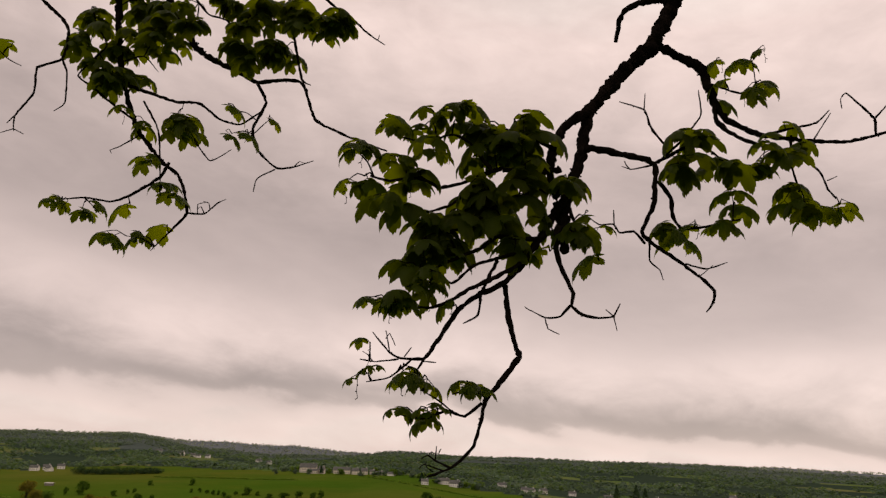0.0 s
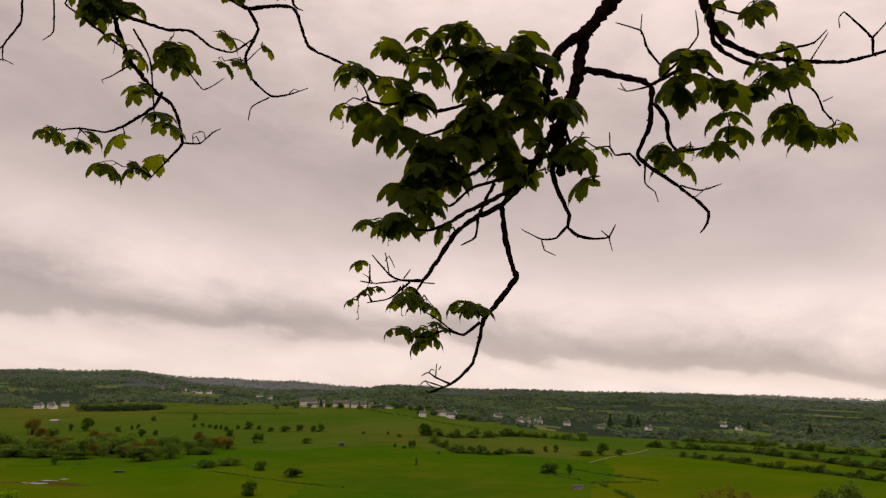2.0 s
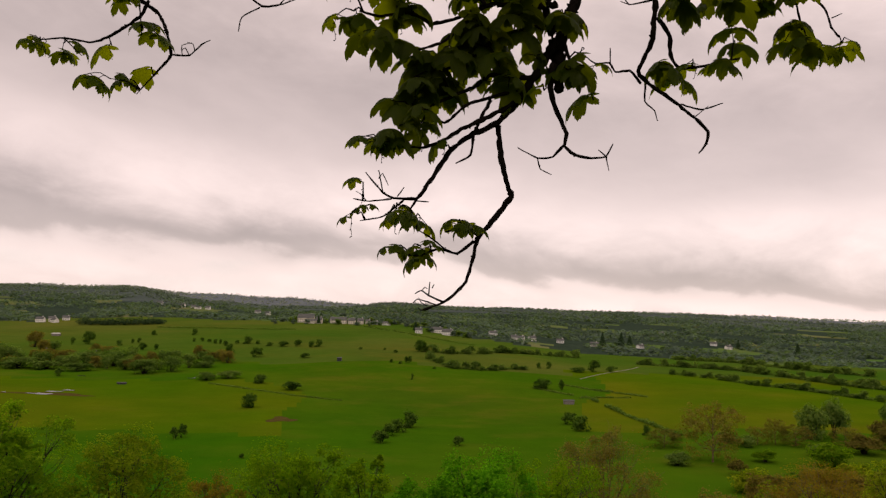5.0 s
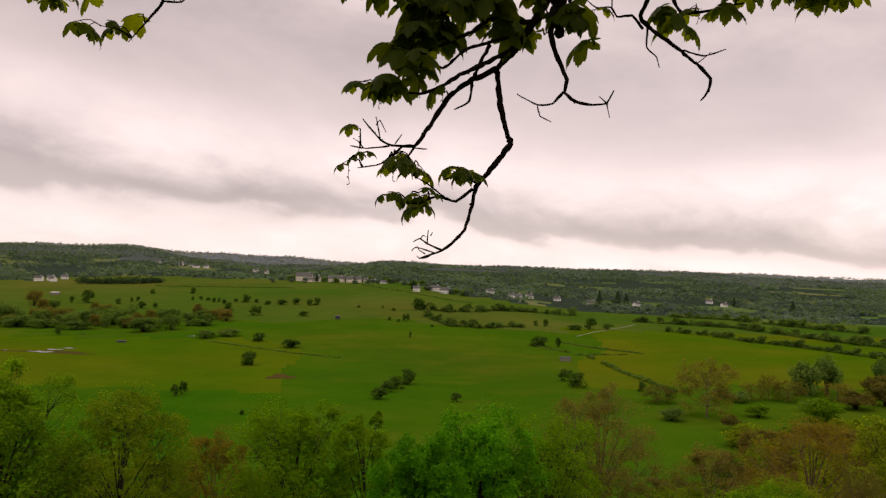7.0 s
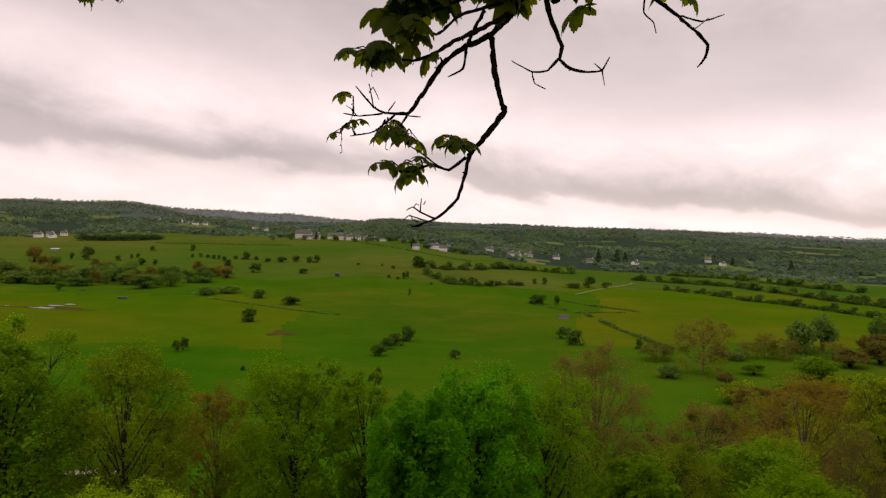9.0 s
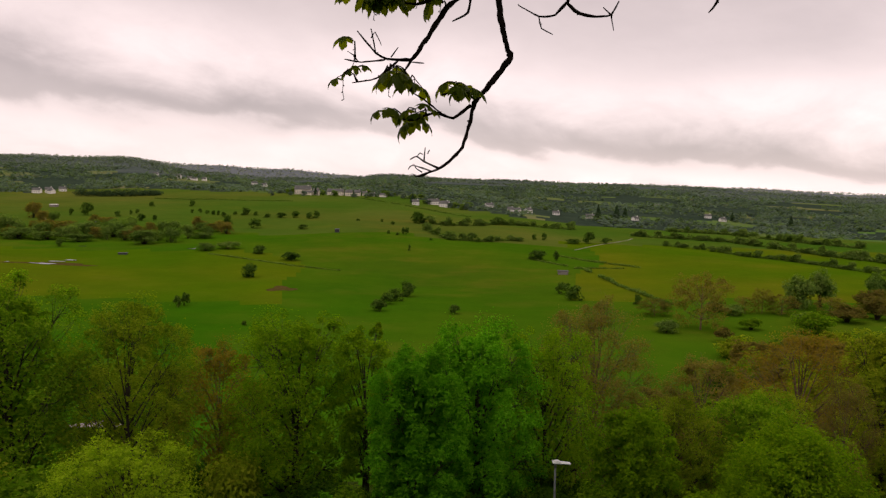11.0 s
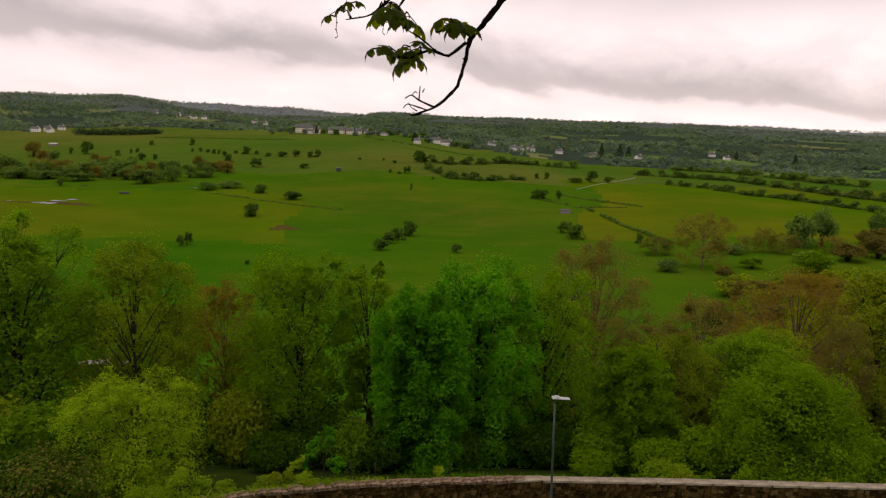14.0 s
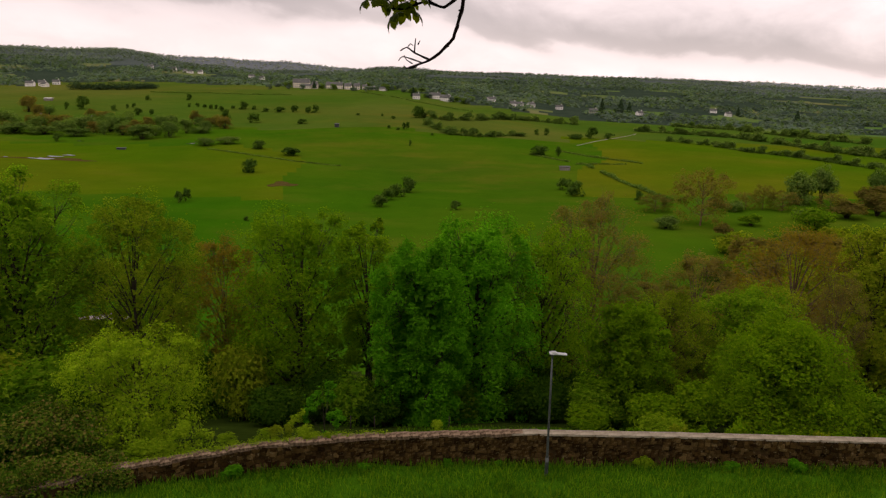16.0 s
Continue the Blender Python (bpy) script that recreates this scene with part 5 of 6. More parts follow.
long_limb_left.spray((-0.678, 2.679, 1.564), 0.050, 0.044, 15)
long_limb_left.spray((-0.812, 2.600, 1.528), 0.062, 0.043, 11)
long_limb_left.spray((-0.537, 2.613, 1.653), 0.078, 0.059, 19)
long_limb_left.spray((-0.426, 2.610, 1.658), 0.059, 0.027, 9)
long_limb_left.spray((-0.882, 2.610, 1.760), 0.078, 0.023, 11)
long_limb_left.spray((-1.023, 2.615, 1.697), 0.049, 0.088, 15)
long_limb_left.spray((-0.635, 2.620, 1.745), 0.059, 0.035, 11)

twig_left.limb([(-1.691, 2.620, 1.845), (-1.636, 2.620, 1.762), (-1.552, 2.620, 1.686), (-1.515, 2.620, 1.628), (-1.522, 2.620, 1.503), (-1.613, 2.620, 1.464), (-1.608, 2.620, 1.355), (-1.665, 2.620, 1.258), (-1.658, 2.620, 1.195)], [0.0064, 0.0064, 0.0064, 0.0058, 0.0048, 0.0042, 0.0035, 0.0032, 0.0016])
twig_left.limb([(-1.522, 2.620, 1.503), (-1.493, 2.620, 1.441), (-1.482, 2.620, 1.316), (-1.519, 2.620, 1.280)], [0.0039, 0.0032, 0.0025, 0.0016])
twig_left.limb([(-1.660, 2.620, 1.204), (-1.708, 2.620, 1.187)], [0.0020, 0.0013])
twig_left.limb([(-1.660, 2.620, 1.204), (-1.617, 2.620, 1.182)], [0.0020, 0.0013])
twig_left.limb([(-1.799, 2.620, 1.560), (-1.732, 2.620, 1.499), (-1.676, 2.620, 1.470)], [0.0025, 0.0020, 0.0013])
twig_left.spray((-1.720, 2.620, 1.556), 0.027, 0.012, 1)
# fine curled twig ends
hanging_limb.limb([(-0.030, 1.925, 0.020), (-0.041, 1.925, 0.029), (-0.034, 1.925, 0.037), (-0.028, 1.925, 0.033)], [0.0014, 0.0012, 0.0010, 0.0009])
hanging_limb.limb([(-0.016, 1.925, 0.035), (-0.011, 1.925, 0.045)], [0.0014, 0.0010])
hanging_limb.limb([(-0.029, 1.925, -0.010), (-0.044, 1.925, -0.001), (-0.050, 1.925, 0.010)], [0.0017, 0.0013, 0.0009])
hanging_limb.limb([(-0.016, 1.930, -0.013), (-0.027, 1.930, -0.020), (-0.043, 1.930, -0.021), (-0.051, 1.930, -0.015)], [0.0019, 0.0016, 0.0013, 0.0009])
hanging_limb.limb([(-0.190, 1.940, 0.258), (-0.203, 1.940, 0.275), (-0.218, 1.940, 0.284)], [0.0015, 0.0012, 0.0009])
hanging_limb.limb([(-0.159, 1.940, 0.317), (-0.150, 1.940, 0.332), (-0.134, 1.940, 0.300)], [0.0015, 0.0012, 0.0009])
hanging_limb.limb([(-0.111, 1.950, 0.273), (-0.093, 1.950, 0.298)], [0.0018, 0.0010])
hanging_limb.limb([(-0.067, 1.950, 0.262), (-0.028, 1.950, 0.260)], [0.0019, 0.0012])
limb_left.limb([(-0.926, 2.700, 0.903), (-0.942, 2.700, 0.932), (-0.953, 2.700, 0.923)], [0.0020, 0.0016, 0.0012])
limb_left.limb([(-0.906, 2.700, 0.919), (-0.913, 2.700, 0.946), (-0.935, 2.700, 0.953)], [0.0020, 0.0016, 0.0012])
limb_left.limb([(-1.105, 2.700, 0.769), (-1.125, 2.700, 0.786)], [0.0020, 0.0012])
limb_left.limb([(-1.300, 2.660, 1.140), (-1.293, 2.660, 1.126)], [0.0018, 0.0012])
limb_left.limb([(-1.337, 2.600, 0.925), (-1.269, 2.600, 0.861)], [0.0021, 0.0014])
long_limb_left.limb([(-0.580, 2.600, 1.058), (-0.561, 2.600, 1.081), (-0.539, 2.600, 1.073)], [0.0021, 0.0016, 0.0012])
long_limb_left.limb([(-0.335, 2.600, 1.628), (-0.293, 2.600, 1.594), (-0.286, 2.600, 1.619)], [0.0021, 0.0016, 0.0012])
twig_left.limb([(-1.665, 2.620, 1.258), (-1.690, 2.620, 1.227)], [0.0022, 0.0014])
limb_low.limb([(0.766, 2.240, 0.575), (0.810, 2.240, 0.611)], [0.0018, 0.0012])
limb_low.limb([(0.541, 2.120, 0.874), (0.516, 2.120, 0.883)], [0.0016, 0.0010])
limb_right.limb([(1.250, 2.400, 1.109), (1.321, 2.400, 1.213)], [0.0029, 0.0014])
limb_right.limb([(1.280, 2.400, 0.960), (1.315, 2.400, 0.977)], [0.0018, 0.0011])

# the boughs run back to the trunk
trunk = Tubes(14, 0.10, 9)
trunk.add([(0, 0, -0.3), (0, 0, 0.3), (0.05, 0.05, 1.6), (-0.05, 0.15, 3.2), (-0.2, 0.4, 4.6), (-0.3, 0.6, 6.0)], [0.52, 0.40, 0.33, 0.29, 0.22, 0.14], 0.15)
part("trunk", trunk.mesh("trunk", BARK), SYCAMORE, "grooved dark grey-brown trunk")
bough.tubes.add([(-0.05, 0.15, 4.5), (-0.9, 1.4, 4.7), (-1.9, 2.6, 4.35), Vector((0.880, 2.450, 1.841)) - BASE], [0.15, 0.11, 0.075, 0.042], 0.05)
limb_left.tubes.add([(-0.2, 0.4, 5.0), (-2.0, 2.2, 5.3), (-3.6, 3.4, 4.9), Vector((-1.416, 2.750, 2.026)) - BASE], [0.11, 0.08, 0.045, 0.02], 0.05)
long_limb_left.tubes.add([(-2.0, 2.2, 5.3), (-3.3, 3.2, 4.9), Vector((-1.240, 2.750, 1.973)) - BASE], [0.07, 0.04, 0.02], 0.05)
for end in [(-1.691, 2.620, 1.845), (-0.664, 2.620, 1.836), (-1.047, 2.620, 1.803), (-0.562, 2.620, 1.838)]:
    long_limb_left.tubes.add([(-3.3, 3.2, 4.9), Vector(end).lerp(Vector((-3.3, 3.2, 4.9)) + BASE, 0.4) - BASE, Vector(end) - BASE], [0.03, 0.015, 0.008], 0.04)
def unseen_canopy():
    """The rest of the crown, round the trunk: unseen, added to shade the hanging boughs."""
    g = np.random.default_rng(2)
    c = g.normal(0, 1, (600, 3))
    c /= np.linalg.norm(c, axis=1)[:, None]
    c = c * g.uniform(0.45, 1, (600, 1)) * np.array([6.5, 6.0, 3.6]) + np.array([1.5, -2.6, 5.4])
    # leaves kept above and behind the view, where they only block sky light
    c = c[(c[:, 2] > 1.35 * c[:, 1] + 2.2) & (c[:, 2] > 2.2)]
    o = g.normal(0, 1, (len(c) * 14, 3))
    p = np.repeat(c, 14, 0) + o * 0.26
    p = p[p[:, 2] > 1.2 * p[:, 1] + 1.8] - np.array(BASE)
    up = np.tile([0.0, 0.0, 1.0], (len(p), 1))
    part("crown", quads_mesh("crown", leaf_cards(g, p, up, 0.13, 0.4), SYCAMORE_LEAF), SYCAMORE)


unseen_canopy()
for system in (bough, limb_right, limb_low, hanging_limb, leafy_limb, limb_left, long_limb_left, twig_left):
    system.done()


# ---- growth on and before the wall ----
def weeds():
    tree("sapling", -4.75, 31.7, 1.7, 3.6, LIME_LEAF, "small bright sapling growing over the wall", name="sapling", seed=31, leaf=0.075, z=-16.8)
    tree("sapling", -5.9, 31.4, 1.0, 2.3, YELLOW_LEAF, "thin yellow-green sapling growing over the wall", name="sapling", seed=32, leaf=0.06, z=-16.8)
    shrub(-16.2, 29.2, 3.8, 2.9, IVY_LEAF, "ivy-covered bush with reddish tips behind the wall", "bush", "", "bush", 47, 40, 120, 0.022, 1.0, True)
    rng = random.Random(8)
    spots = [(-7.2, 30.0, 0.7, 0.5), (-6.7, 30.2, 0.8, 0.6), (-6.2, 30.5, 0.7, 0.5), (-8.6, 29.8, 0.9, 0.35), (-10.3, 29.2, 1.3, 1.2), (-9.6, 29.5, 0.9, 0.6), (-5.3, 30.5, 1.0, 0.4), (-11.0, 28.9, 1.2, 0.5), (0.3, 31.3, 0.7, 0.45), (-12.0, 28.4, 1.3, 0.6)]
    for x, y, w, h in spots:
        s = shrub(x, y, w, h, YELLOW_LEAF if rng.random() < 0.7 else OLIVE_LEAF, "tuft of yellow-green weeds on the wall top", "weed", "weeds on the wall", "weed_tuft", 40 + rng.randrange(2), 12, 60, 0.05, rng.uniform(0, 6))
        s.location.z = WALL_TOP - 0.05
    ivy = []
    g = np.random.default_rng(4)
    for k in range(240):
        s = g.uniform(2.0, 11.5)
        p, d = wall_point(s)
        swell = max(0.15, 1 - abs(s - 6.8) / 5.0)
        r = g.uniform(0.25, 0.5)
        c = np.array([p.x + g.normal(0, 0.35), p.y + g.uniform(-0.6, 0.9), WALL_TOP + g.uniform(-1.3, 1.35) * swell - 0.1])
        o = g.normal(0, 1, (130, 3))
        o /= np.linalg.norm(o, axis=1)[:, None]
        ivy.append(leaf_cards(g, c + o * r * np.array([1, 0.8, 0.8]), o * 0.7 + np.array([0, 0, 0.6]), 0.055, 0.5))
    ob = new("ivy", quads_mesh("ivy", np.concatenate(ivy), IVY_LEAF))
    tagged(ob, "thick mound of ivy with reddish tips spilling over the wall", "ivy")
    moss = []
    for k in range(150):
        s = g.uniform(9.0, 22.0)
        p, d = wall_point(s)
        c = np.array([p.x - d.y * g.uniform(0.05, 0.4), p.y + d.x * g.uniform(0.05, 0.4), WALL_TOP + 0.12])
        o = g.normal(0, 1, (40, 3))
        moss.append(leaf_cards(g, c + o * np.array([0.16, 0.08, 0.05]), o * 0.3 + np.array([0, 0, 1.0]), 0.03, 0.4))
    tagged(new("moss", quads_mesh("moss", np.concatenate(moss), YELLOW_LEAF)), "yellow-green moss and stonecrop along the coping", "moss", kind="stuff")
    for k in range(16):
        x = 4.5 + 19 * (k + rng.random()) / 16
        tall = rng.uniform(0.5, 1.1) * (1.5 if 12 < x < 16 else 1)
        shrub(x, 32.6 + rng.uniform(0, 3), rng.uniform(0.9, 1.6), tall + 0.7, MOSS_LEAF if k % 3 else OLIVE_LEAF, "tall weeds growing behind the wall", "weed", "weeds behind the wall", "weed", 46, 12, 45, 0.08, k)
    for k, (x, y, w, h) in enumerate([(-8.2, 28.6, 1.0, 0.6), (9.3, 30.3, 0.7, 0.55), (9.7, 30.4, 0.5, 0.4), (0.8, 30.2, 0.5, 0.35), (16.0, 30.0, 0.8, 0.6), (-2.8, 29.6, 0.6, 0.35), (13.2, 30.3, 0.9, 0.4), (3.0, 30.4, 0.4, 0.3)]):
        shrub(x, y, w, h, YELLOW_LEAF if k in (1, 2) else LIME_LEAF, "leafy weed at the foot of the wall", "weed", "weeds at the wall's foot", "weed", 44, 10, 40, 0.09, k)


weeds()


def lawn():
    """Blades of unmown grass on the terrace before the wall."""
    g = np.random.default_rng(6)
    n = 66000
    x, y = g.uniform(-15, 23, n), g.uniform(22.5, 30.7, n)
    behind = np.arange(n) > 54000
    x[behind], y[behind] = g.uniform(-2, 14, behind.sum()), g.uniform(31.2, 42, behind.sum())
    keep = np.array([noise.noise((a * 0.5, b * 0.5, 0)) for a, b in zip(x, y)]) + g.uniform(-0.5, 0.9, n) > 0
    line = np.interp(x, [p[0] for p in WALL_LINE], [p[1] for p in WALL_LINE])
    keep &= (y < line - 0.25) | (y > line + 0.35)
    x, y, line = x[keep], y[keep], line[keep]
    z = height(x, y)
    tall = g.uniform(0.10, 0.30, len(x)) * (1 + 0.9 * np.exp(-np.abs(line - y) / 0.6))
    a = g.uniform(0, math.pi, len(x))
    w = 0.022
    bx, by = np.cos(a) * w, np.sin(a) * w
    lx, ly = g.normal(0, 0.35, len(x)) * tall, g.normal(0, 0.35, len(x)) * tall
    q = np.stack([np.stack([x - bx, y - by, z - 0.02], 1), np.stack([x + bx, y + by, z - 0.02], 1),
                  np.stack([x + bx * 0.3 + lx, y + by * 0.3 + ly, z + tall], 1), np.stack([x - bx * 0.3 + lx, y - by * 0.3 + ly, z + tall], 1)], 1)
    tagged(new("grass", quads_mesh("grass", q, LAWN_BLADE)), "uneven tufts of fresh green grass", "grass", kind="stuff")


lawn()


def fence_post(x, y):
    t = Tubes(6, 0.08, 3)
    t.add([(0, 0, -0.3), (0, 0, 0.45), (0, 0, 0.85)], [0.04, 0.038, 0.035])
    ob = new("fence_post", t.mesh("fence_post", TRUNK_BARK))
    ob.location = (x, y, ground_at(x, y))
    tagged(ob, "weathered round timber fence post on the slope", "post", "fence posts below the wall")


for px, py in ((-4.7, 41.2), (-3.3, 41.2), (1.1, 41.6)):
    fence_post(px, py)


# ---- the pasture ----
def sheet(name, x, y, wide, deep, mat, label, category, seed=1, lift=0.12):
    """A low uneven patch lying on the ground."""
    rng = random.Random(seed)
    n = 28
    edge = []
    for k in range(n):
        a = 2 * math.pi * k / n
        r = 1 + 0.3 * math.sin(3 * a + seed) + rng.uniform(-0.15, 0.15)
        edge.append((x + math.cos(a) * wide / 2 * r, y + math.sin(a) * deep / 2 * r))
    v = [(a, b, ground_at(a, b) + lift) for a, b in edge] + [(a, b, ground_at(a, b) - 0.6) for a, b in edge] + [(x, y, ground_at(x, y) + lift)]
    f = [(k, (k + 1) % n, 2 * n) for k in range(n)] + [(k + n, (k + 1) % n + n, (k + 1) % n, k) for k in range(n)]
    ob = new(name, mesh_of(name, v, f, mat))
    return tagged(ob, label, category, kind="structure")


sheet("mud_patch", -75.9, 373.6, 12, 16, MUD, "bare brown earth worn into the pasture", "ground", 2, 0.1)
sheet("ditch", -222, 440, 52, 9, MUD, "dark muddy ditch in the pasture", "ground", 4, 0.1)
sheet("pond", -226, 438, 12, 4.5, WATER, "shallow bright puddles of water in the ditch", "water", 5, 0.2)
for k, (x, y, w, d) in enumerate([(-248.4, 440.3, 2.6, 1.6), (-233.3, 438.8, 3.2, 1.8), (-229.0, 441.5, 2.2, 1.5), (-225.1, 450.0, 9.0, 3.4), (-220.5, 458.5, 6.0, 3.2), (-251.3, 541.7, 4.6, 2.4), (-168.9, 528.2, 5.0, 2.4)]):
    sheet("puddle", x, y, w, d, WATER, "small bright puddle in the wet pasture", "water", 11 + k, 0.25)
sheet("car_park", -62.5, 139.5, 9, 6, GRAVEL, "pale surfaced yard behind the trees", "yard", 3, 0.15)


def track(line, wide):
    """A worn track that follows the ground."""
    v, f = [], []
    for (xa, ya), (xb, yb) in zip(line, line[1:]):
        for k in range(12):
            s = k / 12
            x, y = xa + (xb - xa) * s, ya + (yb - ya) * s
            w = wide * (1 + 0.3 * noise.noise((x * 0.1, y * 0.1, 0)))
            for e in (-w / 2, w / 2):
                v.append((x + e, y, ground_at(x + e, y) + 0.12))
            for e in (-w / 2, w / 2):
                v.append((x + e, y, ground_at(x + e, y) - 0.4))
    for k in range(len(v) // 4 - 1):
        a = k * 4
        f += [(a, a + 1, a + 5, a + 4), (a + 2, a, a + 4, a + 6), (a + 1, a + 3, a + 7, a + 5)]
    tagged(new("farm_track", mesh_of("farm_track", v, f, GRAVEL)), "narrow pale farm track across the pasture", "track", kind="structure")


track([(112.0, 600.0), (117.1, 607.0), (151.4, 658.7), (196.8, 738.0)], 0.9)

BUSHES = "bushes in the pasture"
ROWS_A = [(-100.8, 413.0, 8.7, 6.8), (-107.2, 314.5, 3.2, 4.7), (-105.3, 319.1, 3.2, 5.3), (-70.0, 277.8, 1.9, 1.7), (-118.0, 508.9, 9.1, 5.3), (-92.3, 483.1, 11.6, 5.1), (-163.4, 690.5, 10.3, 8.3), (-198.4, 726.0, 7.6, 8.1), (-201.5, 805.6, 10.8, 7.2), (-283.3, 731.6, 7.7, 6.6), (-271.1, 735.1, 4.4, 5.5), (-333.6, 894.7, 6.0, 5.4), (-287.2, 897.3, 7.4, 6.7), (-353.9, 772.9, 12.7, 12.7), (-369.4, 772.1, 4.6, 6.9), (-319.7, 765.5, 5.7, 5.7), (-316.8, 791.0, 3.6, 4.1), (-312.8, 798.6, 4.2, 4.8), (-265.3, 537.6, 6.8, 5.6)]
ROWS_B = [(-263.4, 823.6, 3.7, 3.7), (-255.4, 825.2, 4.3, 4.3), (-244.5, 814.9, 4.3, 3.7), (-235.0, 804.8, 4.2, 4.8), (-229.9, 805.6, 3.6, 4.2), (-218.9, 784.9, 5.3, 5.3), (-212.1, 805.6, 4.2, 3.6), (-188.9, 800.1, 4.8, 4.2), (-173.7, 784.1, 8.2, 3.5), (-158.0, 778.1, 10.5, 5.2), (-142.6, 778.1, 8.1, 6.4), (-126.9, 766.2, 6.9, 6.3), (-121.0, 772.1, 8.1, 6.9), (-117.8, 677.4, 9.1, 4.1)]
ROWS_C = [(-51.8, 744.4, 2.8, 2.2), (-39.9, 717.7, 4.3, 2.7), (-75.7, 746.6, 3.4, 2.2), (-38.8, 638.1, 2.9, 2.9), (-30.9, 631.4, 3.8, 1.9), (-26.3, 635.7, 3.3, 5.7), (-23.1, 636.9, 3.3, 6.2), (-2.6, 610.5, 2.7, 1.8), (-18.2, 548.6, 2.1, 4.1), (-17.1, 740.1, 12.2, 11.1), (36.2, 621.2, 4.2, 3.7), (87.5, 659.4, 3.9, 4.9), (96.5, 663.8, 5.5, 5.5), (134.2, 651.8, 9.8, 9.8), (150.4, 658.7, 8.9, 4.9), (119.9, 648.0, 12.6, 3.9)]
ROWS_D = [(73.0, 530.9, 13.5, 6.0), (85.9, 529.4, 4.0, 6.7), (67.3, 388.3, 7.0, 5.8), (68.6, 365.8, 8.2, 7.1), (96.2, 352.7, 4.2, 4.2), (-23.5, 317.5, 6.7, 4.8), (-20.4, 337.1, 6.1, 5.0), (-17.9, 348.3, 6.8, 5.7), (-13.3, 365.1, 8.7, 6.6), (8.8, 312.7, 4.7, 3.7), (105.5, 339.0, 5.6, 3.6)]
for rows, label in ((ROWS_A, "dark green rounded bush standing alone in the pasture"), (ROWS_B, "small dark bush in a loose row across the pasture"), (ROWS_C, "dark bush beside an old field line"), (ROWS_D, "dark green thorn bush in the valley pasture")):
    for k, (x, y, w, h) in enumerate(rows):
        shrub(x, y, w, h * 1.1, THORN_LEAF, label, group=BUSHES, seed=1 + k % 4, clumps=22, per=31, leaf=0.07, turn=k * 1.7)
WOOD_A = [(-342.7, 608.7, 22.8, 15.5), (-392.1, 743.0, 13.3, 16.7), (-359.3, 712.8, 13.9, 10.7), (-303.0, 621.2, 20.4, 12.1), (-282.4, 614.0, 23.9, 12.9), (-259.8, 614.0, 23.9, 13.8), (-213.7, 557.7, 20.0, 10.8), (-197.6, 568.5, 13.6, 12.8), (-183.1, 600.0, 15.3, 5.4), (-156.9, 519.3, 13.2, 5.4), (-144.8, 531.5, 15.1, 5.6), (-306.7, 699.9, 20.9, 7.3), (-321.3, 585.7, 26.3, 8.8), (-298.7, 583.5, 21.8, 7.0), (-232.0, 590.0, 20.0, 8.5), (-270.0, 575.0, 20.0, 6.0), (-375.0, 640.0, 26.0, 16.0)]
for k, (x, y, w, h) in enumerate(WOOD_A):
    shrub(x, y, w, h, RUSSET_LEAF if k in (1, 3, 11, 14) else HEDGE_LEAF, "broad tree in the belt of trees across the valley", "tree", "belt of trees in the valley", "tree", 11 + k % 3, 34, 42, 0.042, k * 1.3, True)
belt = random.Random(14)
for k in range(44):
    x = -385 + 210 * (k + belt.random()) / 44
    shrub(x, 612 + belt.uniform(-30, 70) - 0.12 * (x + 280), belt.uniform(8, 13), belt.uniform(8, 13), belt.choice([HEDGE_LEAF, RUSSET_LEAF, HEDGE_LEAF]), "bushy tree in the belt of trees across the valley", "tree", "belt of trees in the valley", "tree", 11 + k % 3, 34, 42, 0.042, k * 1.3, True)
WOOD_B = [(129.4, 320.9, 7.7, 5.3), (166.0, 338.7, 12.7, 15.7), (177.5, 342.6, 12.8, 16.9), (144.3, 281.3, 13.0, 9.0), (195.1, 330.6, 14.8, 10.9), (170.3, 305.5, 13.7, 6.9), (222.9, 374.3, 11.2, 14.0), (126.3, 332.5, 7.5, 4.5), (123.3, 288.1, 8.6, 4.3), (87.3, 278.3, 8.3, 5.4), (150.0, 300.0, 9.0, 5.0), (186.0, 312.0, 14.0, 9.0)]
for k, (x, y, w, h) in enumerate(WOOD_B):
    shrub(x, y, w, h, DARK_LEAF if k in (3, 8) else RUSSET_LEAF if k in (4, 5, 11) else HEDGE_LEAF, "leafy tree at the edge of the pasture", "tree", "trees at the pasture's edge", "tree", 5 + k % 3, 30, 46, 0.052, k * 1.3, True)
WOOD_C = [(102.9, 286.4, 21.4, 20.4), (144.1, 326.5, 8.8, 10.3), (151.5, 323.7, 14.5, 8.2), (136.6, 326.5, 8.8, 7.3), (172.9, 324.3, 12.1, 7.3), (94.9, 320.0, 14.4, 7.2)]
for k, (x, y, w, h) in enumerate(WOOD_C):
    tree("far_bare", x, y, w, h, RUSSET_LEAF, "grey-brown tree hardly in leaf beside the pasture", group="trees at the pasture's edge", seed=33, leaf=0.36, bark=PALE_TWIG, turn=k)


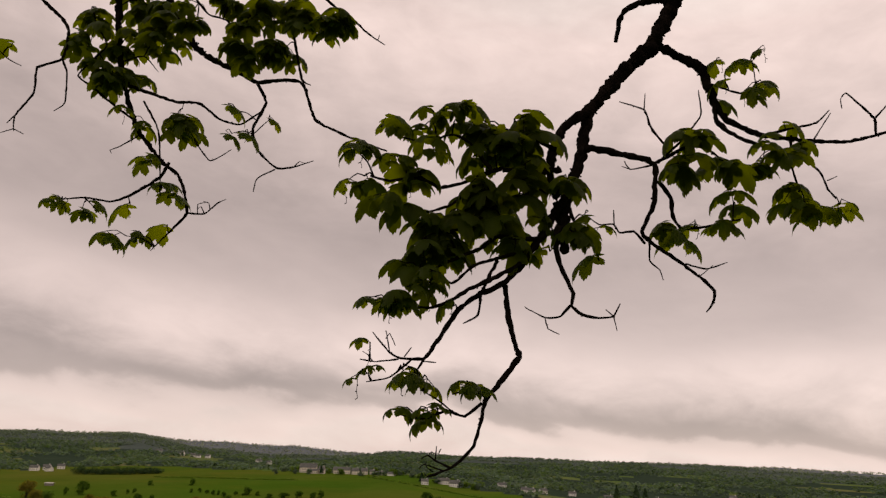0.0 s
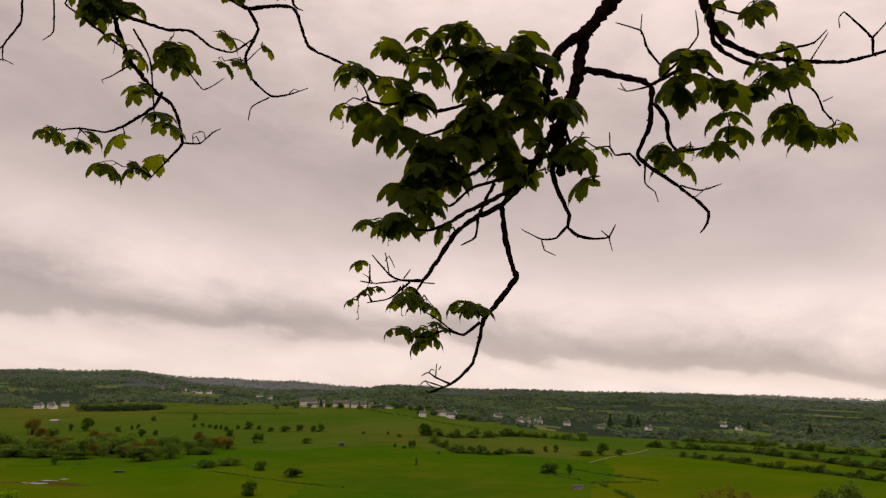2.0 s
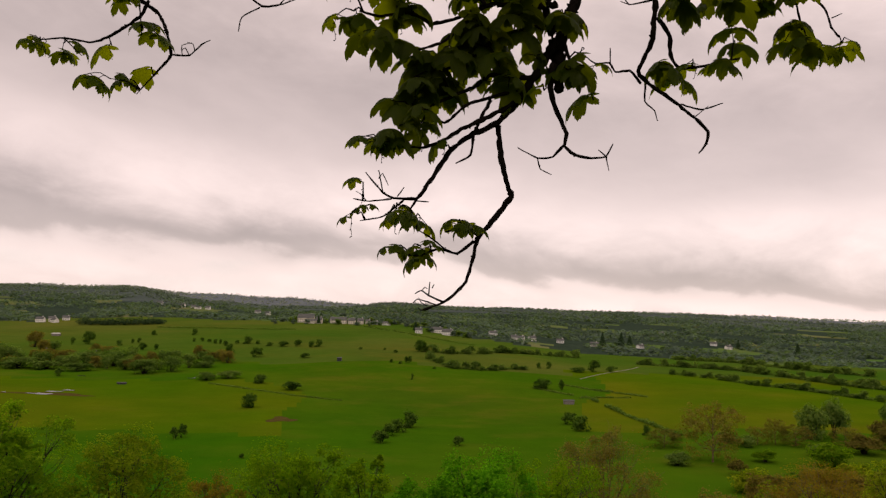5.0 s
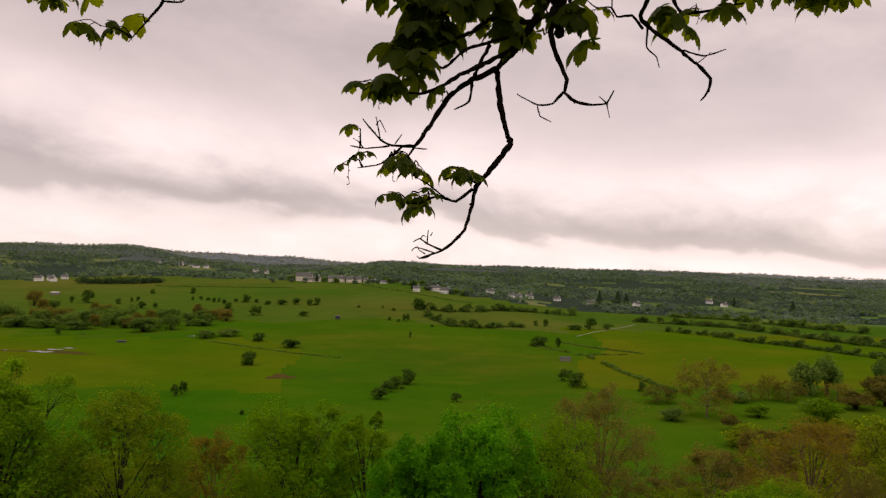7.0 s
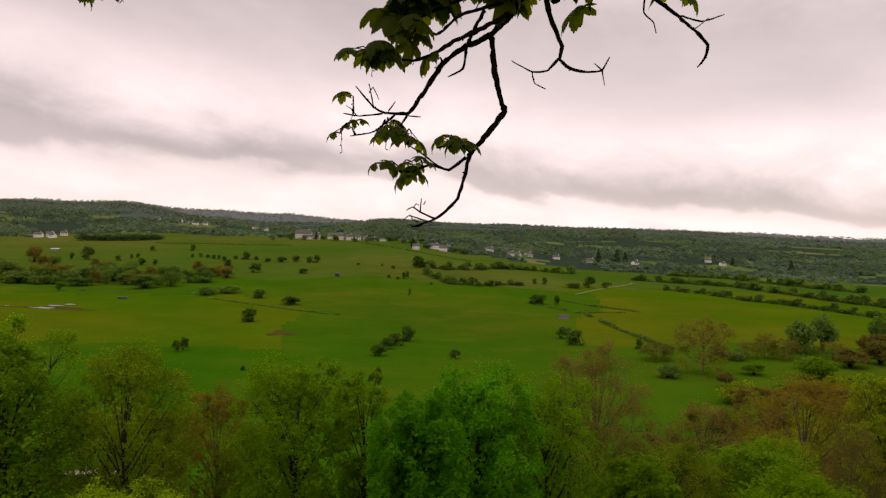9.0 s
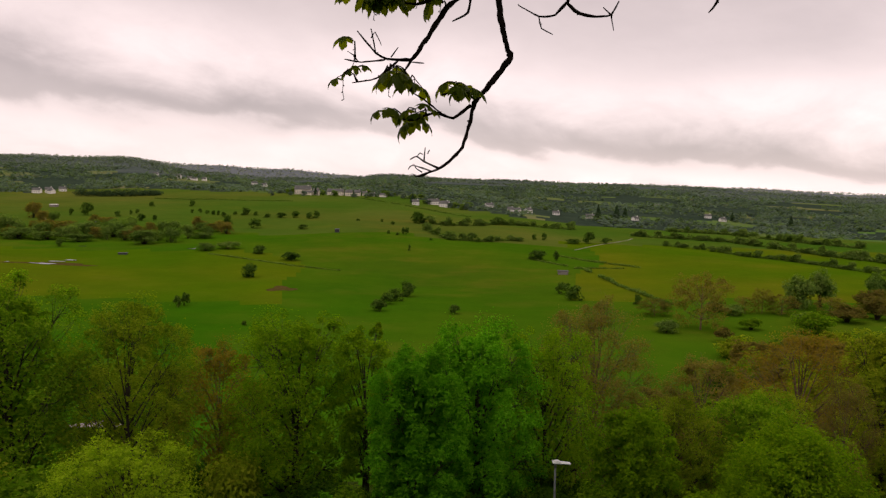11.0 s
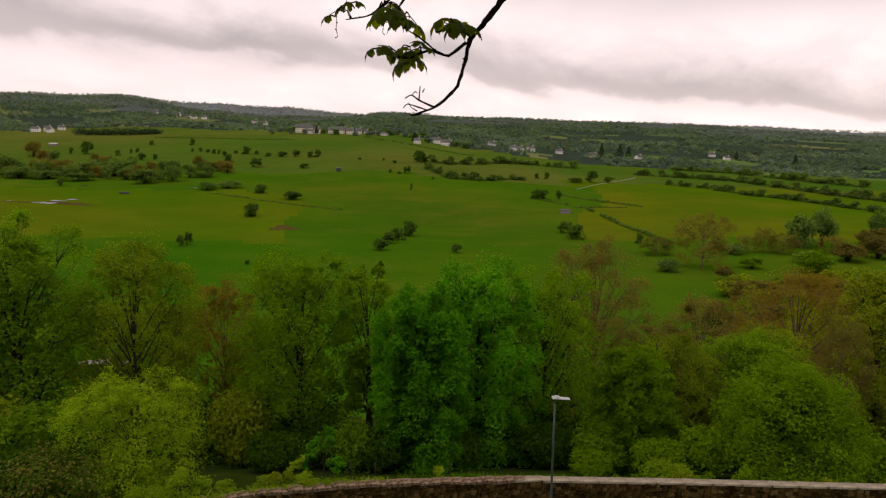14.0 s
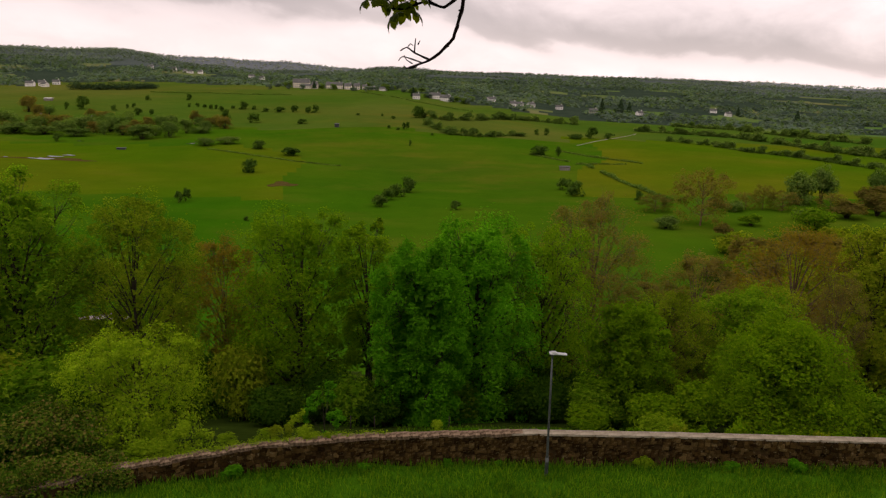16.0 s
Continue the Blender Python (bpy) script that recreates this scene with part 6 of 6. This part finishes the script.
def slope_wood():
    """The mixed scrub that runs from the wooded slope out to the pasture on one side."""
    rng = random.Random(21)
    for k in range(50):
        y = rng.uniform(66, 230)
        x = y * rng.uniform(0.34, 0.66)
        if x / y < 0.40 and y > 110:
            continue
        w = rng.uniform(5, 10)
        mat = rng.choice([OLIVE_LEAF, RUSSET_LEAF, DARK_LEAF, RUSSET_LEAF, RUSSET_LEAF, COPPER_LEAF])
        shrub(x, y, w, w * rng.uniform(0.7, 1.15), mat, {"young_olive_leaves": "olive-green scrub tree", "grey_russet_buds": "grey-brown budding scrub tree", "deep_green_leaves": "deep green scrub tree", "copper_buds": "copper-brown budding tree"}[mat.name] + " on the far slope", "tree", "scrub on the far slope", "tree", 8 + k % 3, 34, 46, 0.048, k * 0.9, True)


slope_wood()


def valley_scrub():
    """Scrub and young trees that thicken between the pasture and the wooded slope."""
    rng = random.Random(29)
    kinds = [(RUSSET_LEAF, "grey-brown budding scrub in the valley"), (OLIVE_LEAF, "olive-green scrub in the valley"), (PAINTED_SHADE_LEAF, "dark green scrub in the valley"), (RUSSET_LEAF, "brownish scrub hardly in leaf")]
    for k in range(48):
        y = rng.uniform(125, 262)
        x = y * rng.uniform(0.38, 0.64)
        w = rng.uniform(6, 12)
        mat, label = kinds[rng.randrange(4)]
        shrub(x, y, w, w * rng.uniform(0.55, 0.95), mat, label, "bush", "scrub in the valley", "bush", 5 + k % 3, 28, 36, 0.056, k * 1.1)


valley_scrub()


def bush_row(line, n, w, h, seed, label):
    """A row of separate rounded bushes along an old field edge."""
    rng = random.Random(seed)
    legs = [(a, b, math.dist(a, b)) for a, b in zip(line, line[1:])]
    total = sum(q for _, _, q in legs)
    for k in range(n):
        s = total * (k + rng.uniform(0.1, 0.9)) / n
        for a, b, q in legs:
            if s <= q:
                break
            s -= q
        x, y = a[0] + (b[0] - a[0]) * s / q, a[1] + (b[1] - a[1]) * s / q
        shrub(x, y + rng.uniform(-2, 2), w * rng.uniform(0.6, 1.4), h * rng.uniform(0.55, 1.35), HEDGE_LEAF, label, group="bushes of the hedgerows", seed=1 + k % 4, clumps=22, per=31, leaf=0.07, turn=k)


bush_row([(203.5, 667.7), (233.9, 640.6), (247.5, 591.4), (269.2, 570.7), (281.1, 535.0), (291.1, 484.5), (300, 440)], 32, 7.0, 4.8, 3, "rounded bush in the long hedgerow")
bush_row([(-15.1, 751.6), (9.8, 742.3), (43.6, 756.7), (94.7, 808.7), (150.0, 814.9)], 20, 9.0, 7.0, 4, "rounded bush in the upper hedgerow")
bush_row([(-8.7, 687.9), (13.2, 627.8), (41.0, 624.8), (74.0, 648.7)], 15, 8.0, 5.5, 5, "rounded bush in the overgrown hedgerow")
bush_row([(196.6, 758.9), (226.5, 745.1), (285.1, 723.2), (309.1, 657.5), (323.1, 608.1), (342.0, 571.2), (360, 500)], 28, 9.5, 6.5, 6, "tall bush in the field-edge hedgerow")
bush_row([(261.2, 840.4), (323.9, 823.6), (357.9, 763.3), (400, 700)], 16, 10.0, 7.5, 7, "leafy tree in the field-edge belt")

for line, tall, wide, label, gap, seed in (
        ([(-15.1, 751.6), (9.8, 742.3), (43.6, 756.7), (94.7, 808.7), (150.0, 814.9)], 3.4, 4.0, "thick dark hedgerow across the top field", 0.2, 1),
        ([(-8.7, 687.9), (13.2, 627.8), (41.0, 624.8), (74.0, 648.7)], 2.6, 3.5, "dark overgrown hedgerow with gaps", 0.25, 2),
        ([(90.1, 564.1), (113.9, 526.4), (138.4, 499.7)], 1.5, 1.6, "thin low dark hedge line", 0.0, 3),
        ([(91.3, 488.8), (125.9, 494.9)], 1.2, 1.6, "thin low dark hedge line", 0.0, 4),
        ([(67.1, 531.5), (89.5, 499.7)], 1.3, 1.8, "thin low dark hedge line", 0.1, 9),
        ([(97.2, 481.3), (102.8, 420.6), (109.8, 355.4)], 2.2, 3.0, "ragged hedge running down to the trees", 0.3, 5),
        ([(203.5, 667.7), (233.9, 640.6), (247.5, 591.4), (269.2, 570.7), (281.1, 535.0), (291.1, 484.5), (300, 440)], 2.6, 3.5, "low dark hedge under rounded bushes", 0.38, 6),
        ([(196.6, 758.9), (226.5, 745.1), (285.1, 723.2), (309.1, 657.5), (323.1, 608.1), (342.0, 571.2), (360, 500)], 4.5, 7.0, "tall dark hedgerow along the field edge", 0.1, 7),
        ([(261.2, 840.4), (323.9, 823.6), (357.9, 763.3), (400, 700)], 4.0, 7.0, "belt of dark trees and hedge", 0.1, 8),
        ([(-375.9, 1019.8), (-321.8, 990.8), (-245.3, 974.7), (-182.9, 985.1)], 2.0, 2.5, "low brownish hedge along the brow of the field", 0.1, 10),
        ([(-486.9, 1034.7), (-442.9, 1055.8), (-387.8, 1074.3)], 12.0, 14.0, "straight dark block of planted conifers", 0.0, 11),
        ([(-103.3, 1058.9), (-26.2, 946.1), (44.1, 882.7)], 2.0, 2.5, "low hedge along the brow below the village", 0.1, 12),
        ([(-86.3, 460.0), (-70, 455), (-55, 452)], 0.8, 1.2, "thin line of rushes", 0.1, 13),
        ([(-150.1, 502.6), (-118.6, 480.4), (-86.3, 460.0)], 0.7, 2.0, "low bank of rushes along a ditch", 0.3, 14)):
    hedge(line, tall, wide, CONIFER_LEAF if "conifers" in label else HEDGE_LEAF, label, gap, 0.4 if tall < 3 else 0.75, seed, step=1.2 if tall < 3 else 2.2)


def shed(x, y, w, d, h, mat, roof, label):
    ob = thing("shed", x, y, ground_at(x, y), label, "shed")
    bm = bmesh.new()
    bmesh.ops.create_cube(bm, size=1)
    for v in bm.verts:
        v.co = Vector((v.co.x * w, v.co.y * d, (v.co.z + 0.5) * h + (0.15 * h if v.co.z > 0 and v.co.y > 0 else 0) - 0.1))
    me = bpy.data.meshes.new("wall")
    bm.to_mesh(me)
    me.materials.append(mat)
    part("wall", me, ob)
    bm = bmesh.new()
    bmesh.ops.create_cube(bm, size=1)
    for v in bm.verts:
        v.co = Vector((v.co.x * w * 1.15, v.co.y * d * 1.15, v.co.z * 0.15 + h + 0.09 * h + 0.17 * h * v.co.y))
    me = bpy.data.meshes.new("roof")
    bm.to_mesh(me)
    me.materials.append(roof)
    part("roof", me, ob)


shed(-83.5, 648, 3.6, 3.0, 2.6, BLACK_SHEET, BLACK_SHEET, "small black field shelter in the pasture")
shed(-204.0, 495.3, 5.6, 1.6, 1.0, BLACK_SHEET, BLACK_SHEET, "long low dark cattle feeder on the grass")
shed(79.5, 461.8, 6.0, 3.0, 2.0, TIMBER, SLATE, "low grey field shelter in the pasture")
shed(-435.4, 869.2, 8.0, 5.0, 2.6, TIMBER, RENDER_WHITE, "long low shelter with a pale roof")
for x, y in ((-331.7, 647.4), (-284.8, 636.9)):
    t = Tubes(6, 0.02, 2)
    t.add([(0, 0, -0.5), (0, 0, 10.5)], [0.2, 0.13])
    t.add([(-1.0, 0, 9.7), (1.0, 0, 9.7)], [0.09, 0.09])
    ob = new("power_pole", t.mesh("power_pole", TIMBER))
    ob.location = (x, y, ground_at(x, y))
    tagged(ob, "pale wooden power pole with a crossarm in the valley", "power pole", "power poles")


# ---- the village beyond the brow ----
def box_mesh(name, w, d, h, mat, gable=0.0):
    x, y = w / 2, d / 2
    v = [(-x, -y, -1.5), (x, -y, -1.5), (x, y, -1.5), (-x, y, -1.5), (-x, -y, h), (x, -y, h), (x, y, h), (-x, y, h)]
    f = [(0, 1, 5, 4), (2, 3, 7, 6), (3, 2, 1, 0)]
    if gable:
        v += [(-x, 0, h + gable), (x, 0, h + gable)]
        f += [(1, 2, 6, 9, 5), (3, 0, 4, 8, 7)]
    else:
        f += [(1, 2, 6, 5), (3, 0, 4, 7), (4, 5, 6, 7)]
    return mesh_of(name, v, f, mat)


def roof_mesh(w, d, h, rise, mat):
    x, y, t = w / 2 + 0.4, d / 2 + 0.5, 0.25
    e = h - 0.4 * rise / (d / 2)
    v = [(-x, -y, e), (x, -y, e), (x, 0, h + rise), (-x, 0, h + rise), (x, y, e), (-x, y, e)]
    v += [(a, b, c + t) for a, b, c in v]
    f = [(0, 1, 2, 3)[::-1], (3, 2, 4, 5)[::-1], (6, 7, 8, 9), (9, 8, 10, 11), (0, 6, 7, 1)[::-1], (5, 4, 10, 11)[::-1], (1, 7, 8, 2)[::-1], (2, 8, 10, 4)[::-1], (0, 3, 9, 6)[::-1], (3, 5, 11, 9)[::-1]]
    return mesh_of("roof", v, f, mat)


FRAME = mesh_of("window", [(-0.6, 0.02, -0.1), (0.6, 0.02, -0.1), (0.6, 0.02, 1.4), (-0.6, 0.02, 1.4), (-0.6, 0.12, -0.1), (0.6, 0.12, -0.1), (0.6, 0.12, 1.4), (-0.6, 0.12, 1.4)],
                [(0, 1, 2, 3), (4, 7, 6, 5), (0, 4, 5, 1), (1, 5, 6, 2), (2, 6, 7, 3), (3, 7, 4, 0)], RENDER_WHITE)
WINDOW = mesh_of("pane", [(-0.5, 0, 0), (0.5, 0, 0), (0.5, 0, 1.3), (-0.5, 0, 1.3), (-0.5, 0.1, 0), (0.5, 0.1, 0), (0.5, 0.1, 1.3), (-0.5, 0.1, 1.3)],
                 [(0, 1, 2, 3), (4, 7, 6, 5), (0, 4, 5, 1), (1, 5, 6, 2), (2, 6, 7, 3), (3, 7, 4, 0)], PANE)


def house(x, y, w, h, wall_mat, label, turn=0.0, depth=7.0, group="houses of the village", name="house"):
    ob = thing(name, x, y, ground_at(x, y), label, "house", group)
    ob.rotation_euler = (0, 0, turn)
    rise = h * 0.42
    eave = h - rise
    part("wall", box_mesh("wall", w, depth, eave, wall_mat, rise), ob)
    roof = part("roof", roof_mesh(w, depth, eave, rise, SLATE), ob)
    part("chimney", box_mesh("chimney", 0.8, 0.8, 1.6, wall_mat), roof).location = (w * 0.3, 0, h - 0.3)
    n = max(2, int(w / 2.6))
    for floor_z in ((1.0, 3.6) if eave > 4.6 else (0.9,)):
        for k in range(n):
            win = part("window", FRAME, ob)
            part("pane", WINDOW, win)
            win.location = (-w / 2 + (k + 0.5) * w / n, -depth / 2 - 0.05, floor_z)
    return ob


HOUSES = [(-562.6, 1076.3, 11.3, 7.2), (-552.7, 1090, 9.7, 7.3), (-539.2, 1070.1, 9, 6.4), (-555.0, 1134.9, 9.5, 6.8), (-808.3, 2203.1, 16.5, 9.9), (-722.2, 2146.6, 12.8, 11.2), (-678.9, 2103.6, 12.6, 9.4), (-658.5, 2087.5, 10.9, 7.8), (-640.8, 2111.7, 12.6, 9.5), (-443.4, 1865.1, 14.0, 8.4), (-388.7, 1730.1, 11.6, 7.8), (-25.6, 1000.4, 9.0, 7.0), (-2.1, 1038.7, 15.5, 7.8), (13.0, 1017.9, 13.7, 8.4)]
HOUSES_B = [(76.9, 1070.1, 11.2, 6.6), (100.5, 1004.3, 7.5, 6.8), (110.3, 1012.0, 9.1, 6.3), (129.0, 1041.7, 9.4, 6.5), (168.7, 1048.7, 9.4, 5.7), (207.6, 1010.1, 10.6, 5.5), (262.1, 983.2, 8.8, 5), (418.3, 1152.5, 9.5, 6.0), (414.6, 1083.6, 8.1, 5.7), (421.7, 1436.8, 12.9, 5.4), (-75.7, 1110.0, 10.0, 5.0), (-93.0, 1121.8, 10.1, 5.0)]
for k, (x, y, w, h) in enumerate(HOUSES + HOUSES_B):
    house(x, y, w, h, RENDER_WHITE, "pale rendered village house with a slate roof", turn=math.sin(k * 2.3) * 0.5)
BLOCKS = [(-196.3, 1129.4, 24.0, 12.5), (-172.4, 1102, 8.2, 9.2), (-148.0, 1127.2, 24, 9.4), (-127.6, 1121.8, 10.1, 8.6), (-115.6, 1130.5, 8.5, 8.6), (-104.9, 1134.9, 6.8, 6.9), (-184.8, 1100, 14.7, 5.9)]
for x, y, w, h in BLOCKS:
    house(x, y, w, h, RENDER_CREAM, "long cream institutional building with rows of windows", depth=9, group="large buildings on the brow", name="building")


def conifer(x, y, w, h):
    g = np.random.default_rng(int(x) + 900)
    n = 700
    s = g.random(n) ** 0.7
    a = g.uniform(0, 2 * math.pi, n)
    r = (1 - s) * w / 2 * g.uniform(0.5, 1.1, n) + 0.15
    p = np.stack([np.cos(a) * r, np.sin(a) * r, h * (0.08 + 0.92 * s)], 1)
    ob = thing("conifer", x, y, ground_at(x, y), "tall dark pointed conifer among the village houses", "tree", "conifers in the village")
    part("crown", quads_mesh("crown", leaf_cards(g, p, np.stack([np.cos(a), np.sin(a), 0 * a + 0.5], 1), 0.9), CONIFER_LEAF), ob)
    t = Tubes(6, 0.05, 1)
    t.add([(0, 0, -0.5), (0, 0, h * 0.7)], [0.35, 0.1])
    part("trunk", t.mesh("trunk", TRUNK_BARK), ob)


for x, y, w, h in [(218.9, 1010.1, 9, 18.1), (242.2, 1004.3, 11.0, 18.0), (254, 1006, 9, 15), (430.9, 1089.9, 8, 13.0), (496.9, 1047.7, 9, 15.1), (-172, 1092, 5, 11), (-30, 1012, 8, 13)]:
    conifer(x, y, w, h)


gardens = random.Random(17)
for k in range(46):
    x = -240 + 290 * (k + gardens.random()) / 46
    y = gardens.uniform(1075, 1180) - (max(0, x + 60) * 0.9)
    shrub(x, y, gardens.uniform(6, 11), gardens.uniform(5, 9), gardens.choice([HEDGE_LEAF, HAZED_WOOD_LEAF]), "garden tree among the village houses", "tree", "garden trees of the village", "tree", 1 + k % 4, 22, 31, 0.07, k)


def far_woods(name, mat, lo, hi, n, seed, size, label, skip=0.0):
    """Woods and hedged country that cover the far slopes, as clumps of foliage."""
    g = np.random.default_rng(seed)
    u = g.uniform(-0.70, 0.70, n)
    d = np.exp(g.uniform(math.log(lo), math.log(hi), n))
    start = np.interp(u, WOOD_U, WOOD_Y)
    mask = np.array([noise.noise((a * 9 + 3, math.log(b) * 5.5, seed)) for a, b in zip(u, d)])
    keep = (d > start) & (mask > skip - 0.5) & ((d > 1300) | (g.random(n) < 0.7))
    u, d = u[keep], d[keep]
    x, y = u * d, d
    z = height(x, y)
    cards = []
    for a, b, c in zip(x, y, z):
        w = size * (0.6 + b / 2600) * g.uniform(0.6, 1.25)
        m = 13
        o = g.normal(0, 1, (m, 3))
        o[:, 2] = np.abs(o[:, 2])
        o /= np.linalg.norm(o, axis=1)[:, None]
        p = np.array([a, b, c]) + o * np.array([w * 0.8, w * 0.8, w * 0.95]) * g.uniform(0.6, 1, (m, 1))
        cards.append(leaf_cards(g, p, o * 0.55 + np.array([0, 0, 0.7]), w * 0.46, 0.12, True))
    tagged(new(name, quads_mesh(name, np.concatenate(cards), mat)), label, "woodland", kind="stuff")


# each farther belt has a greyer, bluer leaf colour standing in for haze
far_woods("village_woods", HAZED_WOOD_LEAF, 780, 2600, 13500, 3, 6.5, "mixed spring woodland and gardens round the village", 0.36)
far_woods("hill_woods", HAZED_HILL_LEAF, 2400, 3550, 6500, 7, 4.4, "woods on the nearer hills, their green dulled by painted haze", 0.08)
far_woods("ridge_woods", HAZED_RIDGE_LEAF, 3550, 4650, 3500, 5, 4.2, "woods on the distant ridges, turned blue-grey by painted haze", 0.08)


# ---- stones of the wall ----
def wall_stones():
    rng = random.Random(9)
    shapes = [rough_block("stone", 0.34, 0.16, 0.19, STONE, 100 + k) for k in range(12)]
    first = sum(math.dist(a, b) for a, b in zip(WALL_LINE[:4], WALL_LINE[1:5]))
    verts, faces, made = [], [], 0
    for row in range(8):
        z = WALL_TOP - 0.10 - row * 0.165
        s = 9.0 + rng.uniform(0, 0.3)
        while s < 46:
            if rng.random() > 0.05:
                me = rng.choice(shapes)
                m = place_along(s, z + rng.uniform(-0.05, 0.05), 0.155 + rng.uniform(-0.02, 0.035), rng.uniform(-0.22, 0.22)) @ Matrix.Diagonal((rng.uniform(0.4, 1.15), 1, rng.uniform(0.65, 1.35), 1))
                if first < s < first + 15.2 and row < 7 and made < 300:
                    part("stone", me, WALL).matrix_basis = m
                    made += 1
                else:
                    o = len(verts)
                    verts += [tuple(m @ v.co) for v in me.vertices]
                    faces += [tuple(o + i for i in q.vertices) for q in me.polygons]
            s += rng.uniform(0.18, 0.36)
    ob = part("stonework", mesh_of("stonework", verts, faces, STONE), WALL)
    tagged(ob, kind="stuff")


wall_stones()
